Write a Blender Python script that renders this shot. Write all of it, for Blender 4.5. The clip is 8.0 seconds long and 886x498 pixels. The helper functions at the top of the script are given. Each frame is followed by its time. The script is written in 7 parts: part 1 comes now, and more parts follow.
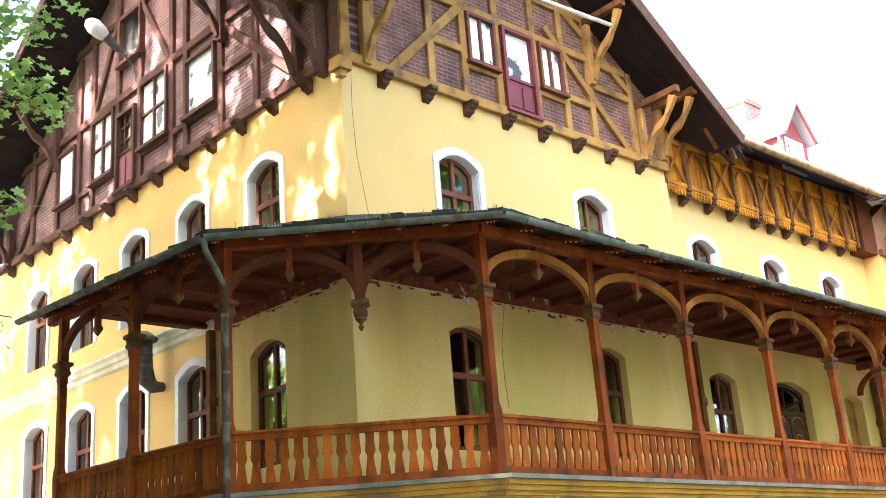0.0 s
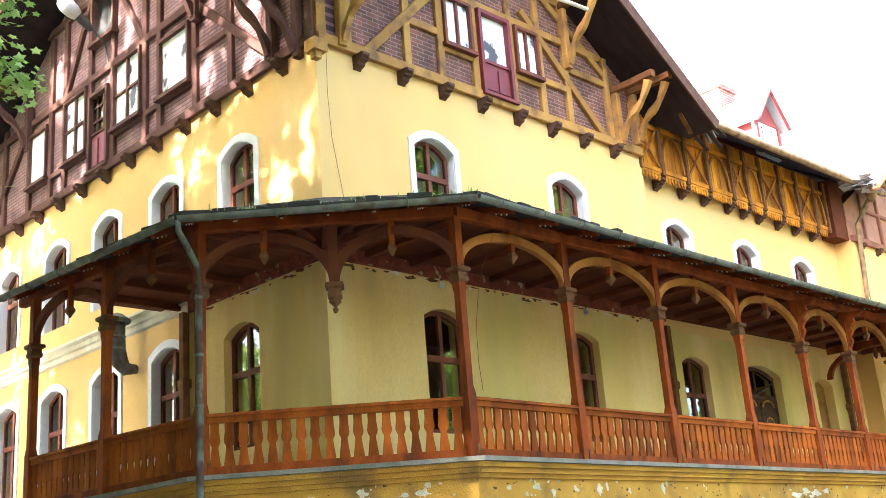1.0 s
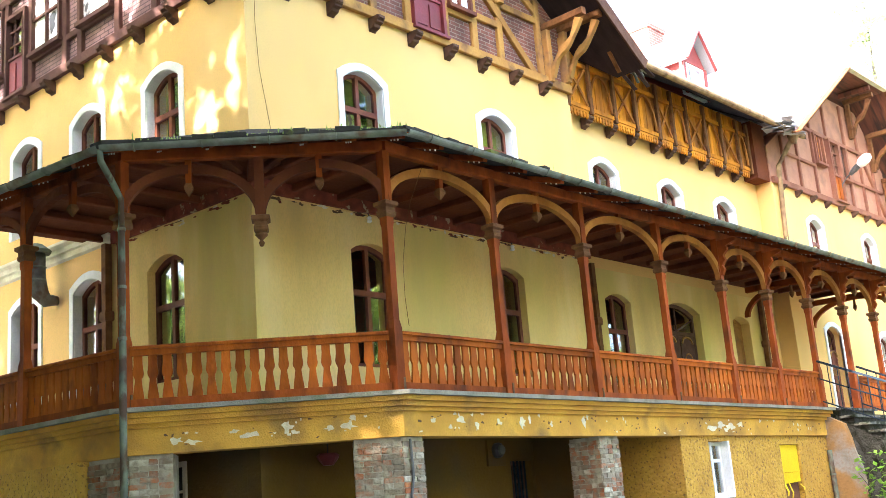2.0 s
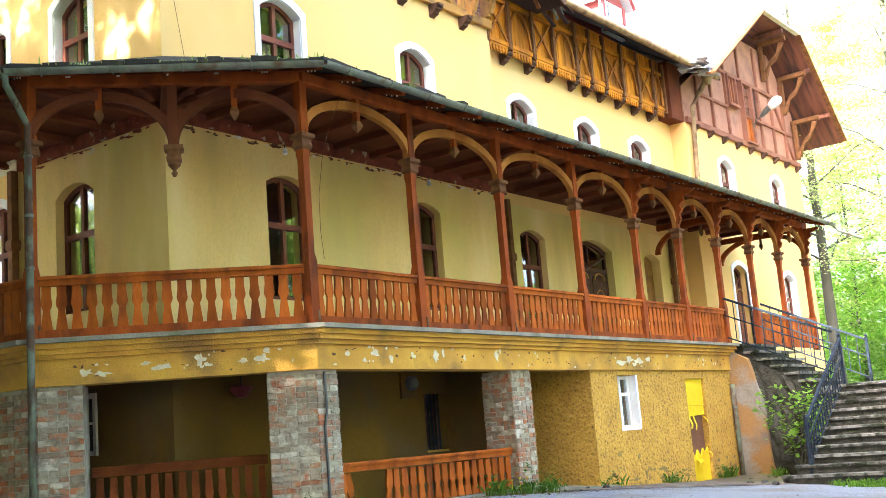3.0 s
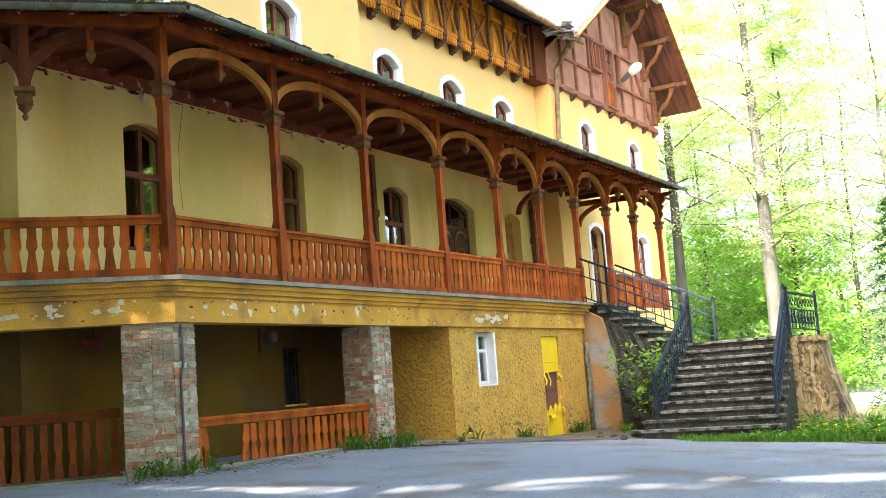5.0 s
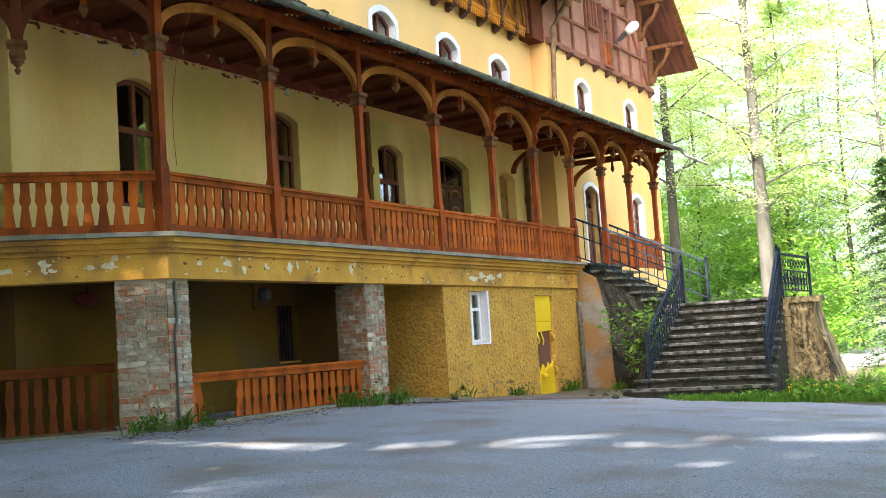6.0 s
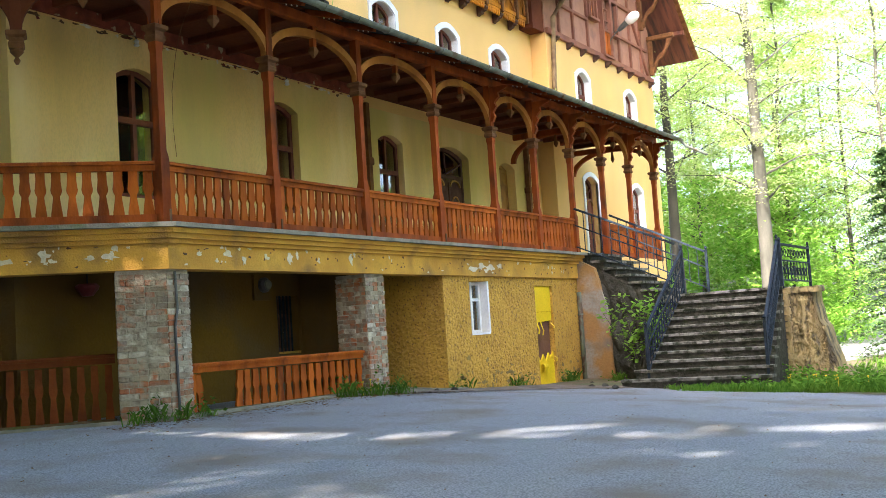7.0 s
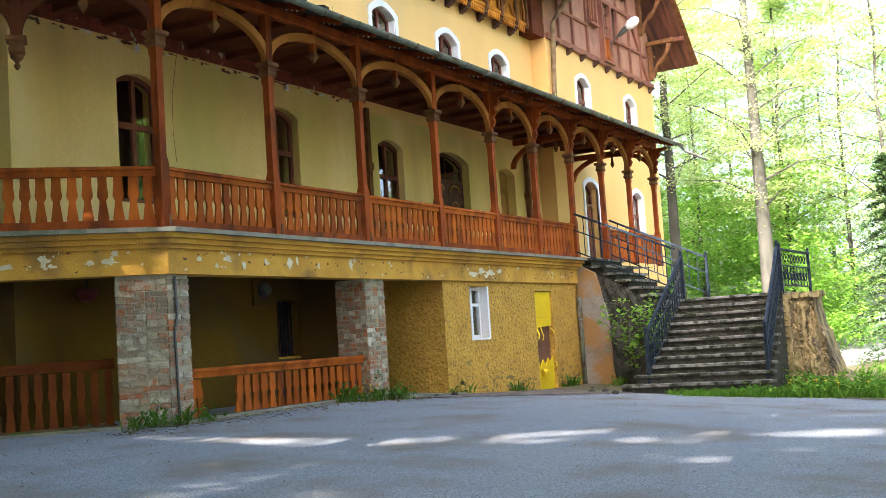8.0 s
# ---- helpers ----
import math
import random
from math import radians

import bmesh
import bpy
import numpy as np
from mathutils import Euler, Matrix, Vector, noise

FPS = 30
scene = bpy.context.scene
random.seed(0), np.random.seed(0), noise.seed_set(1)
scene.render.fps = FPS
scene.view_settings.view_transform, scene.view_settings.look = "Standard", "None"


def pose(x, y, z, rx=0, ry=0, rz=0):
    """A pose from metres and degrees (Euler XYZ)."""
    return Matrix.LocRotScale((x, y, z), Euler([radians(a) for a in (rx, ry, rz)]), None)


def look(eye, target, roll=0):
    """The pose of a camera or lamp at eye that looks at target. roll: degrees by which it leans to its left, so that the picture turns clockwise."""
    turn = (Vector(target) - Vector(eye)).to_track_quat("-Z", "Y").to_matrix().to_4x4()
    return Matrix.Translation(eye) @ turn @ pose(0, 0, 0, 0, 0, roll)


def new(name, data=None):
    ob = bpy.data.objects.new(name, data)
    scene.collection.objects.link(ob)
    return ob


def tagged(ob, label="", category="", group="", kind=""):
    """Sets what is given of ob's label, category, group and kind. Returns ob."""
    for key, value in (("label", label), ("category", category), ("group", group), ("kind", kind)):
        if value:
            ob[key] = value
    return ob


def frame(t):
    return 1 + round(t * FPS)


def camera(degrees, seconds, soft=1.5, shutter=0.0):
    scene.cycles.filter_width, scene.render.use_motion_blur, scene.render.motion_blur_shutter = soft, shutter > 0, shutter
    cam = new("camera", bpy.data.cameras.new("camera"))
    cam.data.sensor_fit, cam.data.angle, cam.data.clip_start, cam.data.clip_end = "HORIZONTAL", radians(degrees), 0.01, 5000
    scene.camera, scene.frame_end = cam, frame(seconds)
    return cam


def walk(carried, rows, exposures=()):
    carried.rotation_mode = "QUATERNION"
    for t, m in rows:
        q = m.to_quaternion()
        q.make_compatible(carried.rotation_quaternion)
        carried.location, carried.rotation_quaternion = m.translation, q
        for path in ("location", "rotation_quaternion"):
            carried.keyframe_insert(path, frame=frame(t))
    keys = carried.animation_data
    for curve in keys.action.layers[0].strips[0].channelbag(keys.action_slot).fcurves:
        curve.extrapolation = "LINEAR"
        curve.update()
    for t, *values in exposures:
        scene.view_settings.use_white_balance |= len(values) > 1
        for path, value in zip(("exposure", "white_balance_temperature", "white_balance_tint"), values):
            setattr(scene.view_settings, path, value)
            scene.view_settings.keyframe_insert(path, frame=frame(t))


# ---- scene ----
cam = camera(43.5, 8.0, soft=0.85)
EYE = 0.9
# the camera turns where it stands: seconds and its turn in degrees
ROWS = [
    (0.0, 108.123, 4.213, -42.830),
    (0.5, 107.994, 4.221, -43.146),
    (1.0, 107.157, 4.310, -44.163),
    (1.5, 105.707, 4.380, -45.729),
    (2.0, 103.516, 4.504, -47.996),
    (3.5, 98.650, 4.337, -54.793),
    (4.0, 98.430, 4.260, -57.468),
    (4.5, 97.926, 4.146, -59.070),
    (6.0, 94.805, 3.736, -60.001),
    (6.5, 94.241, 3.725, -60.005),
    (7.0, 94.307, 3.744, -60.005),
    (7.5, 94.451, 3.737, -60.005),
    (8.0, 94.572, 3.739, -60.008),
]
walk(cam, [(t, pose(0, 0, EYE, rx, ry, rz)) for t, rx, ry, rz in ROWS], exposures=[(0.0, 3.82, 6050, 19), (2.0, 3.94, 6050, 18), (3.5, 3.88, 6100, 17), (4.7, 3.62, 6100, 15), (5.8, 3.20, 6050, 17), (8.0, 3.10, 6050, 17)])

# ---- light ----
SUN_EL, SUN_AZ = radians(36), radians(180)   # the sun stands over the left facade
sun_from = Vector((math.cos(SUN_EL) * math.cos(SUN_AZ), math.cos(SUN_EL) * math.sin(SUN_AZ), math.sin(SUN_EL)))
world = bpy.data.worlds.new("sky")
scene.world = world
world.use_nodes = True
wn = world.node_tree.nodes
sky = wn.new("ShaderNodeTexSky")
sky.sky_type, sky.sun_disc = "NISHITA", False
sky.sun_elevation, sky.sun_rotation = SUN_EL, math.pi / 2 - SUN_AZ
sky.dust_density = 5.0
sky.air_density = 1.0
sky.ozone_density = 0.6
wn["Background"].inputs["Strength"].default_value = 0.15
world.node_tree.links.new(sky.outputs[0], wn["Background"].inputs["Color"])
sun = new("sun", bpy.data.lights.new("sun", "SUN"))
sun.data.energy, sun.data.angle, sun.data.color = 3.0, radians(0.75), (1.0, 0.93, 0.82)
sun.matrix_world = look(sun_from * 60, (0, 0, 0))

# ---- materials ----


def material(name, base, second=None, rough=0.8, scale=3.0, fine=40.0, bump=0.3, metal=0.0, contrast=(0.4, 0.65), third=None, third_scale=0.7, third_range=(0.55, 0.72), stretch=(1, 1, 1), rand=0.0, coat=0.0, relief=0.02, palette=None, gloss=0.3, streaks=None):
    """A surface with colour variation at two scales, fine relief, and patches of a third colour if one is given."""
    m = bpy.data.materials.new(name)
    m.use_nodes = True
    nt, ns = m.node_tree, m.node_tree.nodes
    ln = nt.links.new
    b = ns["Principled BSDF"]
    b.inputs["Roughness"].default_value, b.inputs["Metallic"].default_value = rough, metal
    b.inputs["Specular IOR Level"].default_value = gloss
    tc = ns.new("ShaderNodeTexCoord")
    mp = ns.new("ShaderNodeMapping")
    mp.inputs["Scale"].default_value = stretch
    if rand or palette:
        ln(ns.new("ShaderNodeNewGeometry").outputs["Position"], mp.inputs["Vector"])
    else:
        ln(tc.outputs["Object"], mp.inputs["Vector"])

    def noise_tex(s, detail=6.0):
        n = ns.new("ShaderNodeTexNoise")
        n.inputs["Scale"].default_value, n.inputs["Detail"].default_value = s, detail
        ln(mp.outputs[0], n.inputs["Vector"])
        return n

    def ramp(sock, lo, hi):
        r = ns.new("ShaderNodeMapRange")
        r.inputs["From Min"].default_value, r.inputs["From Max"].default_value = lo, hi
        ln(sock, r.inputs["Value"])
        return r.outputs[0]

    def mix(fac, a, c):
        x = ns.new("ShaderNodeMix")
        x.data_type = "RGBA"
        ln(fac, x.inputs["Factor"])
        for sock, v in ((x.inputs["A"], a), (x.inputs["B"], c)):
            if isinstance(v, tuple):
                sock.default_value = (*v, 1)
            else:
                ln(v, sock)
        return x.outputs["Result"]

    second = second or tuple(c * 0.72 for c in base)
    n1, n2 = noise_tex(scale), noise_tex(fine, 8.0)
    col = mix(ramp(n1.outputs["Fac"], *contrast), base, second)
    dark = tuple(c * 0.7 for c in base)
    half = ns.new("ShaderNodeMath")
    half.operation = "MULTIPLY"
    half.inputs[1].default_value = 0.55
    ln(ramp(n2.outputs["Fac"], 0.42, 0.75), half.inputs[0])
    col = mix(half.outputs[0], col, dark)
    if third:
        n3 = noise_tex(third_scale, 9.0)
        col = mix(ramp(n3.outputs["Fac"], *third_range), col, third)
    if streaks:
        # runs of pale lime and dirt down the wall
        mp2, n5 = ns.new("ShaderNodeMapping"), ns.new("ShaderNodeTexNoise")
        mp2.inputs["Scale"].default_value = (1.1, 1.1, 0.22)
        n5.inputs["Scale"].default_value, n5.inputs["Detail"].default_value = 1.3, 7.0
        ln(tc.outputs["Object"], mp2.inputs["Vector"])
        ln(mp2.outputs[0], n5.inputs["Vector"])
        col = mix(ramp(n5.outputs["Fac"], 0.50, 0.80), col, streaks)
        col = mix(ramp(n5.outputs["Fac"], 0.46, 0.16), col, tuple(c * 0.66 for c in base))
    if palette:
        who, pick = ns.new("ShaderNodeObjectInfo"), ns.new("ShaderNodeValToRGB")
        pick.color_ramp.interpolation = "CONSTANT"
        while len(pick.color_ramp.elements) < len(palette):
            pick.color_ramp.elements.new(0.5)
        for k, c in enumerate(palette):
            pick.color_ramp.elements[k].position = k / len(palette)
            pick.color_ramp.elements[k].color = (*c, 1)
        ln(who.outputs["Random"], pick.inputs[0])
        n4 = noise_tex(9.0, 6.0)
        col = mix(ramp(n4.outputs["Fac"], 0.62, 0.38), col, pick.outputs[0])
    if rand:
        info = ns.new("ShaderNodeObjectInfo")
        hsv = ns.new("ShaderNodeHueSaturation")
        ln(col, hsv.inputs["Color"])
        rr = ns.new("ShaderNodeMapRange")
        rr.inputs["To Min"].default_value, rr.inputs["To Max"].default_value = 1 - rand, 1 + rand
        ln(info.outputs["Random"], rr.inputs["Value"])
        ln(rr.outputs[0], hsv.inputs["Value"])
        col = hsv.outputs[0]
    ln(col, b.inputs["Base Color"])
    bp = ns.new("ShaderNodeBump")
    bp.inputs["Strength"].default_value, bp.inputs["Distance"].default_value = bump, relief
    ln(n2.outputs["Fac"], bp.inputs["Height"])
    ln(bp.outputs[0], b.inputs["Normal"])
    if coat:
        b.inputs["Coat Weight"].default_value = coat
    return m


def brick_material(name, c1, c2, mortar, swap=False, brick_w=0.27, row_h=0.085):
    """Brickwork too far off to lay brick by brick, at true size, with relief."""
    m = bpy.data.materials.new(name)
    m.use_nodes = True
    nt, ns = m.node_tree, m.node_tree.nodes
    ln = nt.links.new
    b = ns["Principled BSDF"]
    b.inputs["Roughness"].default_value = 0.9
    tc = ns.new("ShaderNodeTexCoord")
    sep, comb = ns.new("ShaderNodeSeparateXYZ"), ns.new("ShaderNodeCombineXYZ")
    ln(tc.outputs["Object"], sep.inputs[0])
    ln(sep.outputs["Y" if swap else "X"], comb.inputs["X"])
    ln(sep.outputs["Z"], comb.inputs["Y"])
    br = ns.new("ShaderNodeTexBrick")
    br.inputs["Scale"].default_value = 1.0
    br.inputs["Brick Width"].default_value, br.inputs["Row Height"].default_value = brick_w, row_h
    br.inputs["Mortar Size"].default_value = 0.009
    br.inputs["Bias"].default_value = -0.1
    for k, c in (("Color1", c1), ("Color2", c2), ("Mortar", mortar)):
        br.inputs[k].default_value = (*c, 1)
    ln(comb.outputs[0], br.inputs["Vector"])
    n = ns.new("ShaderNodeTexNoise")
    n.inputs["Scale"].default_value, n.inputs["Detail"].default_value = 2.2, 8
    ln(tc.outputs["Object"], n.inputs["Vector"])
    hsv = ns.new("ShaderNodeHueSaturation")
    r = ns.new("ShaderNodeMapRange")
    r.inputs["From Min"].default_value, r.inputs["From Max"].default_value = 0.3, 0.7
    r.inputs["To Min"].default_value, r.inputs["To Max"].default_value = 0.6, 1.35
    ln(n.outputs["Fac"], r.inputs["Value"])
    ln(r.outputs[0], hsv.inputs["Value"])
    ln(br.outputs["Color"], hsv.inputs["Color"])
    ln(hsv.outputs[0], b.inputs["Base Color"])
    bp = ns.new("ShaderNodeBump")
    bp.invert = True
    bp.inputs["Strength"].default_value, bp.inputs["Distance"].default_value = 0.8, 0.015
    ln(br.outputs["Fac"], bp.inputs["Height"])
    ln(bp.outputs[0], b.inputs["Normal"])
    return m


def glass_material(name):
    m = bpy.data.materials.new(name)
    m.use_nodes = True
    b = m.node_tree.nodes["Principled BSDF"]
    b.inputs["Base Color"].default_value = (0.85, 0.9, 0.88, 1)
    b.inputs["Roughness"].default_value = 0.01
    b.inputs["IOR"].default_value = 1.6
    b.inputs["Transmission Weight"].default_value = 1.0
    n = m.node_tree.nodes.new("ShaderNodeTexNoise")
    n.inputs["Scale"].default_value = 2.5
    bp = m.node_tree.nodes.new("ShaderNodeBump")
    bp.inputs["Strength"].default_value, bp.inputs["Distance"].default_value = 0.05, 0.01
    tc = m.node_tree.nodes.new("ShaderNodeTexCoord")
    m.node_tree.links.new(tc.outputs["Object"], n.inputs["Vector"])
    m.node_tree.links.new(n.outputs["Fac"], bp.inputs["Height"])
    m.node_tree.links.new(bp.outputs[0], b.inputs["Normal"])
    return m


def leaf_material(name, base, second, through_light=0.5):
    """Thin leaves: part of the light goes through."""
    m = bpy.data.materials.new(name)
    m.use_nodes = True
    nt, ns = m.node_tree, m.node_tree.nodes
    ns.remove(ns["Principled BSDF"])
    geo = ns.new("ShaderNodeNewGeometry")
    mix = ns.new("ShaderNodeMix")
    mix.data_type = "RGBA"
    mix.inputs["A"].default_value, mix.inputs["B"].default_value = (*base, 1), (*second, 1)
    nt.links.new(geo.outputs["Random Per Island"], mix.inputs["Factor"])
    d, t, s = ns.new("ShaderNodeBsdfDiffuse"), ns.new("ShaderNodeBsdfTranslucent"), ns.new("ShaderNodeMixShader")
    s.inputs[0].default_value = through_light
    for n in (d, t):
        nt.links.new(mix.outputs["Result"], n.inputs["Color"])
    nt.links.new(d.outputs[0], s.inputs[1])
    nt.links.new(t.outputs[0], s.inputs[2])
    nt.links.new(s.outputs[0], ns["Material Output"].inputs["Surface"])
    return m


M_YELLOW = material("yellow_render", (0.80, 0.505, 0.170), (0.74, 0.45, 0.145), 0.9, 0.9, 60, 0.12, third=(0.68, 0.47, 0.19), third_scale=0.45, third_range=(0.5, 0.75), stretch=(1, 1, 0.6))
M_CELLAR = material("rough_ochre_render", (0.58, 0.33, 0.05), (0.48, 0.26, 0.04), 0.95, 2.2, 13, 1.0, third=(0.24, 0.135, 0.035), third_scale=20, third_range=(0.56, 0.66), relief=0.06)
M_BAND = material("peeling_ochre_paint", (0.66, 0.36, 0.05), (0.50, 0.25, 0.035), 0.9, 1.3, 40, 0.5, third=(0.26, 0.14, 0.04), third_scale=1.8, third_range=(0.52, 0.74))
M_CHIP = material("brown_chipped_patch", (0.16, 0.085, 0.035), (0.09, 0.05, 0.025), 0.95, 6, 40, 0.6)
M_LITTER = leaf_material("dry_leaf_litter", (0.10, 0.06, 0.025), (0.22, 0.14, 0.06), 0.2)
M_FLAKE = material("bare_plaster", (0.76, 0.68, 0.50), (0.58, 0.50, 0.35), 0.95, 6, 50, 0.5)
M_BEIGE = material("beige_render", (0.82, 0.57, 0.205), (0.72, 0.475, 0.15), 0.92, 0.7, 45, 0.15, third=(0.62, 0.50, 0.14), third_scale=0.55, third_range=(0.46, 0.70), stretch=(1, 1, 0.45), streaks=(0.82, 0.63, 0.29))
M_STAINED = material("stained_orange_render", (0.30, 0.165, 0.055), (0.25, 0.235, 0.20), 0.95, 1.1, 22, 0.8, contrast=(0.47, 0.58), third=(0.16, 0.13, 0.10), third_scale=1.7, third_range=(0.54, 0.72))
M_WHITE = material("white_plaster", (0.82, 0.82, 0.80), (0.72, 0.72, 0.69), 0.85, 2, 40, 0.2)
M_STRING = material("string_course_paint", (0.74, 0.68, 0.52), (0.60, 0.52, 0.36), 0.9, 3, 40, 0.3)
M_WOOD = material("red_brown_stained_wood", (0.30, 0.066, 0.012), (0.17, 0.036, 0.009), 0.7, 2.6, 22, 0.5, rand=0.2, third=(0.10, 0.030, 0.012), third_scale=3.2, third_range=(0.52, 0.72), stretch=(1, 1, 0.45), gloss=0.06)
M_RAIL = material("orange_brown_rail_wood", (0.40, 0.100, 0.012), (0.25, 0.055, 0.009), 0.7, 3.2, 25, 0.5, rand=0.25, third=(0.13, 0.034, 0.012), third_scale=4.0, third_range=(0.52, 0.74), stretch=(1, 1, 0.4), gloss=0.06)
# copy of the rail wood, darkened for the shade below the slab
M_SHADERAIL = material("shade_darkened_rail_wood", (0.20, 0.052, 0.013), (0.10, 0.027, 0.009), 0.8, 2.2, 22, 0.4, rand=0.25, gloss=0.08)
M_FOOTRAIL = material("mossy_weathered_rail", (0.14, 0.095, 0.045), (0.085, 0.07, 0.03), 0.9, 5, 25, 0.5, third=(0.10, 0.11, 0.03), third_scale=3, third_range=(0.5, 0.65), gloss=0.08)
M_MOSSY = material("damp_mossy_stain", (0.30, 0.20, 0.055), (0.22, 0.155, 0.055), 0.95, 5, 25, 0.6)
M_ARCH = material("light_brown_bracing_wood", (0.40, 0.165, 0.035), (0.27, 0.095, 0.02), 0.65, 1.8, 25, 0.3, rand=0.15, third=(0.17, 0.06, 0.02), third_scale=2.2, third_range=(0.52, 0.75), gloss=0.06)
M_CAP = material("weathered_capital_wood", (0.19, 0.085, 0.032), (0.11, 0.048, 0.02), 0.75, 6, 40, 0.4, gloss=0.08)
M_SOFFIT = material("dark_roof_boards", (0.17, 0.050, 0.021), (0.095, 0.028, 0.014), 0.8, 1.2, 18, 0.5, rand=0.2, gloss=0.08)
M_EAVES = material("blackish_eaves_boards", (0.055, 0.037, 0.036), (0.032, 0.022, 0.024), 0.8, 1.4, 18, 0.5, rand=0.2, stretch=(1, 3, 1), gloss=0.08)
M_TIMBER = material("ochre_timber", (0.44, 0.24, 0.065), (0.34, 0.17, 0.05), 0.75, 1.6, 22, 0.5, third=(0.18, 0.10, 0.05), third_scale=2.4, third_range=(0.5, 0.7), rand=0.12, gloss=0.06)
M_FRIEZE = material("orange_frieze_boards", (0.60, 0.235, 0.018), (0.42, 0.145, 0.014), 0.7, 2.0, 22, 0.5, rand=0.18, third=(0.20, 0.085, 0.025), third_scale=2.0, third_range=(0.50, 0.72), stretch=(1, 1, 0.4), gloss=0.06)
M_WINGSOFFIT = material("red_brown_wing_soffit", (0.20, 0.070, 0.040), (0.11, 0.040, 0.026), 0.8, 2.0, 18, 0.6, third=(0.06, 0.03, 0.022), third_scale=2.5, third_range=(0.5, 0.66), stretch=(0.3, 2.5, 0.3))
M_WALLPLATE = material("flaking_red_plate", (0.25, 0.062, 0.034), (0.14, 0.038, 0.022), 0.85, 5, 30, 0.6, third=(0.42, 0.30, 0.17), third_scale=6, third_range=(0.62, 0.68), gloss=0.08)
M_DARKTIMBER = material("brown_painted_timber", (0.13, 0.065, 0.05), (0.09, 0.045, 0.035), 0.8, 2, 25, 0.4, rand=0.1, gloss=0.08)
M_WINGBOARD = material("faded_pink_infill", (0.42, 0.20, 0.12), (0.33, 0.15, 0.09), 0.85, 1.2, 30, 0.2, third=(0.20, 0.10, 0.07), third_scale=1.5, third_range=(0.5, 0.75))
M_WINGTIMBER = material("faded_red_timber", (0.29, 0.125, 0.075), (0.21, 0.085, 0.055), 0.8, 2, 25, 0.3, gloss=0.08)
M_CORBEL = material("dark_corbel_wood", (0.11, 0.06, 0.04), (0.08, 0.04, 0.025), 0.8, 5, 40, 0.5, gloss=0.08)
M_WINWOOD = material("window_wood", (0.20, 0.065, 0.035), (0.13, 0.045, 0.03), 0.55, 3, 30, 0.3, gloss=0.12)
M_DOORRED = material("dark_red_door_paint", (0.22, 0.035, 0.035), (0.17, 0.03, 0.03), 0.5, 2, 30, 0.2)
# white for torn sheets, and for sky reflections in the front attic panes
M_WHITEBOARD = material("white_pane_sheet", (0.88, 0.88, 0.88), (0.78, 0.78, 0.78), 0.7, 2.5, 14, 0.2, third=(0.10, 0.10, 0.11), third_scale=1.8, third_range=(0.55, 0.60))
# near-black colour stands in for the darkness of unlit rooms
M_DARK = material("near_black_interior", (0.035, 0.03, 0.026), None, 0.9)
M_GLASS = glass_material("window_glass")
M_SLATE = material("slate_roof", (0.34, 0.33, 0.33), (0.26, 0.25, 0.25), 0.55, 1.5, 30, 0.5)
M_ROOFFELT = material("mossy_roofing_felt", (0.055, 0.05, 0.042), (0.035, 0.034, 0.026), 0.9, 2, 30, 0.6, third=(0.12, 0.13, 0.03), third_scale=2.6, third_range=(0.6, 0.7), gloss=0.1)
M_ZINC = material("weathered_zinc", (0.20, 0.21, 0.16), (0.12, 0.13, 0.09), 0.7, 4, 30, 0.3, metal=0.15, third=(0.13, 0.085, 0.05), third_scale=3, third_range=(0.52, 0.66), gloss=0.15)
M_PALEPIPE = material("pale_downpipe_paint", (0.17, 0.19, 0.13), (0.11, 0.12, 0.08), 0.8, 6, 30, 0.4, third=(0.09, 0.055, 0.035), third_scale=5, third_range=(0.48, 0.58), stretch=(1, 1, 0.5), gloss=0.1)
M_TANPIPE = material("rusty_tan_downpipe", (0.30, 0.20, 0.10), (0.19, 0.12, 0.065), 0.85, 5, 30, 0.4, third=(0.12, 0.07, 0.04), third_scale=3, gloss=0.1)
# ochre render darkened to imitate the shade under the veranda
M_INNER = material("shade_darkened_ochre", (0.165, 0.088, 0.008), (0.10, 0.055, 0.007), 0.95, 0.8, 25, 0.7, third=(0.08, 0.062, 0.03), third_scale=0.6, third_range=(0.48, 0.7))
M_STONE = material("concrete_edge", (0.28, 0.255, 0.185), (0.15, 0.14, 0.10), 0.9, 3, 35, 0.6, third=(0.16, 0.18, 0.10), third_scale=1.5)
M_STEP = material("worn_grey_steps", (0.19, 0.18, 0.155), (0.075, 0.07, 0.058), 0.9, 7, 30, 0.8, rand=0.25, third=(0.03, 0.034, 0.02), third_scale=4.5, third_range=(0.46, 0.6), gloss=0.08)
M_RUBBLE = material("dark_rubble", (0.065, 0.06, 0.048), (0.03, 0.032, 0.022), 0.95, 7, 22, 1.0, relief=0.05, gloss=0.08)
M_RUIN = material("yellowish_stone_wall", (0.31, 0.235, 0.105), (0.18, 0.135, 0.07), 0.95, 3.2, 16, 1.0, third=(0.085, 0.07, 0.045), third_scale=5.0, third_range=(0.48, 0.60), stretch=(1, 1, 0.4), relief=0.05)
M_IRON = material("blue_grey_iron_paint", (0.020, 0.030, 0.042), (0.012, 0.016, 0.020), 0.7, 8, 60, 0.2, gloss=0.12)
M_ASPHALT = material("grey_asphalt", (0.345, 0.355, 0.355), (0.15, 0.155, 0.155), 0.92, 55.0, 140, 1.0, contrast=(0.42, 0.60), third=(0.20, 0.17, 0.13), third_scale=0.9, third_range=(0.48, 0.72))
M_EARTH = material("earth_and_litter", (0.12, 0.09, 0.05), (0.08, 0.10, 0.03), 0.95, 1.5, 30, 0.9)
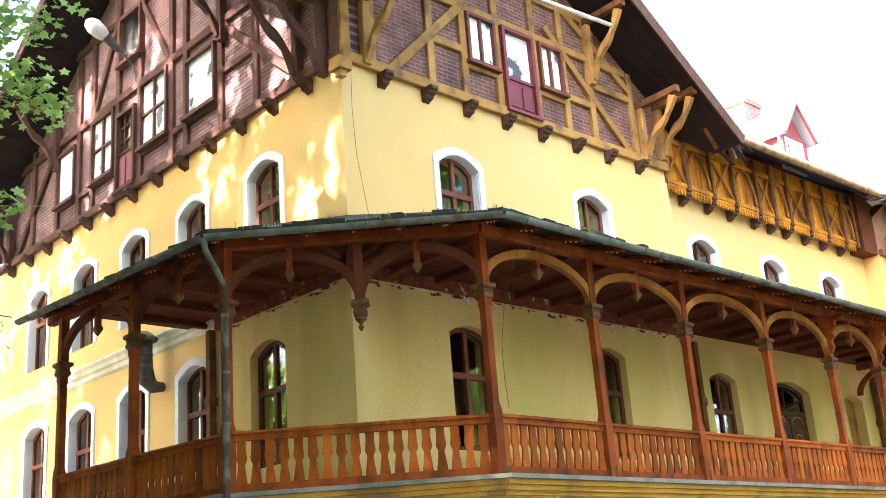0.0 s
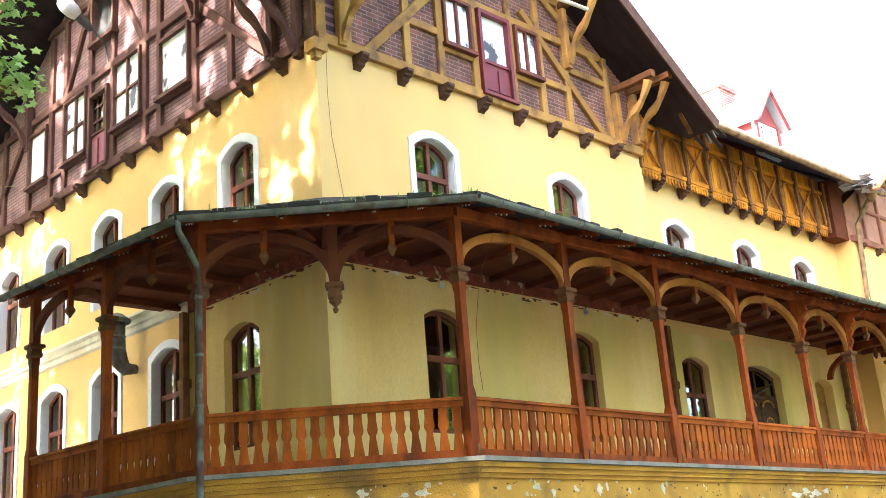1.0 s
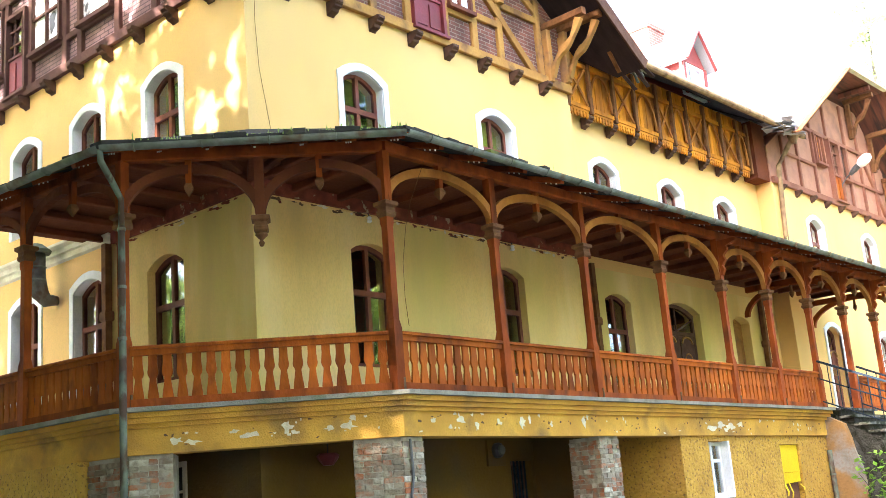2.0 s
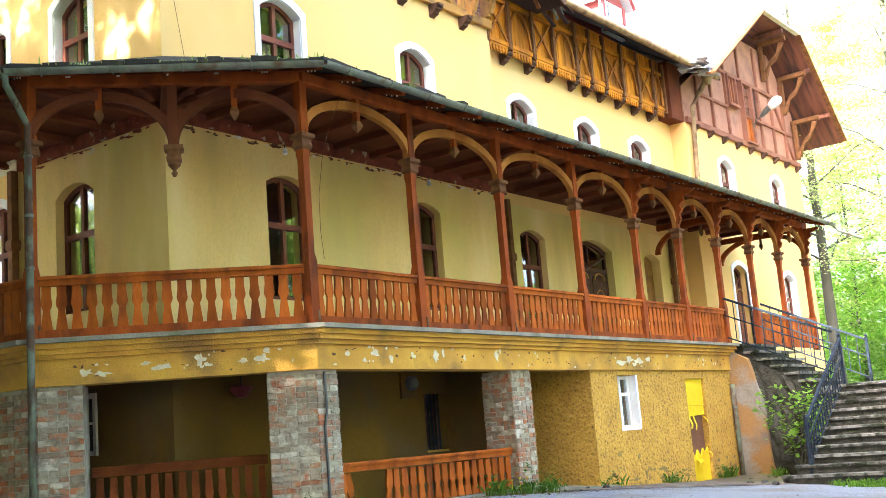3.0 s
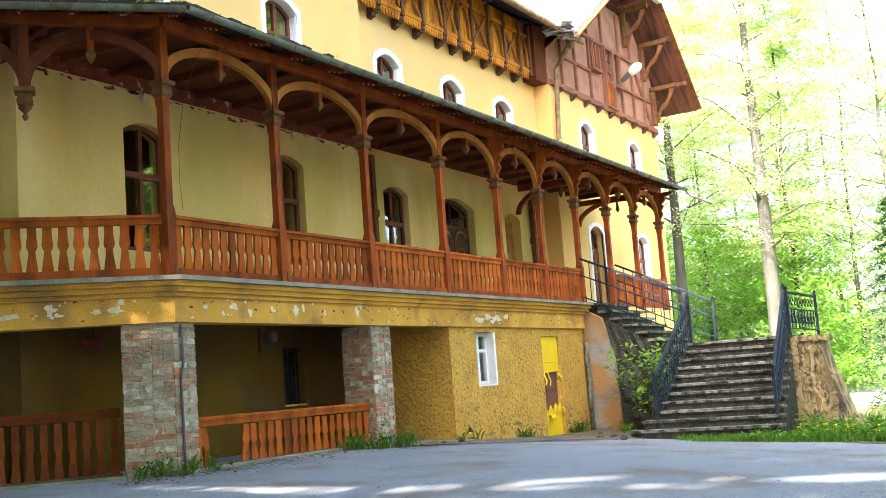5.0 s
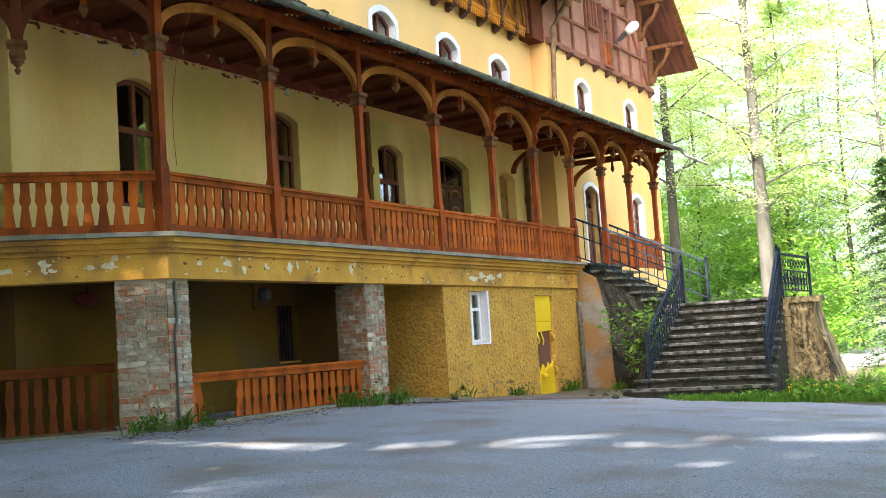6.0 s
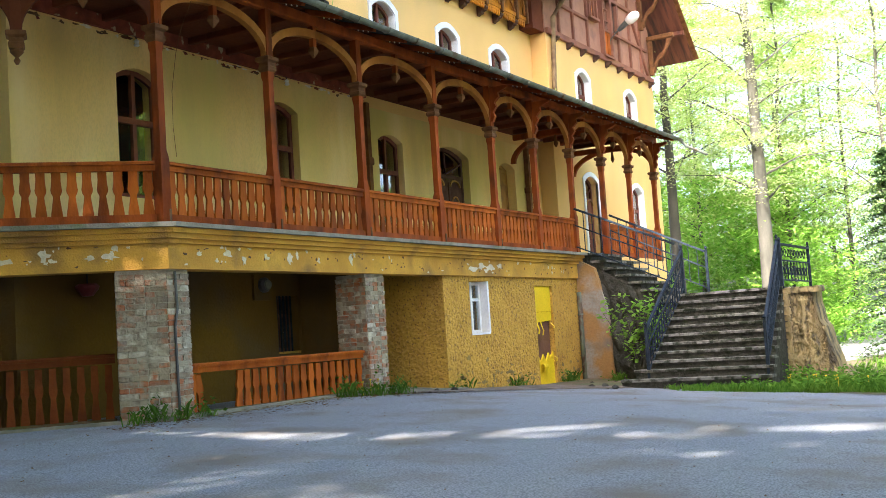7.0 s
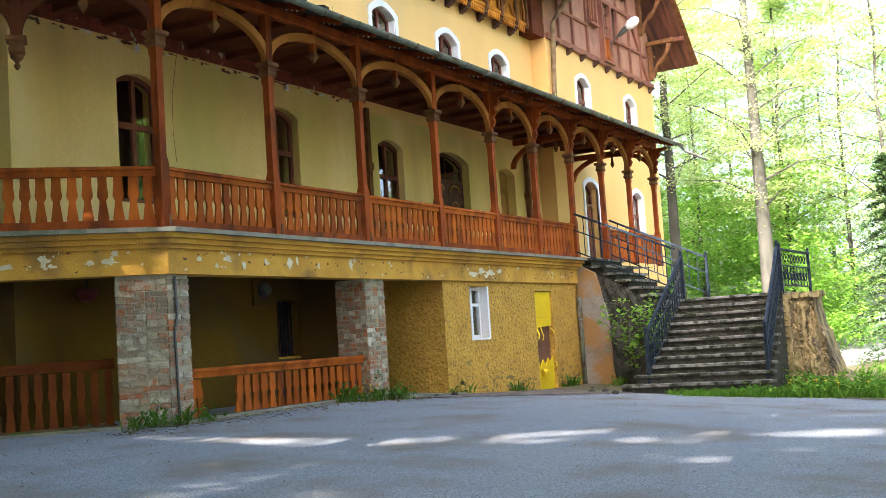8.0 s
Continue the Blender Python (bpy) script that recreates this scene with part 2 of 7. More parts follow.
M_SOIL = material("trodden_soil", (0.15, 0.115, 0.08), (0.085, 0.065, 0.045), 0.95, 6, 35, 0.9, third=(0.20, 0.18, 0.15), third_scale=3.0, third_range=(0.5, 0.7))
M_MEADOW = material("far_grass", (0.10, 0.17, 0.03), (0.13, 0.18, 0.05), 0.95, 0.4, 20, 0.6)
M_LAMP = material("lamp_plastic", (0.80, 0.80, 0.78), (0.74, 0.73, 0.70), 0.3, 6, 40, 0.05)
M_FLUE = material("dull_flue_metal", (0.15, 0.145, 0.12), (0.085, 0.08, 0.065), 0.75, 6, 30, 0.3, metal=0.1, third=(0.11, 0.07, 0.045), third_scale=4, third_range=(0.5, 0.62), gloss=0.15)
M_LAMPGREY = material("lamp_grey_metal", (0.11, 0.11, 0.10), None, 0.55, 6, 40, 0.1, metal=0.3)
M_YDOOR = material("bright_yellow_board", (0.85, 0.58, 0.01), (0.80, 0.52, 0.01), 0.6, 2, 25, 0.1)
M_BDOOR = material("brown_old_door", (0.19, 0.085, 0.045), (0.14, 0.06, 0.035), 0.7, 2, 25, 0.4)
M_REDROOF = material("red_dormer_paint", (0.30, 0.06, 0.05), (0.24, 0.05, 0.045), 0.6, 2, 25, 0.2)
M_CHIMNEY = brick_material("chimney_brick", (0.45, 0.16, 0.12), (0.38, 0.12, 0.09), (0.4, 0.34, 0.3))
M_BRICKF = brick_material("dark_brick_infill", (0.20, 0.072, 0.045), (0.11, 0.045, 0.032), (0.24, 0.17, 0.13))
M_BRICKL = brick_material("painted_brick_infill", (0.27, 0.15, 0.14), (0.20, 0.11, 0.105), (0.075, 0.042, 0.042), swap=True)
M_PIERCORE = material("pier_mortar", (0.47, 0.42, 0.31), (0.28, 0.24, 0.16), 0.95, 6, 40, 0.8)
M_PIERBRICK = material("limewashed_old_brick", (0.38, 0.33, 0.23), (0.20, 0.15, 0.10), 0.95, 7, 30, 1.0, third=(0.38, 0.13, 0.05), third_scale=2.6, third_range=(0.56, 0.64), rand=0.15, palette=[(0.46, 0.40, 0.27), (0.40, 0.14, 0.055), (0.24, 0.18, 0.11), (0.52, 0.46, 0.33), (0.34, 0.17, 0.09), (0.46, 0.17, 0.07), (0.56, 0.51, 0.38), (0.30, 0.25, 0.16)])
M_BARK = material("grey_beech_bark", (0.085, 0.08, 0.062), (0.05, 0.05, 0.037), 0.9, 3, 25, 0.4, stretch=(1, 1, 0.3))
M_LEAF = leaf_material("beech_leaves", (0.13, 0.27, 0.03), (0.28, 0.43, 0.06), 0.6)
M_LEAFY = leaf_material("sunny_leaves", (0.24, 0.37, 0.07), (0.44, 0.54, 0.17), 0.6)
# paler copy of the beech leaves, strong sunlight put into the colour
M_PALELEAF = leaf_material("pale_sunlit_leaves", (0.36, 0.46, 0.14), (0.58, 0.64, 0.32), 0.6)
M_DEEPLEAF = leaf_material("shaded_undergrowth_leaves", (0.14, 0.31, 0.03), (0.31, 0.50, 0.09), 0.55)
M_NEEDLE = leaf_material("spruce_needles", (0.035, 0.085, 0.025), (0.16, 0.24, 0.09), 0.35)
M_GRASS = leaf_material("grass_blades", (0.06, 0.15, 0.015), (0.15, 0.28, 0.035), 0.4)
M_WEED = leaf_material("weed_leaves", (0.05, 0.12, 0.015), (0.12, 0.22, 0.03), 0.3)
M_BUSH = leaf_material("bush_leaves", (0.13, 0.27, 0.03), (0.22, 0.38, 0.06), 0.5)
M_DANDELION = material("dandelion_yellow", (0.8, 0.55, 0.02), None, 0.8)

# ---- mesh helpers ----


class Shape:
    """Collects points and faces of one mesh."""

    def __init__(self):
        self.v, self.f = [], []

    def add(self, pts, faces):
        k = len(self.v)
        self.v += [tuple(p) for p in pts]
        self.f += [tuple(i + k for i in q) for q in faces]
        return self

    def hexa(self, p):
        """Eight corners: bottom four, then top four."""
        return self.add(p, [(3, 2, 1, 0), (4, 5, 6, 7), (0, 1, 5, 4), (1, 2, 6, 5), (2, 3, 7, 6), (3, 0, 4, 7)])

    def box(self, x0, y0, z0, x1, y1, z1):
        return self.hexa([(x0, y0, z0), (x1, y0, z0), (x1, y1, z0), (x0, y1, z0), (x0, y0, z1), (x1, y0, z1), (x1, y1, z1), (x0, y1, z1)])

    def prism(self, a, b):
        """A solid between two outlines of as many points."""
        n = len(a)
        return self.add(list(a) + list(b), [tuple(range(n)), tuple(range(2 * n - 1, n - 1, -1))] + [(i, (i + 1) % n, n + (i + 1) % n, n + i) for i in range(n)])

    def beam(self, p, q, w, h, up=(0, 0, 1)):
        """A bar from p to q, w wide, h high, with chamfered long edges."""
        p, q = Vector(p), Vector(q)
        d = (q - p).normalized()
        s = d.cross(Vector(up))
        if s.length < 1e-4:
            s = d.cross(Vector((0, 1, 0)))
        s.normalize()
        t = s.cross(d)
        c = min(w, h) * 0.12
        ring = [(w / 2 - c, h / 2), (w / 2, h / 2 - c), (w / 2, -h / 2 + c), (w / 2 - c, -h / 2), (-w / 2 + c, -h / 2), (-w / 2, -h / 2 + c), (-w / 2, h / 2 - c), (-w / 2 + c, h / 2)]
        return self.prism([p + s * a + t * b for a, b in ring], [q + s * a + t * b for a, b in ring])

    def tube(self, path, radii, n=10):
        """A round bar along a path."""
        path = [Vector(p) for p in path]
        if not isinstance(radii, (list, tuple)):
            radii = [radii] * len(path)
        k = len(self.v)
        for i, p in enumerate(path):
            d = (path[min(i + 1, len(path) - 1)] - path[max(i - 1, 0)]).normalized()
            a = d.cross(Vector((0.3, 0.2, 1) if abs(d.z) < 0.9 else (1, 0.1, 0))).normalized()
            b = d.cross(a)
            for j in range(n):
                t = 2 * math.pi * j / n
                self.v.append(tuple(p + (a * math.cos(t) + b * math.sin(t)) * radii[i]))
        for i in range(len(path) - 1):
            for j in range(n):
                o, o2 = k + i * n, k + (i + 1) * n
                self.f.append((o + j, o + (j + 1) % n, o2 + (j + 1) % n, o2 + j))
        self.f.append(tuple(k + j for j in range(n - 1, -1, -1)))
        self.f.append(tuple(k + (len(path) - 1) * n + j for j in range(n)))
        return self

    def lathe(self, profile, centre=(0, 0, 0), n=12, square=False):
        """Rings of (radius, height) round a vertical axis; square: four-sided rings."""
        m = 4 if square else n
        k = len(self.v)
        for r, z in profile:
            for j in range(m):
                t = 2 * math.pi * (j + (0.5 if square else 0)) / m
                rr = r * (math.sqrt(2) if square else 1)
                self.v.append((centre[0] + rr * math.cos(t), centre[1] + rr * math.sin(t), centre[2] + z))
        for i in range(len(profile) - 1):
            for j in range(m):
                o, o2 = k + i * m, k + (i + 1) * m
                self.f.append((o + j, o + (j + 1) % m, o2 + (j + 1) % m, o2 + j))
        self.f.append(tuple(k + j for j in range(m - 1, -1, -1)))
        self.f.append(tuple(k + (len(profile) - 1) * m + j for j in range(m)))
        return self

    def mesh(self, name, mat, smooth=False, fix=True):
        me = bpy.data.meshes.new(name)
        me.from_pydata(self.v, [], self.f)
        if fix and len(self.f) < 30000:
            bm = bmesh.new()
            bm.from_mesh(me)
            bmesh.ops.recalc_face_normals(bm, faces=bm.faces)
            bm.to_mesh(me)
            bm.free()
        me.materials.append(mat)
        if smooth:
            me.polygons.foreach_set("use_smooth", [True] * len(me.polygons))
        return me


def part(name, shape, mat, parent=None, label="", smooth=False):
    """Links a shape as one mesh object, under a thing or part if one is given."""
    ob = new(name, shape if isinstance(shape, bpy.types.Mesh) else shape.mesh(name, mat, smooth))
    if parent is not None:
        ob.parent = parent
    if label:
        tagged(ob, label)
    return ob


def thing(name, label, category, at=(0, 0, 0), group="", kind=""):
    ob = new(name)
    ob.location = at
    ob.empty_display_size = 0.1
    return tagged(ob, label, category, group, kind)


def front(Y):
    """Maps along, outwards, up of a wall that faces the drive."""
    return lambda u, n, z: (u, Y - n, z)


def left(X):
    """The same for the wall that faces the garden side."""
    return lambda u, n, z: (X - n, u, z)


def arch(uc, w, zb, zt, rise, k=8):
    """Outline of an opening with a segmental head, from bottom corner to bottom corner."""
    pts = [(uc - w / 2, zb)]
    for i in range(k + 1):
        s = i / k * 2 - 1
        pts.append((uc + s * w / 2, zt - rise * s * s))
    return pts + [(uc + w / 2, zb)]


def wall_band(S, F, u0, u1, z0, z1, thick, openings):
    """One storey of wall from u0 to u1 with openings (middle, width, bottom, top, rise) through it."""
    def solid(poly):
        S.prism([F(u, 0, z) for u, z in poly], [F(u, -thick, z) for u, z in poly])
    at = u0
    for uc, w, zb, zt, rise in sorted(openings):
        a, b = uc - w / 2, uc + w / 2
        if a > at:
            solid([(at, z0), (a, z0), (a, z1), (at, z1)])
        if zb > z0 + 0.01:
            solid([(a, z0), (b, z0), (b, zb), (a, zb)])
        head = arch(uc, w, zb, zt, rise)[1:-1]
        for (ua, za), (ub, zb2) in zip(head, head[1:]):
            solid([(ua, za), (ub, zb2), (ub, z1), (ua, z1)])
        at = b
    if u1 > at:
        solid([(at, z0), (u1, z0), (u1, z1), (at, z1)])


def ring_between(S, F, outer, inner, n0, n1):
    """A flat band between two outlines, from depth n0 to n1."""
    for i in range(len(outer) - 1):
        q = [outer[i], outer[i + 1], inner[i + 1], inner[i]]
        S.prism([F(u, n0, z) for u, z in q], [F(u, n1, z) for u, z in q])


count = {"window": 0, "door": 0}


def window(F, uc, w, zb, zt, rise, surround=True, label="", deep=0.16, pale=False, wood=None, cross=True, group="tall arched windows"):
    """A casement window with arched head: white surround, wooden frame, transom, middle post, four panes, sill."""
    count["window"] += 1
    wood = wood or M_WINWOOD
    ob = thing(f"window_{count['window']}", label or "brown wooden casement window with arched head, white plaster surround", "window", group=group, kind="structure")
    out, inn = arch(uc, w, zb, zt, rise), arch(uc, w - 0.16, zb + 0.07, zt - 0.08, rise * 0.9)
    if surround:
        S = Shape()
        ring_between(S, F, arch(uc, w + 0.26, zb, zt + 0.14, rise * 1.15), out, -0.05, 0.03)
        part("surround", S, M_WHITE, ob, "white plaster surround")
        S = Shape()
        ring_between(S, F, out, arch(uc, w - 0.02, zb, zt - 0.01, rise), -deep, 0.0)
        part("reveal", S, M_WHITE, ob, "white reveal")
    S = Shape()
    ring_between(S, F, out, inn, -deep - 0.07, -deep)
    ztr = zb + (zt - zb) * 0.60
    lo, hi = F(uc - w / 2 + 0.04, -deep - 0.06, zb + 0.003), F(uc + w / 2 - 0.04, -deep - 0.01, zb + 0.09)
    S.box(*[min(a, b) for a, b in zip(lo, hi)], *[max(a, b) for a, b in zip(lo, hi)])
    fr = part("window_frame", S, wood, ob)

    def bar(name, ua, na, za, ub, nb, zb2, mat):
        p, q = F(ua, na, za), F(ub, nb, zb2)
        return part(name, Shape().box(*[min(a, b) for a, b in zip(p, q)], *[max(a, b) for a, b in zip(p, q)]), mat, fr)

    bar("middle_post", uc - 0.04, -deep - 0.06, zb + 0.05, uc + 0.04, -deep + 0.012, zt - 0.03, wood)
    if cross:
        bar("transom", uc - w / 2 + 0.05, -deep - 0.05, ztr - 0.05, uc + w / 2 - 0.05, -deep + 0.025, ztr + 0.05, wood)
    mid = [(a, b) for a, b in ((uc - w / 2 + 0.06, uc - 0.03), (uc + 0.03, uc + w / 2 - 0.06))]
    levels = ((zb + 0.06, ztr - 0.04), (ztr + 0.04, zt - rise - 0.02)) if cross else ((zb + 0.06, zt - rise - 0.02),)
    for a, b in mid:
        for i, (z0, z1) in enumerate(levels):
            bm = M_WHITEBOARD if pale else M_GLASS
            poly = [(a, z0), (b, z0), (b, z1), (a, z1)]
            if i == len(levels) - 1:
                def head(u):
                    s = (u - uc) / (w / 2 - 0.06)
                    return zt - 0.05 - rise * 0.95 * min(1, s * s)
                poly = [(a, z0), (b, z0)] + [(a + (b - a) * k / 4, head(a + (b - a) * k / 4)) for k in (4, 3, 2, 1, 0)]
            g = part("pane", Shape().prism([F(u, -deep - 0.035, z) for u, z in poly], [F(u, -deep - 0.03, z) for u, z in poly]), bm, fr)
            g.visible_shadow = pale
    return ob


def mitre(points, off):
    """Shifts an open plan line outwards (to its left) by off, with mitred corners."""
    pts = [Vector(p) for p in points]
    out = []
    for i, p in enumerate(pts):
        ns = []
        for a, b in ((i - 1, i), (i, i + 1)):
            if 0 <= a and b < len(pts):
                d = (pts[b] - pts[a]).normalized()
                ns.append(Vector((d.y, -d.x)))
        n = sum(ns, Vector((0, 0))).normalized()
        out.append(p + n * (off / max(0.3, n.dot(ns[0]))))
    return out


# ---- plan ----
CX, CY = 10.66, 13.10           # corner of the house
YM = 13.45                       # recessed middle front
YG = 12.95                       # front of the far wing
XE, XR = 29.6, 38.95             # where the wing begins and ends
LEND = 27.2                      # end of the garden side
X_BLOCK = 19.85                  # end of the corner block's front
SLAB, RAIL = 2.58, 3.43
BEAM = 6.02
YF = 10.50                       # line of the posts
XS = 7.90                        # line of the posts on the garden side
POST_X = [10.95, 13.33, 15.78, 18.35, 20.72, 22.80, 24.88, 26.92, 28.93, 31.02]
LINE = [Vector((XS, 17.34)), Vector((8.26, 12.95)), Vector((10.95, YF)), Vector((31.02, YF))]
ROOF_K = 0.687


def ground_z(x, y):
    h = -0.4 * min(1, max(0, (x - 14.5) / 8)) - 0.1 * min(1, max(0, (x - 22.5) / 8))
    return h - 0.05 * min(12, max(0, YF - y))


# ---- ground ----
def build_ground():
    S = Shape()
    xs = [-400, -150, -60, -30, -15] + [-8 + 1.5 * i for i in range(40)] + [56, 62, 75, 95, 140, 250, 500]
    ys = [-400, -150, -60, -30] + [-20 + 1.5 * i for i in range(38)] + [40, 50, 75, 130, 300, 500]
    n = len(ys)
    S.add([(x, y, ground_z(x, y) + 0.012 * noise.noise((x * 0.4, y * 0.4, 0)) * (abs(x) < 80) - 0.02 * (x > 33) * min(1, (x - 33) / 10)) for x in xs for y in ys],
          [(i * n + j, (i + 1) * n + j, (i + 1) * n + j + 1, i * n + j + 1) for i in range(len(xs) - 1) for j in range(n - 1)])
    return tagged(part("ground", S, M_ASPHALT, smooth=True), "grey worn asphalt drive in front of the house", "ground", kind="structure")


build_ground()


def patch(name, outline, mat, label, category, lift=0.012, step=0.5):
    """A sheet laid over the ground inside a convex outline."""
    S = Shape()
    c = Vector((sum(p[0] for p in outline) / len(outline), sum(p[1] for p in outline) / len(outline)))
    rings, m = 6, len(outline) * 6
    edge = []
    for i in range(len(outline)):
        a, b = Vector(outline[i]), Vector(outline[(i + 1) % len(outline)])
        for k in range(6):
            p = a.lerp(b, k / 6)
            edge.append(p + (p - c).normalized() * 0.18 * noise.noise((p.x * 1.3, p.y * 1.3, 3)))
    pts = [(c.x, c.y, ground_z(c.x, c.y) + lift)]
    for r in range(1, rings + 1):
        for p in edge:
            q = c.lerp(p, r / rings)
            pts.append((q.x, q.y, ground_z(q.x, q.y) + lift * (1 if r < rings else -0.5) + 0.02))
    fs = [(0, 1 + i, 1 + (i + 1) % m) for i in range(m)]
    for r in range(rings - 1):
        for i in range(m):
            a, b = 1 + r * m, 1 + (r + 1) * m
            fs.append((a + i, b + i, b + (i + 1) % m, a + (i + 1) % m))
    return tagged(part(name, S.add(pts, fs), mat, smooth=True), label, category, kind="structure")


patch("verge", [(21.6, 5.3), (24.8, 5.4), (30, 6.5), (60, 4), (60, -40), (22, -14), (19.6, 2.0)], M_EARTH, "earth verge with grass and leaf litter beside the steps", "verge")
patch("meadow", [(62, -60), (140, -60), (140, 40), (62, 12)], M_MEADOW, "sunlit meadow beyond the trees", "meadow", lift=0.1)
patch("earth_strip", [(16.6, 10.1), (18.6, 9.45), (20.3, 8.6), (21.3, 8.0), (22.6, 8.3), (22.6, 10.44), (16.6, 10.44)], M_SOIL, "brown soil strip with crumbs at the foot of the wall", "soil")
patch("verge_strip", [(21.2, 8.4), (24.9, 8.5), (24.9, 10.45), (22.4, 10.45)], M_EARTH, "damp earth between the steps and the wall", "verge")

# ---- walls of the house ----
FB, FM, FW, FL = front(CY), front(YM), front(YG), left(CX)
W_UP = 1.0
UP_ZB, UP_ZT, RISE = 6.95, 8.74, 0.22
UPPER_FRONT = [(13.28, W_UP, UP_ZB, UP_ZT, RISE), (17.05, W_UP, UP_ZB, UP_ZT, RISE)]
UPPER_MID = [(21.47, W_UP, UP_ZB, UP_ZT - 0.08, RISE), (24.50, W_UP, UP_ZB, UP_ZT - 0.08, RISE), (27.38, W_UP, UP_ZB, UP_ZT - 0.08, RISE)]
UPPER_WING = [(32.2, W_UP, UP_ZB, UP_ZT, RISE), (36.4, W_UP, UP_ZB, UP_ZT, RISE)]
UPPER_LEFT = [(y, W_UP, UP_ZB, UP_ZT + 0.12, RISE) for y in (15.42, 17.85, 20.16, 22.42, 24.78)]
LOW_ZB, LOW_ZT = 3.4, 5.55
LOWER_FRONT = [(13.25, 1.02, LOW_ZB, LOW_ZT, 0.16), (17.0, 1.02, LOW_ZB, LOW_ZT, 0.16)]
LOWER_MID = [(21.45, 1.06, LOW_ZB, LOW_ZT - 0.04, 0.16), (24.3, 1.8, SLAB + 0.02, LOW_ZT, 0.22), (27.42, 0.95, SLAB + 0.02, LOW_ZT - 0.1, 0.14)]
LOWER_WING = [(32.25, 1.05, SLAB + 0.02, LOW_ZT - 0.1, 0.2), (36.4, 1.0, LOW_ZB, LOW_ZT - 0.1, 0.2)]
LOWER_LEFT = [(y, 1.05, LOW_ZB, LOW_ZT + (0.05 if i else 0.0), 0.2) for i, y in enumerate((15.45, 17.82, 20.13, 22.42, 24.68))]
TH = 0.45
T0_, T1_ = 9.90, 6.04


def setting_wall(name, jobs, mat, label):
    S = Shape()
    for F, u0, u1, z0, z1, th, ops in jobs:
        wall_band(S, F, u0, u1, z0, z1, th, ops)
    return tagged(part(name, S, mat), label, "wall", kind="structure")


setting_wall("wall_front_upper", [(FB, CX + TH, X_BLOCK, T1_, T0_, TH, UPPER_FRONT)], M_YELLOW, "warm yellow rendered upper wall of the corner block")
setting_wall("wall_middle_upper", [(FM, X_BLOCK, XE, T1_, 11.2, TH, UPPER_MID)], M_YELLOW, "warm yellow rendered upper wall of the recessed front")
setting_wall("wall_wing_upper", [(FW, XE, XR, T1_, 9.5, TH, UPPER_WING)], M_YELLOW, "pale yellow rendered wall of the far wing")
setting_wall("wall_left_upper", [(FL, CY, LEND, T1_, T0_, TH, UPPER_LEFT)], M_YELLOW, "yellow rendered garden-side wall in dappled sun")
setting_wall("wall_front_lower", [(FB, CX + TH, X_BLOCK, SLAB, T1_, TH, LOWER_FRONT)], M_BEIGE, "beige rendered wall behind the veranda, greenish at the foot")
setting_wall("wall_middle_lower", [(FM, X_BLOCK, XE, SLAB, T1_, TH, LOWER_MID)], M_BEIGE, "beige rendered wall behind the veranda with doors")
setting_wall("wall_wing_lower", [(FW, XE, XR, -1, T1_, TH, LOWER_WING)], M_YELLOW, "yellow rendered lower wall of the far wing")
setting_wall("wall_left_veranda", [(FL, CY, 17.05, SLAB, T1_, TH, LOWER_LEFT[:1])], M_BEIGE, "beige rendered wall in the veranda's shade")
setting_wall("wall_left_lower", [(FL, 17.05, LEND, -0.6, T1_, TH, LOWER_LEFT[1:])], M_YELLOW, "yellow rendered lower wall in dappled sun")
# the short returns where the front steps back and out, and the walls nobody sees
S = Shape()
S.box(X_BLOCK - 0.45, CY + TH, -0.6, X_BLOCK - 0.003, CY + 6, 11.5)
S.box(XE + 0.003, YG + TH, -0.6, XE + 0.45, YG + 8, 9.5)
S.box(XR - 0.45, YG + TH, -1, XR, LEND, 9.5)
S.box(CX + TH, LEND - 0.45, -0.6, XR - 0.45, LEND, 9.9)
tagged(part("wall_inner", S, M_YELLOW), "plain yellow rendered return and rear walls", "wall", kind="structure")
tagged(part("return_face", Shape().box(XE - 0.02, YG + 0.002, T1_ - 0.5, XE + 0.002, YM, 9.5), M_YELLOW), "yellow side face of the projecting wing", "wall", kind="structure")
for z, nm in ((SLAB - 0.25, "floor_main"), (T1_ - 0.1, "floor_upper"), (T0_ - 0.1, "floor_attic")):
    tagged(part(nm, Shape().box(CX + TH + 0.01, YM + TH + 0.05, z, XR - 0.5, LEND - 0.5, z + 0.2), M_DARK), "storey floor inside the house, near-black to imitate unlit rooms", "floor", kind="structure")
tagged(part("wall_core", Shape().box(CX + 3.2, CY + 3.6, -0.5, XR - 1, CY + 3.8, 11), M_DARK), "added near-black partition that makes the rooms look unlit", "wall", kind="structure")

for F, ops in ((FB, UPPER_FRONT), (FM, UPPER_MID), (FW, UPPER_WING), (FL, UPPER_LEFT)):
    for o in ops:
        window(F, *o)
for F, ops in ((FB, LOWER_FRONT), (FM, LOWER_MID[:1]), (FL, LOWER_LEFT[:1])):
    for o in ops:
        window(F, *o, surround=False, label="brown wooden casement window with flat arched head in the beige wall", group="veranda windows")
for F, ops in ((FW, LOWER_WING[1:]), (FL, LOWER_LEFT[1:])):
    for o in ops:
        window(F, *o)

# string course on the garden side
S = Shape()
prof = [(0, 6.10), (0.05, 6.14), (0.05, 6.24), (0.09, 6.27), (0.09, 6.36), (0.14, 6.42), (0.14, 6.47), (0, 6.50)]
S.prism([FL(17.05, n, z) for n, z in prof], [FL(LEND, n, z) for n, z in prof])
tagged(part("trim_string_course", S, M_STRING), "pale moulded string course across the yellow wall", "moulding", kind="structure")

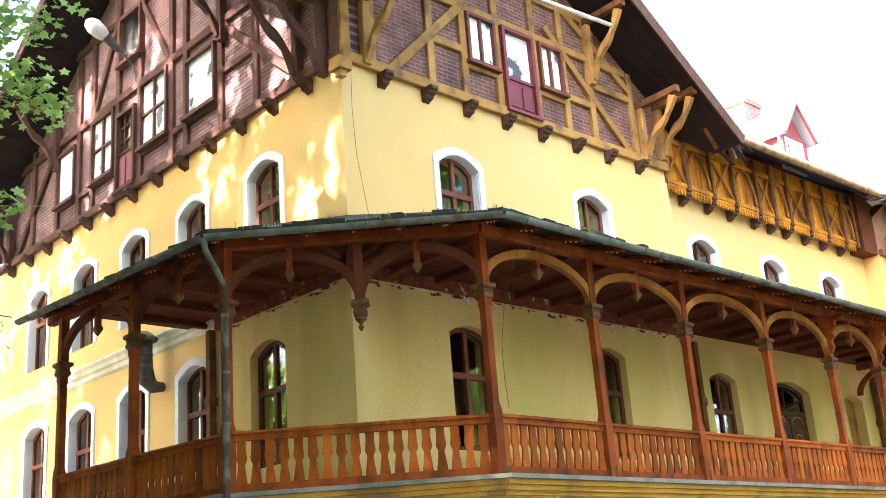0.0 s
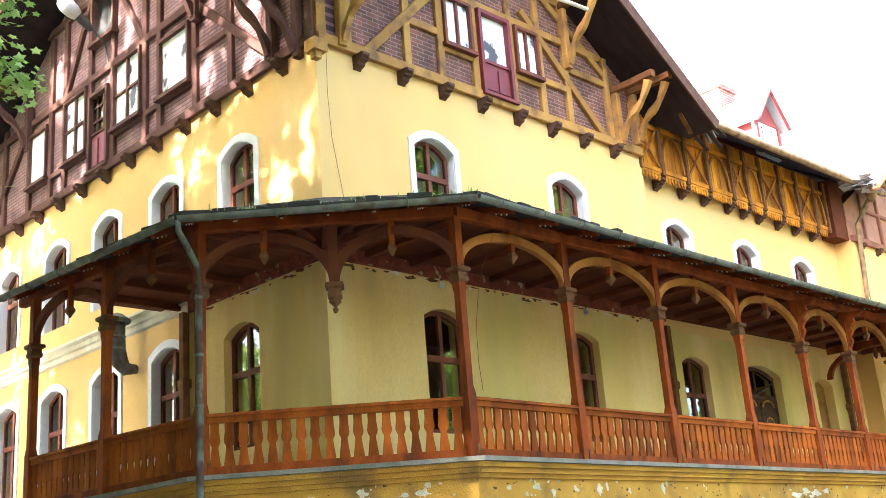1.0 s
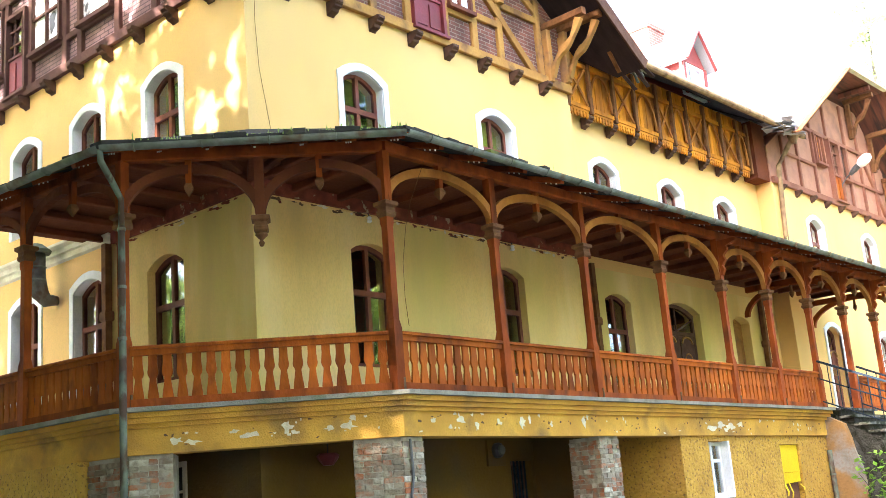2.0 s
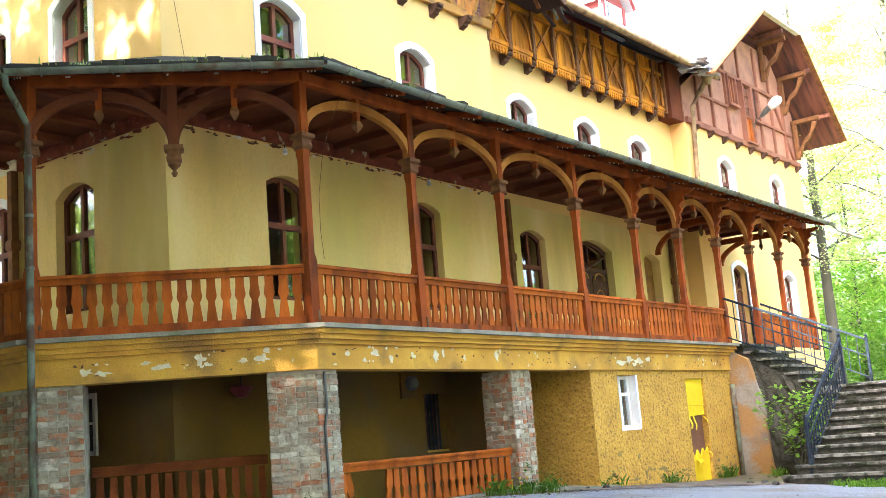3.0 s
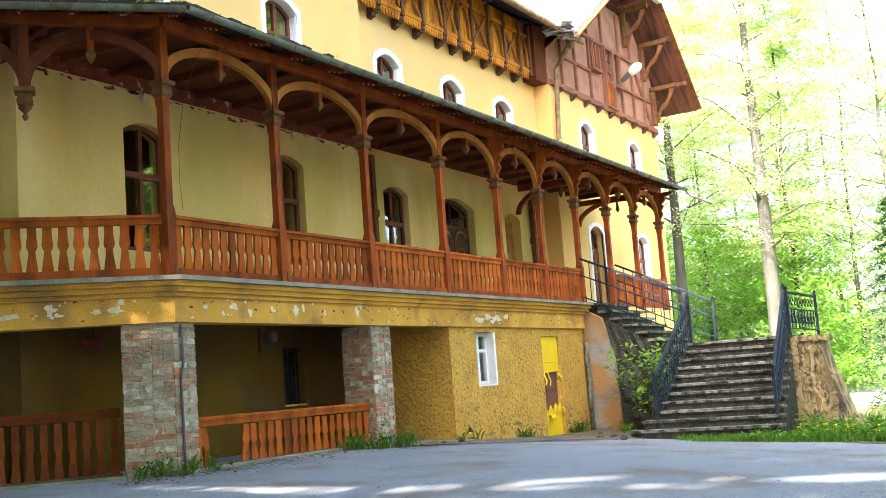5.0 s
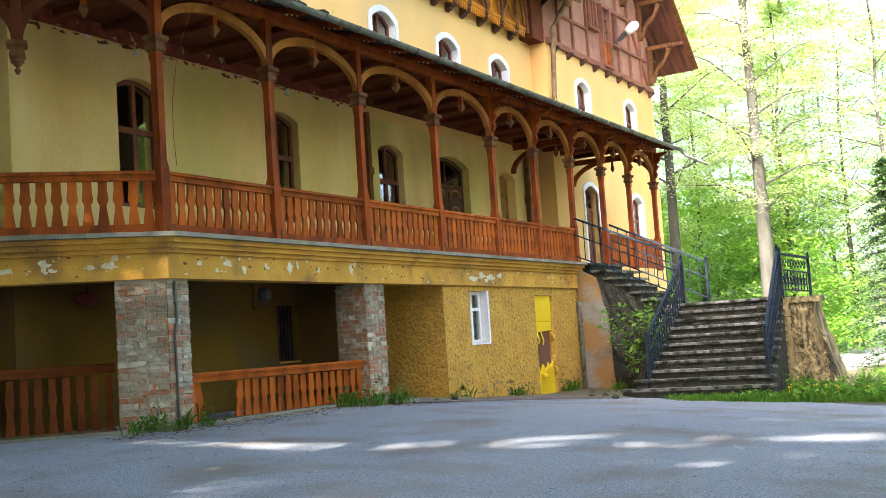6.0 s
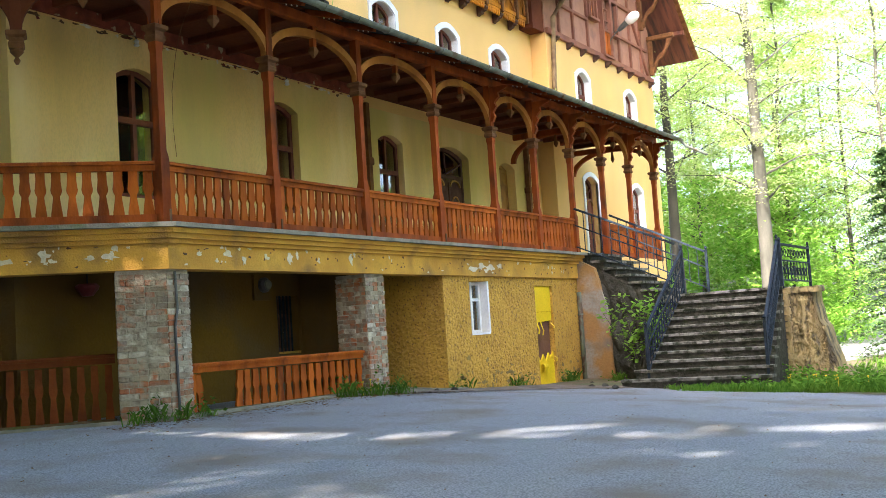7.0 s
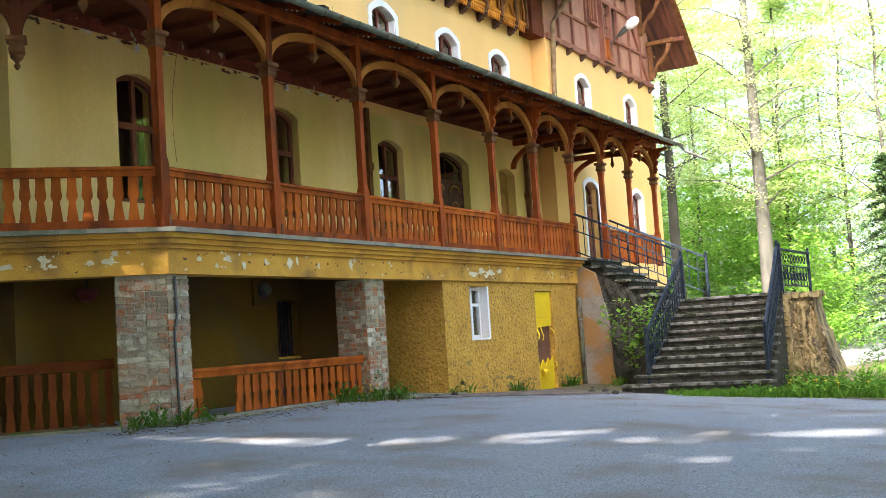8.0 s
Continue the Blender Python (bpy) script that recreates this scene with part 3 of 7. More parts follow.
# ---- gables, timber framing ----


def gable_wall(name, F, outline, th, mat, label):
    S = Shape()
    S.prism([F(u, -0.02, z) for u, z in outline], [F(u, -th, z) for u, z in outline])
    return tagged(part(name, S, mat), label, "gable wall", kind="structure")


F_APEX, F_MID = 14.65, 15.25
L_APEX, L_MID = 16.2, 20.15
gable_wall("wall_gable_front", FB, [(CX + TH, T0_), (X_BLOCK, T0_), (X_BLOCK, 11.4), (F_MID, F_APEX - 0.1), (CX + TH, 11.75)], TH, M_BRICKF, "dark brick infill of the timber-framed gable")
gable_wall("wall_gable_left", FL, [(CY, T0_), (LEND, T0_), (LEND, 11.4), (L_MID, L_APEX - 0.1), (CY, 11.4)], TH, M_BRICKL, "purple-brown painted brick infill of the garden-side gable")
WA = [(XE, 9.5), (XR, 9.5), (XR, 11.4), (37.2, 13.3), (34.1, 13.3), (XE, 10.6)]
gable_wall("wall_gable_wing", FW, WA, TH, M_WINGBOARD, "faded pink rendered panels of the wing's gable")


def framing(name, F, mat, label, bars, w=0.17):
    """A timber frame: each timber is a part, proud of the infill."""
    ob = thing(name, label, "timber frame", kind="structure")
    for u0, z0, u1, z1, *k in bars:
        ww = k[0] if k else w
        p, q = Vector(F(u0, 0.01, z0)), Vector(F(u1, 0.01, z1))
        outw = Vector(F(0, 1, 0)) - Vector(F(0, 0, 0))
        jit = (k[1] if len(k) > 1 else 0.0)
        part("timber", Shape().beam(p + outw * jit, q + outw * jit, 0.10, ww, up=(q - p).cross(outw)), mat, ob)
    return ob


E_ = 0.004
framing("front_timber_frame", FB, M_TIMBER, "ochre timber framing with braces over dark brick", [
    (CX, 9.96, X_BLOCK, 9.96, 0.20, 0.05), (CX, 11.95, 18.7, 11.95, 0.17, E_), (CX + 0.1, 10.0, CX + 0.1, 11.8, 0.2, 2 * E_), (11.35, 10.06, 11.35, 12.1),
    (12.78, 10.06, 12.78, 12.9), (13.66, 10.06, 13.66, 13.4), (14.60, 10.06, 14.60, 14.1), (15.70, 10.06, 15.70, 14.2), (16.60, 10.06, 16.60, 13.6), (17.45, 10.06, 17.45, 13.0),
    (18.85, 10.06, 18.85, 12.0), (X_BLOCK - 0.1, 10.0, X_BLOCK - 0.1, 11.2, 0.2), (11.75, 10.0, 13.7, 12.0, 0.19, 3 * E_), (16.1, 12.3, 18.6, 10.02, 0.17, 3 * E_),
    (12.78, 11.0, 13.66, 11.0, 0.15, -E_), (13.66, 10.72, 14.6, 10.72, 0.15, -E_), (15.7, 10.72, 16.6, 10.72, 0.15, -E_), (16.6, 10.85, 17.45, 10.85, 0.15, -E_), (17.45, 11.35, 18.85, 11.35, 0.15, -E_),
    (16.8, 12.9, 19.3, 11.25, 0.17, -2 * E_), (13.0, 12.9, 17.5, 12.9, 0.17, -E_)])
framing("garden_side_timber_frame", FL, M_DARKTIMBER, "brown painted timber framing over brick", [
    (CY, 9.96, LEND, 9.96, 0.20, 0.05), (CY + 0.1, 10.06, CY + 0.1, 11.6, 0.2), (14.4, 10.06, 14.4, 12.2), (15.55, 10.06, 15.55, 12.4), (16.75, 10.06, 16.75, 13.4), (18.05, 10.06, 18.05, 14.2),
    (18.62, 10.06, 18.62, 14.6), (19.95, 10.06, 19.95, 15.6), (20.95, 10.06, 20.95, 15.5), (22.15, 10.06, 22.15, 14.6), (22.85, 10.06, 22.85, 14.1), (23.95, 10.06, 23.95, 13.4), (25.3, 10.06, 25.3, 12.6),
    (14.0, 12.3, 26.3, 12.3, 0.18, E_), (16.5, 13.0 + 1.3, 23.8, 14.3, 0.16, E_), (14.2, 10.05, 16.7, 12.25, 0.17, 2 * E_), (26.2, 10.05, 24.0, 12.25, 0.17, 2 * E_),
    (18.7, 12.35, 19.9, 14.3, 0.14, 2 * E_), (22.1, 12.35, 21.0, 14.3, 0.14, 2 * E_), (15.55, 11.2, 16.75, 11.2, 0.14, -E_), (16.75, 10.62, 19.95, 10.62, 0.13, -E_), (20.95, 10.6, 23.95, 10.6, 0.13, -E_)])
framing("wing_timber_frame", FW, M_WINGTIMBER, "faded red timber framing on the wing's gable", [
    (XE, 9.56, XR, 9.56, 0.18, 0.04), (30.6, 9.6, 30.6, 11.1, 0.08), (31.7, 9.6, 31.7, 11.8, 0.1), (32.9, 9.6, 32.9, 12.4, 0.1), (34.2, 9.6, 34.2, 13.2, 0.1), (35.7, 9.6, 35.7, 13.2, 0.1), (36.8, 9.6, 36.8, 13.2, 0.1),
    (37.9, 9.6, 37.9, 12.3, 0.1), (31.3, 11.75, 38.2, 11.75, 0.12, E_), (30.6, 10.6, 32.9, 10.6, 0.1, -E_), (35.7, 10.6, 38.5, 10.6, 0.1, -E_), (38.6, 9.6, 37.0, 11.7, 0.1, E_)])


def corbel(F, u, zt, mat=M_CORBEL, s=0.86):
    """A stepped wooden beam end under the timber sill."""
    ob = thing("corbel", "dark carved wooden corbel under the timber sill", "corbel", at=F(u, 0, zt), group="corbels under the eaves storey")
    G = lambda a, n, z: tuple((Vector(F(u + a, n, zt + z)) - Vector(F(u, 0, zt))) * s)
    S = Shape()
    side = [(0, 0), (0.30, 0), (0.30, -0.09), (0.26, -0.11), (0.26, -0.15), (0.17, -0.17), (0.15, -0.23), (0.05, -0.26), (0, -0.30)]
    S.prism([G(-0.10, n, z) for n, z in side], [G(0.10, n, z) for n, z in side])
    part("beam_end", S, mat, ob)
    S = Shape()
    side = [(0.303, -0.01), (0.325, -0.01), (0.325, -0.07), (0.303, -0.08)]
    S.prism([G(-0.085, n, z) for n, z in side], [G(0.085, n, z) for n, z in side])
    part("end_cap", S, mat, ob)
    return ob


for i in range(8):
    corbel(FB, 11.55 + i * 1.035, 9.855)
for i in range(13):
    corbel(FL, 13.95 + i * 1.03, 9.855)
for i in range(9):
    corbel(FW, 30.1 + i * 1.06, 9.46, s=0.66)
S = Shape()
S.box(CX - 0.18, CY - 0.20, 9.64, CX + 0.10, CY + 0.08, 9.86).box(CX - 0.12, CY - 0.14, 9.52, CX + 0.02, CY, 9.64)
tagged(part("corner_corbel", S, M_TIMBER), "ochre wooden corner block where the sills meet", "corbel")


def attic_window(F, u0, u1, z0, z1, label, mat=M_DARKTIMBER, bars=(1, 1), pale=True, sill=True, sheet=None):
    """A square wooden window set on the framing."""
    count["window"] += 1
    ob = thing(f"window_{count['window']}", label, "window", kind="structure")

    def bx(name, a, na, z, b, nb, zz, m):
        p, q = F(a, na, z), F(b, nb, zz)
        o = part(name, Shape().box(*[min(s, t) for s, t in zip(p, q)], *[max(s, t) for s, t in zip(p, q)]), m, ob)
        return o
    fw = 0.065
    bx("jamb", u0, -0.05, z0, u0 + fw, 0.12, z1, mat)
    bx("jamb", u1 - fw, -0.05, z0, u1, 0.12, z1, mat)
    bx("head", u0 + fw, -0.05, z1 - fw, u1 - fw, 0.12, z1, mat)
    bx("window_sill", u0 - 0.05, -0.02, z0 - 0.05, u1 + 0.05, 0.17 if sill else 0.12, z0 + 0.03, mat)
    ca, cb = bars
    for i in range(1, ca):
        u = u0 + (u1 - u0) * i / ca
        bx("glazing_bar", u - 0.028, -0.02, z0 + 0.03, u + 0.028, 0.09, z1 - fw, mat)
    for i in range(1, cb):
        z = z0 + (z1 - z0) * i / cb
        bx("glazing_bar", u0 + fw, -0.015, z - 0.025, u1 - fw, 0.085, z + 0.025, mat)
    for i in range(ca):
        a, b = u0 + fw * 0.9 if i == 0 else u0 + (u1 - u0) * i / ca + 0.026, u1 - fw * 0.9 if i == ca - 1 else u0 + (u1 - u0) * (i + 1) / ca - 0.026
        if not pale:
            bx("pane", a, 0.028, z0 + 0.03, b, 0.036, z1 - fw, M_GLASS).visible_shadow = False
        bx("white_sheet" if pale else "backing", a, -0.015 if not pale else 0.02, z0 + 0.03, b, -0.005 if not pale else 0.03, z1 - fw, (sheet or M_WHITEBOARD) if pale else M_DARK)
    return ob


attic_window(FB, 13.74, 14.52, 10.78, 11.85, "small wooden attic window, white sheet for the sky's reflection", M_WINWOOD, (2, 1))
attic_window(FB, 15.80, 16.52, 10.80, 11.85, "small wooden attic window, white sheet for the sky's reflection", M_WINWOOD, (2, 1))
attic_window(FL, 16.87, 18.0, 10.66, 11.95, "brown wooden attic window with pale torn curtain", bars=(1, 1))
attic_window(FL, 18.70, 19.85, 10.66, 12.2, "brown wooden attic window, two sashes over two", bars=(2, 2))
attic_window(FL, 21.03, 22.1, 10.62, 12.15, "brown wooden attic window, two sashes over two", bars=(2, 2))
attic_window(FL, 22.93, 23.88, 10.62, 11.95, "brown wooden attic window with torn plastic sheet", bars=(1, 1))
attic_window(FL, 19.85, 20.85, 13.05, 14.25, "dull grey glazed window high in the gable", M_DARKTIMBER, (1, 1), pale=False)
attic_window(FW, 32.95, 33.65, 10.7, 11.7, "narrow wooden window with yellow boards in the wing's gable", M_WINGTIMBER, (3, 1), sheet=M_FRIEZE)
attic_window(FW, 34.92, 35.5, 10.5, 11.7, "narrow dark shuttered window in the wing's gable", M_WINGTIMBER, (1, 1), pale=False)


def attic_door(F, u0, u1, z0, z1, zmid, mat, label, bars=(1, 1), low=None):
    count["door"] += 1
    ob = thing(f"door_{count['door']}", label, "door", kind="structure")

    def bx(name, a, na, z, b, nb, zz, m, lab=""):
        p, q = F(a, na, z), F(b, nb, zz)
        return part(name, Shape().box(*[min(s, t) for s, t in zip(p, q)], *[max(s, t) for s, t in zip(p, q)]), m, ob, lab)
    bx("jamb", u0, -0.05, z0, u0 + 0.08, 0.14, z1, mat)
    bx("jamb", u1 - 0.08, -0.05, z0, u1, 0.14, z1, mat)
    bx("head", u0 + 0.08, -0.05, z1 - 0.08, u1 - 0.08, 0.14, z1, mat)
    bx("threshold", u0 - 0.04, -0.05, z0 - 0.06, u1 + 0.04, 0.18, z0, mat)
    bx("lower_leaf", u0 + 0.08, -0.02, z0, u1 - 0.08, 0.06, zmid, low or mat)
    um = (u0 + u1) / 2
    for a, b in ((u0 + 0.14, um - 0.04), (um + 0.04, u1 - 0.14)):
        bx("door_panel", a, 0.06, z0 + 0.1, b, 0.085, zmid - 0.1, low or mat)
    bx("middle_rail", u0 + 0.08, -0.02, zmid, u1 - 0.08, 0.09, zmid + 0.06, mat)
    g = bx("pane", u0 + 0.08, 0.0, zmid + 0.06, u1 - 0.08, 0.008, z1 - 0.08, M_GLASS)
    g.visible_shadow = False
    if bars == (1, 1):
        # white sheet over the glass imitates the reflected sky
        bx("white_sheet", u0 + 0.08, 0.012, zmid + 0.06, u1 - 0.08, 0.02, z1 - 0.08, M_WHITEBOARD)
    else:
        bx("backing", u0 + 0.08, -0.04, zmid + 0.06, u1 - 0.08, -0.03, z1 - 0.08, M_DARK)
    for i in range(1, bars[0]):
        u = u0 + (u1 - u0) * i / bars[0]
        bx("glazing_bar", u - 0.02, -0.01, zmid + 0.06, u + 0.02, 0.05, z1 - 0.08, mat)
    for i in range(1, bars[1]):
        z = zmid + (z1 - zmid) * i / bars[1]
        bx("glazing_bar", u0 + 0.08, -0.008, z - 0.02, u1 - 0.08, 0.048, z + 0.02, mat)
    return ob


attic_door(FB, 14.69, 15.61, 10.04, 11.85, 10.72, M_DOORRED, "dark red attic door with pale glazed upper half")
attic_door(FL, 20.03, 20.88, 10.04, 11.85, 10.85, M_DARKTIMBER, "brown attic door with small glazed squares above", (3, 3), low=M_DOORRED)
attic_door(FW, 34.05, 34.85, 9.66, 11.7, 10.5, M_WINGTIMBER, "faded attic door with glazed upper half and orange panels", (2, 3), low=M_RAIL)

# ---- main roof ----


def slab(ob, poly, thick, top, under, names=("roof_covering", "soffit")):
    """A roof plane with its covering above and boarding below."""
    up = Vector((0, 0, 1))
    lo = [Vector(p) for p in poly]
    S = Shape().prism([p + up * thick * 0.4 for p in lo], [p + up * thick for p in lo])
    part(names[0], S, top, ob)
    S = Shape().prism(lo, [p + up * (thick * 0.4 - 0.002) for p in lo])
    part(names[1], S, under, ob, "dark brown roof boards")


def zf(x):
    return 10.46 + ROOF_K * (5.95 - abs(x - F_MID))


def zl(y):
    return 10.60 + ROOF_K * (8.25 - abs(y - L_MID))


roof = thing("main_roof", "slate main roof with dark boarded overhangs", "roof", kind="structure")
EX0, EX1, EY0, EFY, ELX = 9.30, 21.20, 11.90, 11.85, 9.35
ridge_y = 11.90 + 5.95
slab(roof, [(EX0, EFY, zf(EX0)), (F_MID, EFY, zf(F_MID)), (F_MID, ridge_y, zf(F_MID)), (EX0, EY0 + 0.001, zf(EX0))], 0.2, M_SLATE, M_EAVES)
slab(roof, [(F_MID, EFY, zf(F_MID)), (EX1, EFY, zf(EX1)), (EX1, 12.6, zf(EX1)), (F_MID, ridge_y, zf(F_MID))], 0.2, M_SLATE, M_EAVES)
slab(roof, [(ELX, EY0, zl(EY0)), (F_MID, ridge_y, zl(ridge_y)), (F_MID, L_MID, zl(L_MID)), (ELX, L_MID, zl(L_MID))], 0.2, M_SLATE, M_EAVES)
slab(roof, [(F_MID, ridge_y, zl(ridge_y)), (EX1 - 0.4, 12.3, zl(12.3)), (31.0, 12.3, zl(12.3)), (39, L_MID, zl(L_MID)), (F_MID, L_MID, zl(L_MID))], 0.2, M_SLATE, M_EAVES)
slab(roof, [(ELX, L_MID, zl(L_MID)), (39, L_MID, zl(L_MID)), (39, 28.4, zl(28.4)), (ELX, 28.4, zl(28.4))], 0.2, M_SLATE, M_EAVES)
# verge boards
for a, b in (((EX0, EFY, zf(EX0)), (F_MID, EFY, zf(F_MID))), ((EX1, EFY, zf(EX1)), (F_MID, EFY, zf(F_MID))), ((ELX, EY0, zl(EY0)), (ELX, L_MID, zl(L_MID))), ((ELX, 28.4, zl(28.4)), (ELX, L_MID, zl(L_MID)))):
    o = Vector((0, -0.03, 0.06)) if a[1] == EFY else Vector((-0.03, 0, 0.06))
    part("verge_board", Shape().beam(Vector(a) + o, Vector(b) + o, 0.05, 0.30), M_CORBEL, roof, "weathered verge board")
part("eaves_gutter", Shape().tube([(EX1 - 0.3, 12.22, zl(12.2) + 0.02), (30.6, 12.22, zl(12.2) + 0.06)], 0.085), M_TANPIPE, roof, "rusty tan eaves gutter")

# the wing's roof with its clipped peak
wr = thing("wing_roof", "red-brown boarded overhanging roof of the wing with clipped peak", "roof", kind="structure")
WY = 11.9
WL, WT0, WT1, WRR = (29.3, 10.60), (34.1, 13.75), (37.3, 13.75), (41.0, 10.55)
slab(wr, [(WL[0], WY, WL[1]), (WT0[0], WY, WT0[1]), (WT0[0], 24, WT0[1]), (WL[0] + 2.0, 14.2, WL[1] + 1.31)], 0.18, M_SLATE, M_WINGSOFFIT)
slab(wr, [(WT1[0], WY, WT1[1]), (WRR[0], WY, WRR[1]), (WRR[0], 24, WRR[1]), (WT1[0], 24, WT1[1])], 0.18, M_SLATE, M_WINGSOFFIT)
slab(wr, [(WT0[0], WY, WT0[1]), (WT1[0], WY, WT1[1]), (WT1[0], 24, WT1[1]), (WT0[0], 24, WT0[1])], 0.18, M_SLATE, M_WINGSOFFIT)
for a, b in ((WL, WT0), (WT0, WT1), (WT1, WRR)):
    part("verge_board", Shape().beam((a[0], WY - 0.03, a[1] + 0.04), (b[0], WY - 0.03, b[1] + 0.04), 0.05, 0.28, up=(0, -1, 0)), M_STRING if a == WT0 else M_CAP, wr)
for u, z in ((36.0, 13.62), (38.4, 12.75), (39.9, 11.4)):
    part("purlin", Shape().beam((u, YG, z), (u, WY, z), 0.14, 0.16), M_WINGSOFFIT, wr)


def bracket(F, u, zt, reach, drop, mat, name="roof_bracket", spread=0.0):
    """A curved timber bracket that carries a purlin end of the overhang."""
    ob = thing(name, "curved carved timber bracket under the roof overhang", "bracket", at=F(u, 0, zt - drop), group="roof brackets")
    o = Vector(F(u, 0, zt - drop))
    V = lambda a, n, z: Vector(F(u + a, n, z)) - o
    part("purlin", Shape().beam(V(spread, 0.0, zt), V(spread, reach, zt + 0.02), 0.15, 0.16), M_CAP, ob)
    part("wall_post", Shape().beam(V(0, 0.1, zt - drop), V(spread, 0.1, zt - 0.09), 0.15, 0.16, up=V(0, 1, zt) - V(0, 0, zt)), mat, ob)
    pts = []
    for i in range(9):
        t = i / 8
        n = 0.15 + (reach - 0.3) * t
        z = zt - drop + 0.1 + (drop - 0.2) * t + 0.10 * math.sin(t * math.pi * 2)
        pts.append((n, z, 0.062 + 0.024 * math.cos(t * math.pi * 4)))
    S = Shape()
    lo_, hi_ = [], []
    for i, (n, z, w) in enumerate(pts):
        a, b = pts[max(0, i - 1)], pts[min(8, i + 1)]
        d = Vector((b[0] - a[0], b[1] - a[1])).normalized()
        hi_.append((n - d.y * w, z + d.x * w))
        lo_.append((n + d.y * w, z - d.x * w))
    ring = hi_ + lo_[::-1]
    S.prism([V(-0.055 + spread * n / reach, n, z) for n, z in ring], [V(0.055 + spread * n / reach, n, z) for n, z in ring])
    part("curved_brace", S, mat, ob)
    return ob


for u, z in ((11.15, 11.2), (17.45, 12.82), (19.05, 11.25), (19.72, 11.4)):
    bracket(FB, u, z, 1.15, 1.5 if z > 12 else 1.3, M_TIMBER)
for u, z in ((14.17, 11.4), (13.45, 11.15), (16.6, 13.25), (23.9, 13.05), (26.4, 11.35)):
    bracket(FL, u, z, 1.2, 1.45, M_DARKTIMBER)
for u, z, drop in ((38.75, 11.1, 1.35), (37.9, 12.55, 1.3), (36.3, 13.45, 1.3)):
    bracket(FW, u, z, 1.0, drop, M_CAP)
# slates slid down into the valley beside the wing
random.seed(17)
heap = thing("loose_slates", "grey slates slipped into a heap in the roof valley", "slates", at=(29.2, 12.25, 10.72))
for k in range(16):
    w, d = random.uniform(0.22, 0.34), random.uniform(0.16, 0.26)
    o = part("slate", Shape().prism([(-w, -d, 0), (w, -d, 0), (w * 0.9, d, 0), (-w, d * 0.8, 0)], [(-w, -d, 0.012), (w, -d, 0.012), (w * 0.9, d, 0.012), (-w, d * 0.8, 0.012)]), M_SLATE, heap)
    o.matrix_local = pose(random.uniform(-0.45, 0.5), random.uniform(-0.25, 0.2), 0.02 * k + random.uniform(0, 0.03), random.uniform(-14, 14), random.uniform(-22, 12), random.uniform(-30, 30))

fp = thing("pole", "pale wooden pole lashed under the gable overhang", "pole")
part("shaft", Shape().tube([(14.2, 12.0, 11.92), (15.6, 12.0, 12.03), (17.0, 12.0, 12.14)], [0.05, 0.047, 0.04], 8), M_STRING, fp, smooth=True)
random.seed(23)
vb_ = thing("broken_boards", "splintered grey boards at the end of the gable's eaves", "boards", at=(21.0, 11.9, 10.5))
for k in range(7):
    a = Vector((random.uniform(-1.1, 0.1), random.uniform(-0.02, 0.6), 0.0))
    a.z = 0.12 - ROOF_K * a.x
    part("board", Shape().beam(a, a + Vector((random.uniform(0.3, 0.7), random.uniform(-0.05, 0.05), -random.uniform(0.24, 0.5))), 0.10, 0.022), random.choice([M_CAP, M_EAVES]), vb_)

# ---- carved frieze under the middle eaves ----
frieze = thing("carved_frieze", "orange carved wooden frieze with crosses and arches under the eaves", "frieze", kind="structure")
DIV = [19.85, 20.76, 21.78, 22.73, 23.80, 24.53, 25.28, 26.25, 27.17, 28.11, 28.76]
ZB, ZT = 9.72, 11.0
part("backing_board", Shape().box(DIV[0], 13.245, ZB, DIV[-1], 13.28, ZT + 0.2), M_CORBEL, frieze)
nbd = int((DIV[-1] - DIV[0]) / 0.16)
for k in range(nbd):
    a = DIV[0] + (DIV[-1] - DIV[0]) * k / nbd
    part("board", Shape().box(a + 0.008, 13.222 + 0.006 * (k % 2), ZB, a + (DIV[-1] - DIV[0]) / nbd - 0.008, 13.244, ZT + 0.2), M_FRIEZE, frieze)
part("bottom_rail", Shape().box(DIV[0], 13.13, ZB - 0.03, DIV[-1], 13.209, ZB + 0.07), M_FRIEZE, frieze)
part("top_rail", Shape().box(DIV[0], 13.13, 10.72, DIV[-1], 13.209, 10.82), M_FRIEZE, frieze)
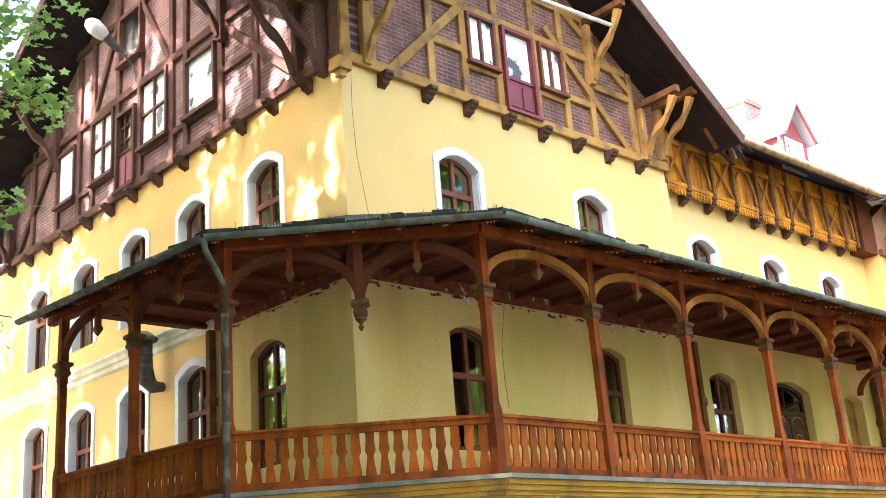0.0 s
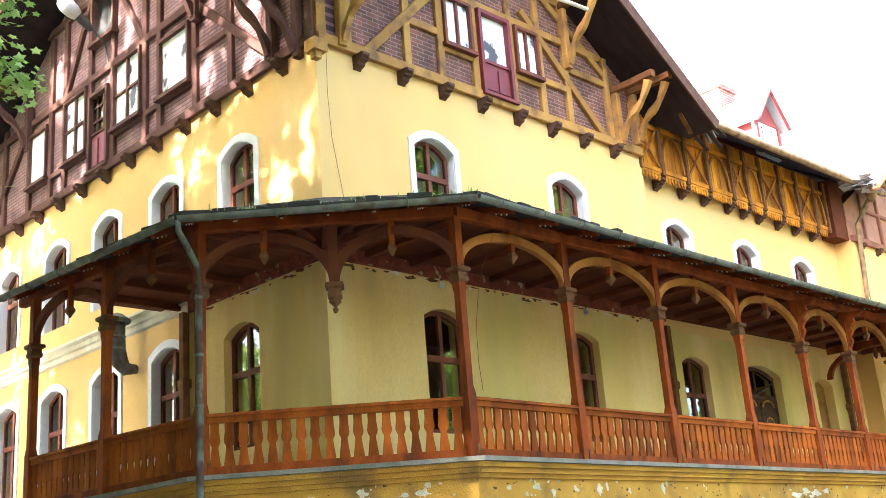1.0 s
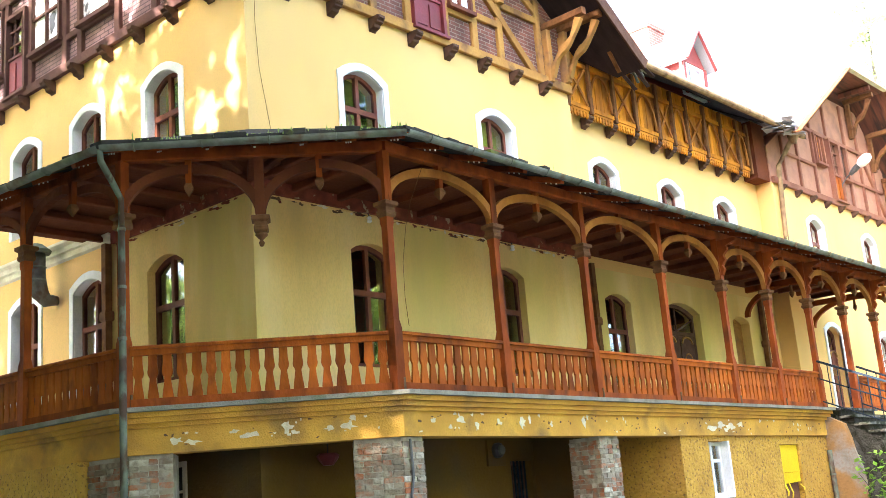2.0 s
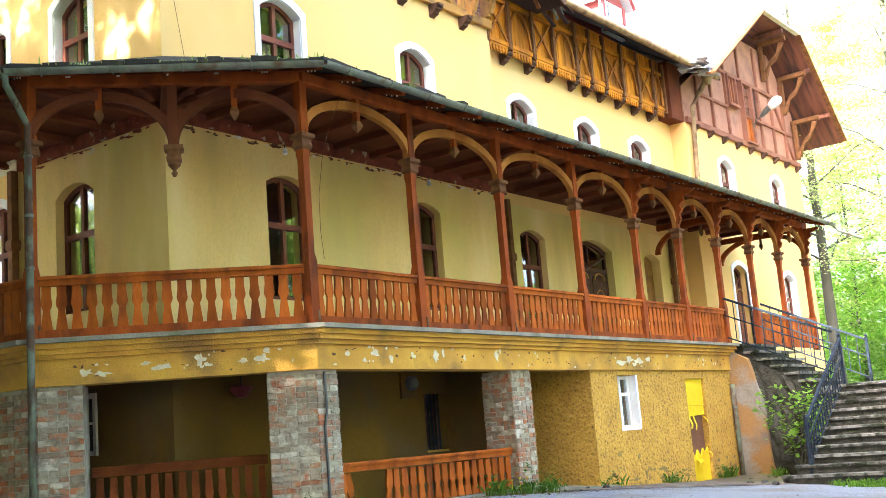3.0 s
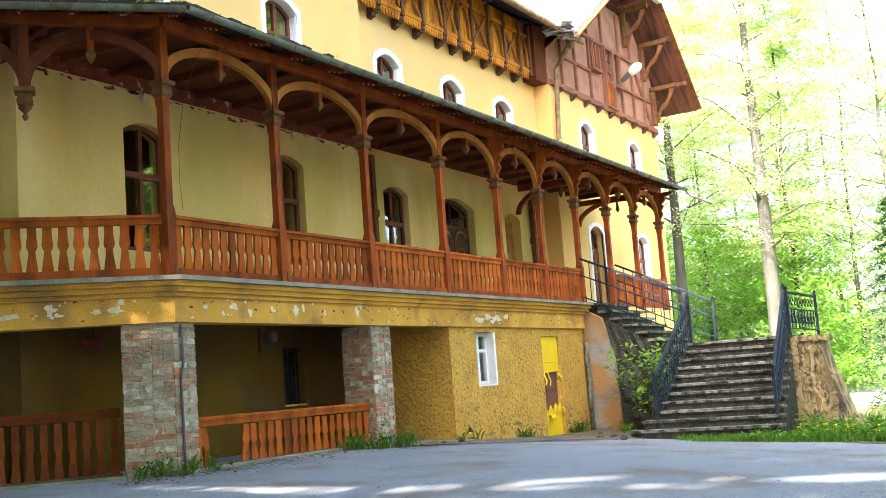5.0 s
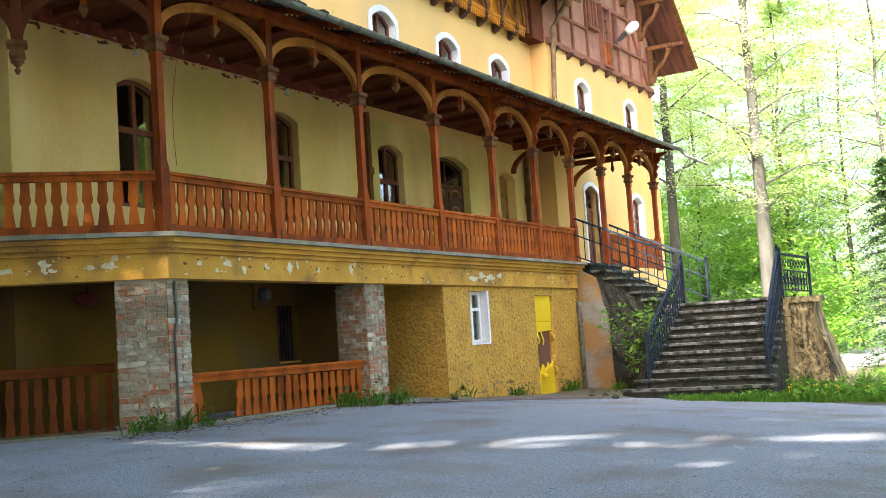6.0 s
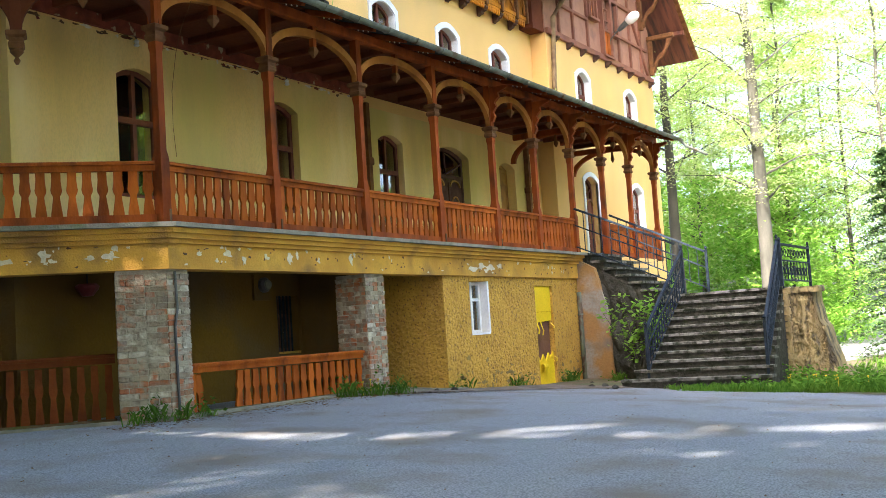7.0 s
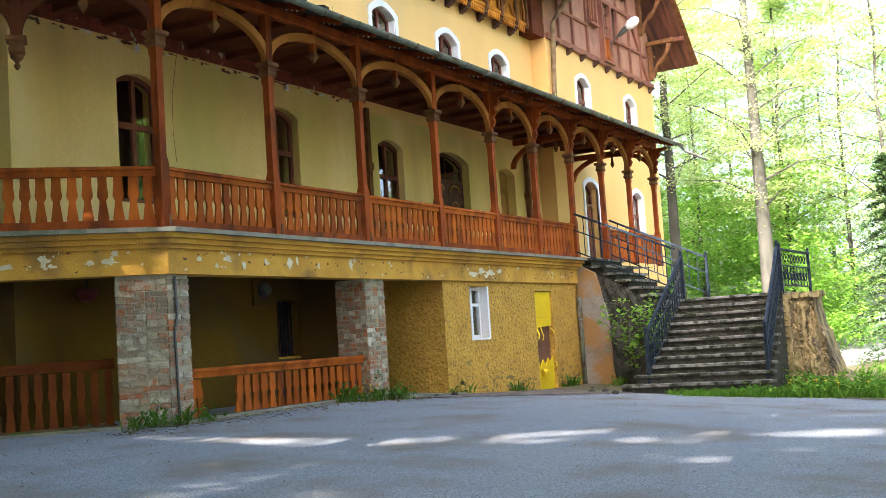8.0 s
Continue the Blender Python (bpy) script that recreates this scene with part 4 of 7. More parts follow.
for i, u in enumerate(DIV):
    part("divider", Shape().beam((u, 13.13, ZB - 0.1), (u, 13.13, ZT + 0.1), 0.11, 0.09, up=(0, 1, 0)), M_CAP, frieze)
    if i < len(DIV) - 1:
        a, b = u + 0.08, DIV[i + 1] - 0.08
        m = (a + b) / 2
        if i % 2 == 0:
            part("cross_slat", Shape().beam((a, 13.16, ZB + 0.1), (b, 13.16, 10.70), 0.06, 0.045, up=(0, 1, 0)), M_ARCH, frieze)
            part("cross_slat", Shape().beam((a, 13.152, 10.70), (b, 13.152, ZB + 0.1), 0.06, 0.045, up=(0, 1, 0)), M_ARCH, frieze)
        else:
            S = Shape()
            for k in range(6):
                t0, t1 = k / 6, (k + 1) / 6
                for sgn in (-1, 1):
                    f = lambda t: (m + sgn * (b - a) / 2 * math.cos(t * math.pi / 2), 13.16, ZB + 0.12 + 0.85 * math.sin(t * math.pi / 2))
                    S.beam(f(t0), f(t1), 0.06, 0.045, up=(0, 1, 0))
            part("arch_slat", S, M_ARCH, frieze)
        # fringe board with drilled holes left between teeth
        n = max(3, int((b - a) / 0.11))
        S = Shape()
        S.box(a, 13.15, ZB - 0.09, b, 13.19, ZB - 0.035)
        for k in range(n):
            c0 = a + (b - a) * (k + 0.5) / n
            S.prism([(c0 - 0.032, 13.15, ZB - 0.09), (c0 + 0.032, 13.15, ZB - 0.09), (c0 + 0.045, 13.15, ZB - 0.16), (c0, 13.15, ZB - 0.24), (c0 - 0.045, 13.15, ZB - 0.16)],
                    [(c0 - 0.032, 13.19, ZB - 0.09), (c0 + 0.032, 13.19, ZB - 0.09), (c0 + 0.045, 13.19, ZB - 0.16), (c0, 13.19, ZB - 0.24), (c0 - 0.045, 13.19, ZB - 0.16)])
        part("fringe", S, M_FRIEZE, frieze)
for u in DIV[:-1]:
    corbel(front(13.42), u + 0.02, ZB - 0.12)
tagged(part("frieze_end_wall", Shape().box(28.85, 13.0, 9.5, XE, 13.44, 11.2), M_SOFFIT), "dark boarded corner between frieze and wing", "wall", kind="structure")

# chimney and dormers on the slates
ch = thing("chimney", "red brick chimney on the slate roof", "chimney", at=(28.1, 15.6, 13.45))
part("chimney_shaft", Shape().box(-0.45, -0.4, -1.2, 0.45, 0.4, 1.15), M_CHIMNEY, ch)
part("cap_course", Shape().box(-0.5, -0.45, 1.15, 0.5, 0.45, 1.32), M_CHIMNEY, ch)


def dormer(x, y, s):
    z = zl(y) + 0.12
    ob = thing("dormer", "small red painted dormer with pointed roof and white window", "dormer", at=(x, y, z), group="dormers")
    part("front_wall", Shape().box(-0.75 * s, -0.05, -0.2, 0.75 * s, 0.08, 0.95 * s), M_WHITE, ob)
    part("cheek", Shape().prism([(-0.75 * s, 0.08, -0.2), (-0.75 * s, 0.08, 0.95 * s), (-0.75 * s, 1.9 * s, 0.95 * s), (-0.75 * s, 1.9 * s, 0.8 * s)], [(-0.68 * s, 0.08, -0.2), (-0.68 * s, 0.08, 0.95 * s), (-0.68 * s, 1.9 * s, 0.95 * s), (-0.68 * s, 1.9 * s, 0.8 * s)]), M_REDROOF, ob)
    part("cheek", Shape().prism([(0.75 * s, 0.08, -0.2), (0.75 * s, 0.08, 0.95 * s), (0.75 * s, 1.9 * s, 0.95 * s), (0.75 * s, 1.9 * s, 0.8 * s)], [(0.68 * s, 0.08, -0.2), (0.68 * s, 0.08, 0.95 * s), (0.68 * s, 1.9 * s, 0.95 * s), (0.68 * s, 1.9 * s, 0.8 * s)]), M_REDROOF, ob)
    for a in (-1, 1):
        part("roof_plane", Shape().prism([(a * 1.0 * s, -0.3, 0.85 * s), (0, -0.3, 2.1 * s), (0, 2.6 * s, 2.1 * s), (a * 1.0 * s, 2.2 * s, 0.85 * s)], [(a * 1.0 * s, -0.3, 0.95 * s), (0, -0.3, 2.22 * s), (0, 2.6 * s, 2.22 * s), (a * 1.0 * s, 2.2 * s, 0.95 * s)]), M_SLATE, ob, "grey slate dormer roof")
        part("verge_board", Shape().beam((a * 1.02 * s, -0.32, 0.88 * s), (0, -0.32, 2.16 * s), 0.05, 0.12, up=(0, -1, 0)), M_REDROOF, ob)
        part("corner_post", Shape().box(a * 0.75 * s - 0.06, -0.1, -0.2, a * 0.75 * s + 0.06, -0.051, 0.95 * s), M_REDROOF, ob)
    part("gable_board", Shape().prism([(-0.75 * s, -0.08, 0.95 * s), (0.75 * s, -0.08, 0.95 * s), (0, -0.08, 1.9 * s)], [(-0.75 * s, -0.02, 0.95 * s), (0.75 * s, -0.02, 0.95 * s), (0, -0.02, 1.9 * s)]), M_REDROOF, ob)
    part("pane", Shape().box(-0.4 * s, -0.075, 0.05, 0.4 * s, -0.055, 0.8 * s), M_GLASS, ob)
    return ob


dormer(27.75, 14.0, 0.82)

# ---- veranda: slab and parapet ----
def strip(S, line, off0, off1, z0, z1):
    """A band along the veranda's edge between two offsets and two heights."""
    a, b = mitre(line, off0), mitre(line, off1)
    for i in range(len(line) - 1):
        S.hexa([(*a[i], z0), (*a[i + 1], z0), (*b[i + 1], z0), (*b[i], z0), (*a[i], z1), (*a[i + 1], z1), (*b[i + 1], z1), (*b[i], z1)])


EDGE = [Vector((XS, 18.0)), LINE[1], LINE[2], Vector((24.75, YF))]
S = Shape()
strip(S, EDGE, 0.34, -0.30, SLAB - 0.06, SLAB)
tagged(part("slab_edge", S, M_STONE), "weathered grey concrete edge of the veranda floor", "slab edge", kind="structure")
S = Shape()
strip(S, EDGE, 0.26, -0.30, SLAB - 0.13, SLAB - 0.062)
strip(S, EDGE, 0.20, -0.28, SLAB - 0.20, SLAB - 0.132)
strip(S, EDGE, 0.14, -0.27, SLAB - 0.26, SLAB - 0.202)
strip(S, EDGE, 0.09, -0.26, 1.98, SLAB - 0.262)
tagged(part("beam_band", S, M_BAND), "ochre painted beam under the veranda with peeling paint", "beam", kind="structure")
tagged(part("veranda_floor", Shape().add([(XS + 0.3, 18.0, SLAB - 0.03), (XS + 0.4, 13.05, SLAB - 0.03), (11.1, YF + 0.3, SLAB - 0.03), (31.3, YF + 0.3, SLAB - 0.03), (31.3, 13.5, SLAB - 0.03), (CX + 0.1, 13.5, SLAB - 0.03), (CX + 0.1, 18.0, SLAB - 0.03)], [(0, 1, 2, 3, 4, 5, 6)]), M_STONE), "grey concrete veranda floor", "floor", kind="structure")
tagged(part("ceiling_under_veranda", Shape().add([(XS + 0.3, 18.0, 2.2), (XS + 0.4, 13.05, 2.2), (11.1, YF + 0.3, 2.2), (31.3, YF + 0.3, 2.2), (31.3, 13.5, 2.2), (CX + 0.1, 13.5, 2.2), (CX + 0.1, 18.0, 2.2)], [(6, 5, 4, 3, 2, 1, 0)]), M_INNER), "ochre ceiling under the veranda, painted dark for shade", "ceiling", kind="structure")

S = Shape()
strip(S, [EDGE[0], EDGE[1], EDGE[2], Vector((16.4, YF))], 0.16, 0.02, -0.25, 0.035)
tagged(part("kerb", S, M_STONE), "worn stone kerb below the low balustrades", "kerb", kind="structure")
# flakes of bare plaster on the beam band
random.seed(5)
flakes = thing("bare_patch", "bare grey plaster where the ochre paint has flaked off", "flaked paint", kind="structure")


def flake(o, u, n, c, z, w, h, mat=M_FLAKE, under=None):
    k = random.randint(9, 14)
    pts = []
    for i in range(k):
        t = 2 * math.pi * i / k
        r = random.uniform(0.35, 1.05)
        pts.append((w / 2 * r * math.cos(t), h / 2 * r * math.sin(t)))
    P = lambda a, b, d: (o[0] + u[0] * (c + a) + n[0] * d, o[1] + u[1] * (c + a) + n[1] * d, z + b)
    part("flake", Shape().prism([P(a, b, -0.01) for a, b in pts], [P(a, b, 0.004) for a, b in pts]), mat, under or flakes)


fo = (10.95, YF - 0.09)
for c, z, w, h in [(1.15, 2.2, 0.22, 0.14), (1.5, 2.13, 0.12, 0.2), (2.0, 2.18, 0.16, 0.12), (2.55, 2.16, 0.22, 0.22), (2.75, 2.24, 0.12, 0.16), (3.3, 2.17, 0.1, 0.12), (4.2, 2.2, 0.16, 0.22), (4.3, 2.28, 0.1, 0.1), (1.4, 2.28, 0.1, 0.06), (3.0, 2.29, 0.08, 0.06),
                  (8.4, 2.12, 0.5, 0.12), (8.8, 2.18, 0.4, 0.2), (9.2, 2.15, 0.45, 0.18), (9.6, 2.2, 0.3, 0.14), (9.0, 2.09, 0.2, 0.1)]:
    flake(fo, (1, 0), (0, -1), c, z, w, h)
for _ in range(34):
    flake(fo, (1, 0), (0, -1), random.uniform(0.2, 13.4), random.choice([2.05, 2.12, 2.2, 2.27, 2.29]) + random.uniform(-0.03, 0.02), random.uniform(0.03, 0.14), random.uniform(0.02, 0.09))
cd = (LINE[1] - LINE[2]).normalized()
cn = Vector((cd.y, -cd.x)) * -1
cn = cn if cn.y < 0 else -cn
co = mitre(EDGE, 0.09)[2]
for c, z, w, h in [(0.75, 2.17, 0.28, 0.17), (0.98, 2.15, 0.2, 0.1), (0.68, 2.26, 0.1, 0.12), (1.55, 2.2, 0.2, 0.16), (1.45, 2.13, 0.14, 0.08), (2.05, 2.14, 0.3, 0.13), (2.25, 2.2, 0.2, 0.1), (2.8, 2.1, 0.3, 0.1), (3.0, 2.13, 0.2, 0.12)]:
    flake((co.x, co.y), (cd.x, cd.y), (cn.x, cn.y), c, z, w, h)
for _ in range(70):
    flake(fo, (1, 0), (0, -1), random.uniform(0.2, 13.4), random.uniform(2.04, 2.3), random.uniform(0.02, 0.09), random.uniform(0.015, 0.06), M_CHIP)
for _ in range(22):
    flake((co.x, co.y), (cd.x, cd.y), (cn.x, cn.y), random.uniform(0.3, 3.2), random.uniform(2.04, 2.3), random.uniform(0.02, 0.09), random.uniform(0.015, 0.06), random.choice([M_CHIP, M_FLAKE]))

# ---- posts ----
CAPZ = 5.21


def curved_brace(S, p, q, side, w=0.10, deep=0.13):
    """A quarter arch from the post at p up to the beam at q."""
    p, q = Vector(p), Vector(q)
    pts = []
    for i in range(11):
        t = i / 10 * math.pi / 2
        pts.append(Vector((p.x + (q.x - p.x) * (1 - math.cos(t)), p.y + (q.y - p.y) * (1 - math.cos(t)), p.z + (q.z - p.z) * math.sin(t))))
    d = Vector((q.x - p.x, q.y - p.y, 0)).normalized()
    n = Vector((-d.y, d.x, 0))
    k = len(S.v)
    for i, a in enumerate(pts):
        t = i / 10 * math.pi / 2
        r = -d * math.cos(t) + Vector((0, 0, math.sin(t)))
        S.v += [tuple(a - n * w / 2), tuple(a + n * w / 2), tuple(a + n * w / 2 + r * deep), tuple(a - n * w / 2 + r * deep)]
    for i in range(len(pts) - 1):
        o = k + 4 * i
        S.f += [(o + m, o + (m + 1) % 4, o + 4 + (m + 1) % 4, o + 4 + m) for m in range(4)]
    S.f += [(k + 3, k + 2, k + 1, k), (k + 40, k + 41, k + 42, k + 43)]


def veranda_post(x, y, ang, cap, dirs, hang=False, base=None):
    """A turned and chamfered post with capital, upper post and curved braces towards its neighbours."""
    ob = thing("veranda_post", "hanging veranda post end with carved drop" if hang else "red-brown wooden veranda post with capital and curved braces", "post", at=(x, y, SLAB if not hang else cap), group="veranda posts")
    o = Vector((x, y, SLAB if not hang else cap))
    R = Matrix.Rotation(ang, 4, "Z")

    def sq(prof):
        S = Shape().lathe(prof, (0, 0, 0), square=True)
        S.v = [tuple(R @ Vector(v)) for v in S.v]
        return S
    z0 = o.z
    if not hang:
        part("shaft", sq([(0.078, 0), (0.078, 0.88), (0.07, 0.93), (0.058, 1.0), (0.058, cap - z0 - 0.30), (0.07, cap - z0 - 0.24), (0.07, cap - z0 - 0.14)]), M_WOOD if base is None else base, ob)
    if not hang:
        part("iron_foot", Shape().box(0.035, -0.095, -0.02, 0.065, -0.079, 0.2).box(-0.05, -0.10, -0.02, 0.09, 0.05, 0.012), M_CHIP, ob, "dark iron foot strap")
    part("capital", sq([(0.078, cap - z0 - 0.16), (0.10, cap - z0 - 0.13), (0.10, cap - z0 - 0.09), (0.088, cap - z0 - 0.07), (0.088, cap - z0 - 0.02), (0.128, cap - z0 + 0.01), (0.128, cap - z0 + 0.06), (0.10, cap - z0 + 0.075)]), M_CAP, ob, "weathered brown capital")
    # the hanging post takes the dark board colour to imitate shade
    part("upper_post", sq([(0.068, cap - z0 + 0.075), (0.065, BEAM - z0 + 0.02)]), M_WOOD if not hang else M_SOFFIT, ob)
    if hang:
        S = Shape().lathe([(0.02, -0.36), (0.045, -0.31), (0.02, -0.27), (0.055, -0.235), (0.09, -0.2), (0.075, -0.165)], (0, 0, 0), 10)
        part("drop", S, M_CAP, ob, "turned wooden drop")
    for dx, dy, span in dirs:
        S = Shape()
        f0, f1 = 0.07, span
        curved_brace(S, (dx * f0, dy * f0, cap - z0 + 0.09), (dx * f1, dy * f1, BEAM - z0 - 0.20), 1)
        # braces off the front are coloured dark in place of their shade
        part("curved_brace", S, M_ARCH if dy == 0 and not hang else M_SOFFIT, ob, "light brown curved brace" if dy == 0 and not hang else "curved brace, shade put into its dark brown")
    return ob


def pendant(x, y, ang):
    ob = thing("pendant", "small pointed wooden pendant hanging from the veranda beam", "pendant", at=(x, y, BEAM - 0.02), group="beam pendants")
    S = Shape().lathe([(0.04, -0.32), (0.045, -0.08), (0.045, 0.02)], (0, 0, 0), square=True)
    part("hanger", S, M_WOOD, ob)
    S = Shape().lathe([(0.008, -0.50), (0.062, -0.40), (0.062, -0.37), (0.04, -0.32)], (0, 0, 0), square=True)
    part("arrow_tip", S, M_CAP, ob)
    ob.rotation_euler = (0, 0, ang)
    return ob


chamf = (LINE[2] - LINE[1])
clen, cdir = chamf.length, chamf.normalized()
cmid = (LINE[1] + LINE[2]) / 2
PX = POST_X
for i, x in enumerate(PX):
    cap = CAPZ if i < 4 else CAPZ - 0.13
    dirs = []
    if i > 0:
        dirs.append((-1, 0, (x - PX[i - 1]) / 2))
    else:
        dirs.append((-cdir.x, -cdir.y, clen / 4))
    if i < len(PX) - 1:
        dirs.append((1, 0, (PX[i + 1] - x) / 2))
    veranda_post(x, YF, 0, cap, dirs)
    if i < len(PX) - 1:
        pendant((x + PX[i + 1]) / 2, YF, 0)
    if i >= 4:
        # carved board that carries the eave in front of the post
        prof = [(0.07, 5.25), (0.10, 5.25), (0.16, 5.36), (0.12, 5.46), (0.20, 5.56), (0.16, 5.66), (0.27, 5.76), (0.25, 5.85), (0.48, 5.93), (0.48, 5.98), (0.07, 5.98)]
        cb = thing("carved_bracket", "scalloped carved wooden eave bracket on a veranda post", "bracket", at=(x, YF, 5.25), group="eave brackets")
        part("board", Shape().prism([(-0.045, -n, z - 5.25) for n, z in prof], [(0.045, -n, z - 5.25) for n, z in prof]), M_WOOD, cb)
ca = math.atan2(cdir.y, cdir.x)
veranda_post(cmid.x + 0.06, cmid.y - 0.03, ca, CAPZ - 0.12, [(cdir.x, cdir.y, clen / 4), (-cdir.x, -cdir.y, clen / 4)], hang=True)
for k in (0.25, 0.75):
    p = LINE[1].lerp(LINE[2], k)
    pendant(p.x, p.y, ca)
PY = [12.95, 15.16, 17.34]
PXS = [LINE[1].x, 8.03, XS]
for i, y in enumerate(PY):
    dirs = [(0, 1, (PY[i + 1] - y) / 2)] if i < 2 else []
    if i > 0:
        dirs.append((0, -1, (y - PY[i - 1]) / 2))
    else:
        dirs.append((cdir.x, cdir.y, clen / 4))
    veranda_post(PXS[i], y, 0, CAPZ, dirs)
    if i < 2:
        pendant((PXS[i] + PXS[i + 1]) / 2, (y + PY[i + 1]) / 2, 0)
# half posts against the wall
for x, y in ((CX - 0.09, 17.1), (20.35, YM - 0.09), (28.55, YM - 0.09)):
    wp = thing("wall_post", "dark wooden half post against the wall", "post", at=(x, y, SLAB), group="wall posts")
    part("shaft", Shape().lathe([(0.065, 0), (0.065, 3.5)], (0, 0, 0), square=True), M_CAP, wp)
    part("collar", Shape().lathe([(0.08, 2.1), (0.095, 2.14), (0.095, 2.24), (0.08, 2.28)], (0, 0, 0), square=True), M_CAP, wp)

# ---- balustrades ----
def baluster_mesh(h, w, wood=None):
    """A flat sawn board with waist and shoulders."""
    prof = [(0.5, 0), (0.5, 0.06), (0.36, 0.30), (0.30, 0.42), (0.30, 0.46), (0.46, 0.54), (0.50, 0.60), (0.46, 0.66), (0.40, 0.80), (0.40, 1.0)]
    a = [(-w * r, 0, h * t) for r, t in prof] + [(w * r, 0, h * t) for r, t in reversed(prof)]
    return Shape().prism([(x, -0.016, z) for x, y, z in a], [(x, 0.016, z) for x, y, z in a]).mesh("baluster", wood or M_RAIL)


BAL_H = RAIL - SLAB - 0.26
BAL = baluster_mesh(BAL_H, 0.152)


def balustrade(a, b, z, n, label="red-brown wooden balustrade with sawn flat balusters", h=RAIL - SLAB, mesh=None, wood=None, skip=(), tilt={}, group="veranda balustrades"):
    a, b = Vector(a), Vector(b)
    d = (b - a)
    ang, ln = math.atan2(d.y, d.x), d.length
    ob = thing("balustrade", label, "balustrade", at=(a.x, a.y, z), group=group)
    ob.rotation_euler = (0, 0, ang)
    S = Shape().prism([(0, y, zz) for y, zz in ((-0.075, h - 0.05), (-0.075, h - 0.015), (-0.05, h), (0.05, h), (0.075, h - 0.015), (0.075, h - 0.05))], [(ln, y, zz) for y, zz in ((-0.075, h - 0.05), (-0.075, h - 0.015), (-0.05, h), (0.05, h), (0.075, h - 0.015), (0.075, h - 0.05))])
    S.box(0, -0.045, h - 0.13, ln, 0.045, h - 0.052)
    part("handrail", S, wood or M_RAIL, ob)
    part("bottom_rail", Shape().box(0, -0.05, 0.03, ln, 0.05, 0.135), M_FOOTRAIL if group == "low balustrades" else M_WOOD, ob)
    for i in range(n):
        if i in skip:
            continue
        o = part("baluster", mesh or BAL, None, ob)
        o.location = ((i + 0.5) * ln / n, 0, 0.133)
        o.rotation_euler = (0, tilt.get(i, 0) + random.uniform(-0.008, 0.008), 0)
    return ob


random.seed(11)
NB = {0: 12, 1: 12, 2: 13, 3: 12, 4: 11, 5: 11, 7: 11, 8: 11}
for i, n in NB.items():
    balustrade((PX[i] + 0.085, YF), (PX[i + 1] - 0.085, YF), SLAB, n)
balustrade(LINE[1] + cdir * 0.085, LINE[2] - cdir * 0.085, SLAB, 18, "red-brown wooden balustrade with gaps between waisted balusters", mesh=baluster_mesh(BAL_H, 0.145))
balustrade((PXS[1], PY[1] - 0.085), (PXS[0], PY[0] + 0.085), SLAB, 13)
balustrade((PXS[2], PY[2] - 0.085), (PXS[1], PY[1] + 0.085), SLAB, 13)
balustrade((24.95, YF + 1.9), (28.4, YF + 1.9), SLAB - 0.06, 14, "dark wooden balustrade at the back of the veranda", wood=M_SOFFIT)

# ---- veranda beams and roof ----
vb = thing("veranda_beam", "red-brown wooden beam on the veranda posts", "beam", kind="structure")
for a, b in ((LINE[2], Vector((31.3, YF))), (LINE[1], LINE[2]), (Vector((XS, 17.85)), LINE[1])):
    part("plate", Shape().beam((a.x, a.y, BEAM + 0.09), (b.x, b.y, BEAM + 0.09), 0.15, 0.17), M_WOOD, vb)
RZ0, RZ1 = 5.93, 7.05          # covering at the eaves and at the wall
CEIL = 6.29                     # underside of the boarded ceiling
roofv = thing("veranda_roof", "boarded veranda roof with mossy felt covering", "roof", kind="structure")
ROOFLINE = [Vector((8.12, 17.9)), LINE[1] + Vector((0.20, -0.02)), LINE[2], Vector((31.4, YF))]
eave = mitre(ROOFLINE, 0.72)
plate = mitre(ROOFLINE, 0.10)
wall_line = [Vector((CX - 0.004, 17.9)), Vector((CX - 0.004, CY - 0.004)), Vector((CX - 0.004, CY - 0.004)), Vector((31.4, CY - 0.004))]
up = Vector((0, 0, 1))
for i in range(3):
    inner = [(*wall_line[i + 1], CEIL), (*wall_line[i], CEIL)] if i != 1 else [(*wall_line[1], CEIL)]
    lo = [Vector(p) for p in [(*plate[i], CEIL), (*plate[i + 1], CEIL)] + inner]
    part("ceiling_boards", Shape().prism(lo, [p + up * 0.025 for p in lo]), M_SOFFIT, roofv, "dark red-brown ceiling boards")
    lo = [Vector(p) for p in [(*eave[i], RZ0 + 0.12), (*eave[i + 1], RZ0 + 0.12), (*plate[i + 1], CEIL + 0.03), (*plate[i], CEIL + 0.03)]]
    part("eaves_boards", Shape().prism(lo, [p + up * 0.025 for p in lo]), M_WOOD, roofv, "red-brown eaves boards")
    inner = [(*wall_line[i + 1], RZ1), (*wall_line[i], RZ1)] if i != 1 else [(*wall_line[1], RZ1)]
    lo = [Vector(p) for p in [(*eave[i], RZ0 + 0.15), (*eave[i + 1], RZ0 + 0.15)] + inner]
    part("covering", Shape().prism(lo, [p + up * 0.04 for p in lo]), M_ROOFFELT, roofv, "mossy dark roofing felt")
# the middle front stands further back: close the gap above the ceiling
part("ceiling_boards", Shape().box(X_BLOCK, CY - 0.003, CEIL, XE - 0.05, YM - 0.004, CEIL + 0.025), M_SOFFIT, roofv, "dark red-brown ceiling boards")
part("covering", Shape().box(X_BLOCK + 0.004, CY - 0.003, RZ1, XE - 0.05, YM - 0.004, RZ1 + 0.03), M_ROOFFELT, roofv, "mossy dark roofing felt")


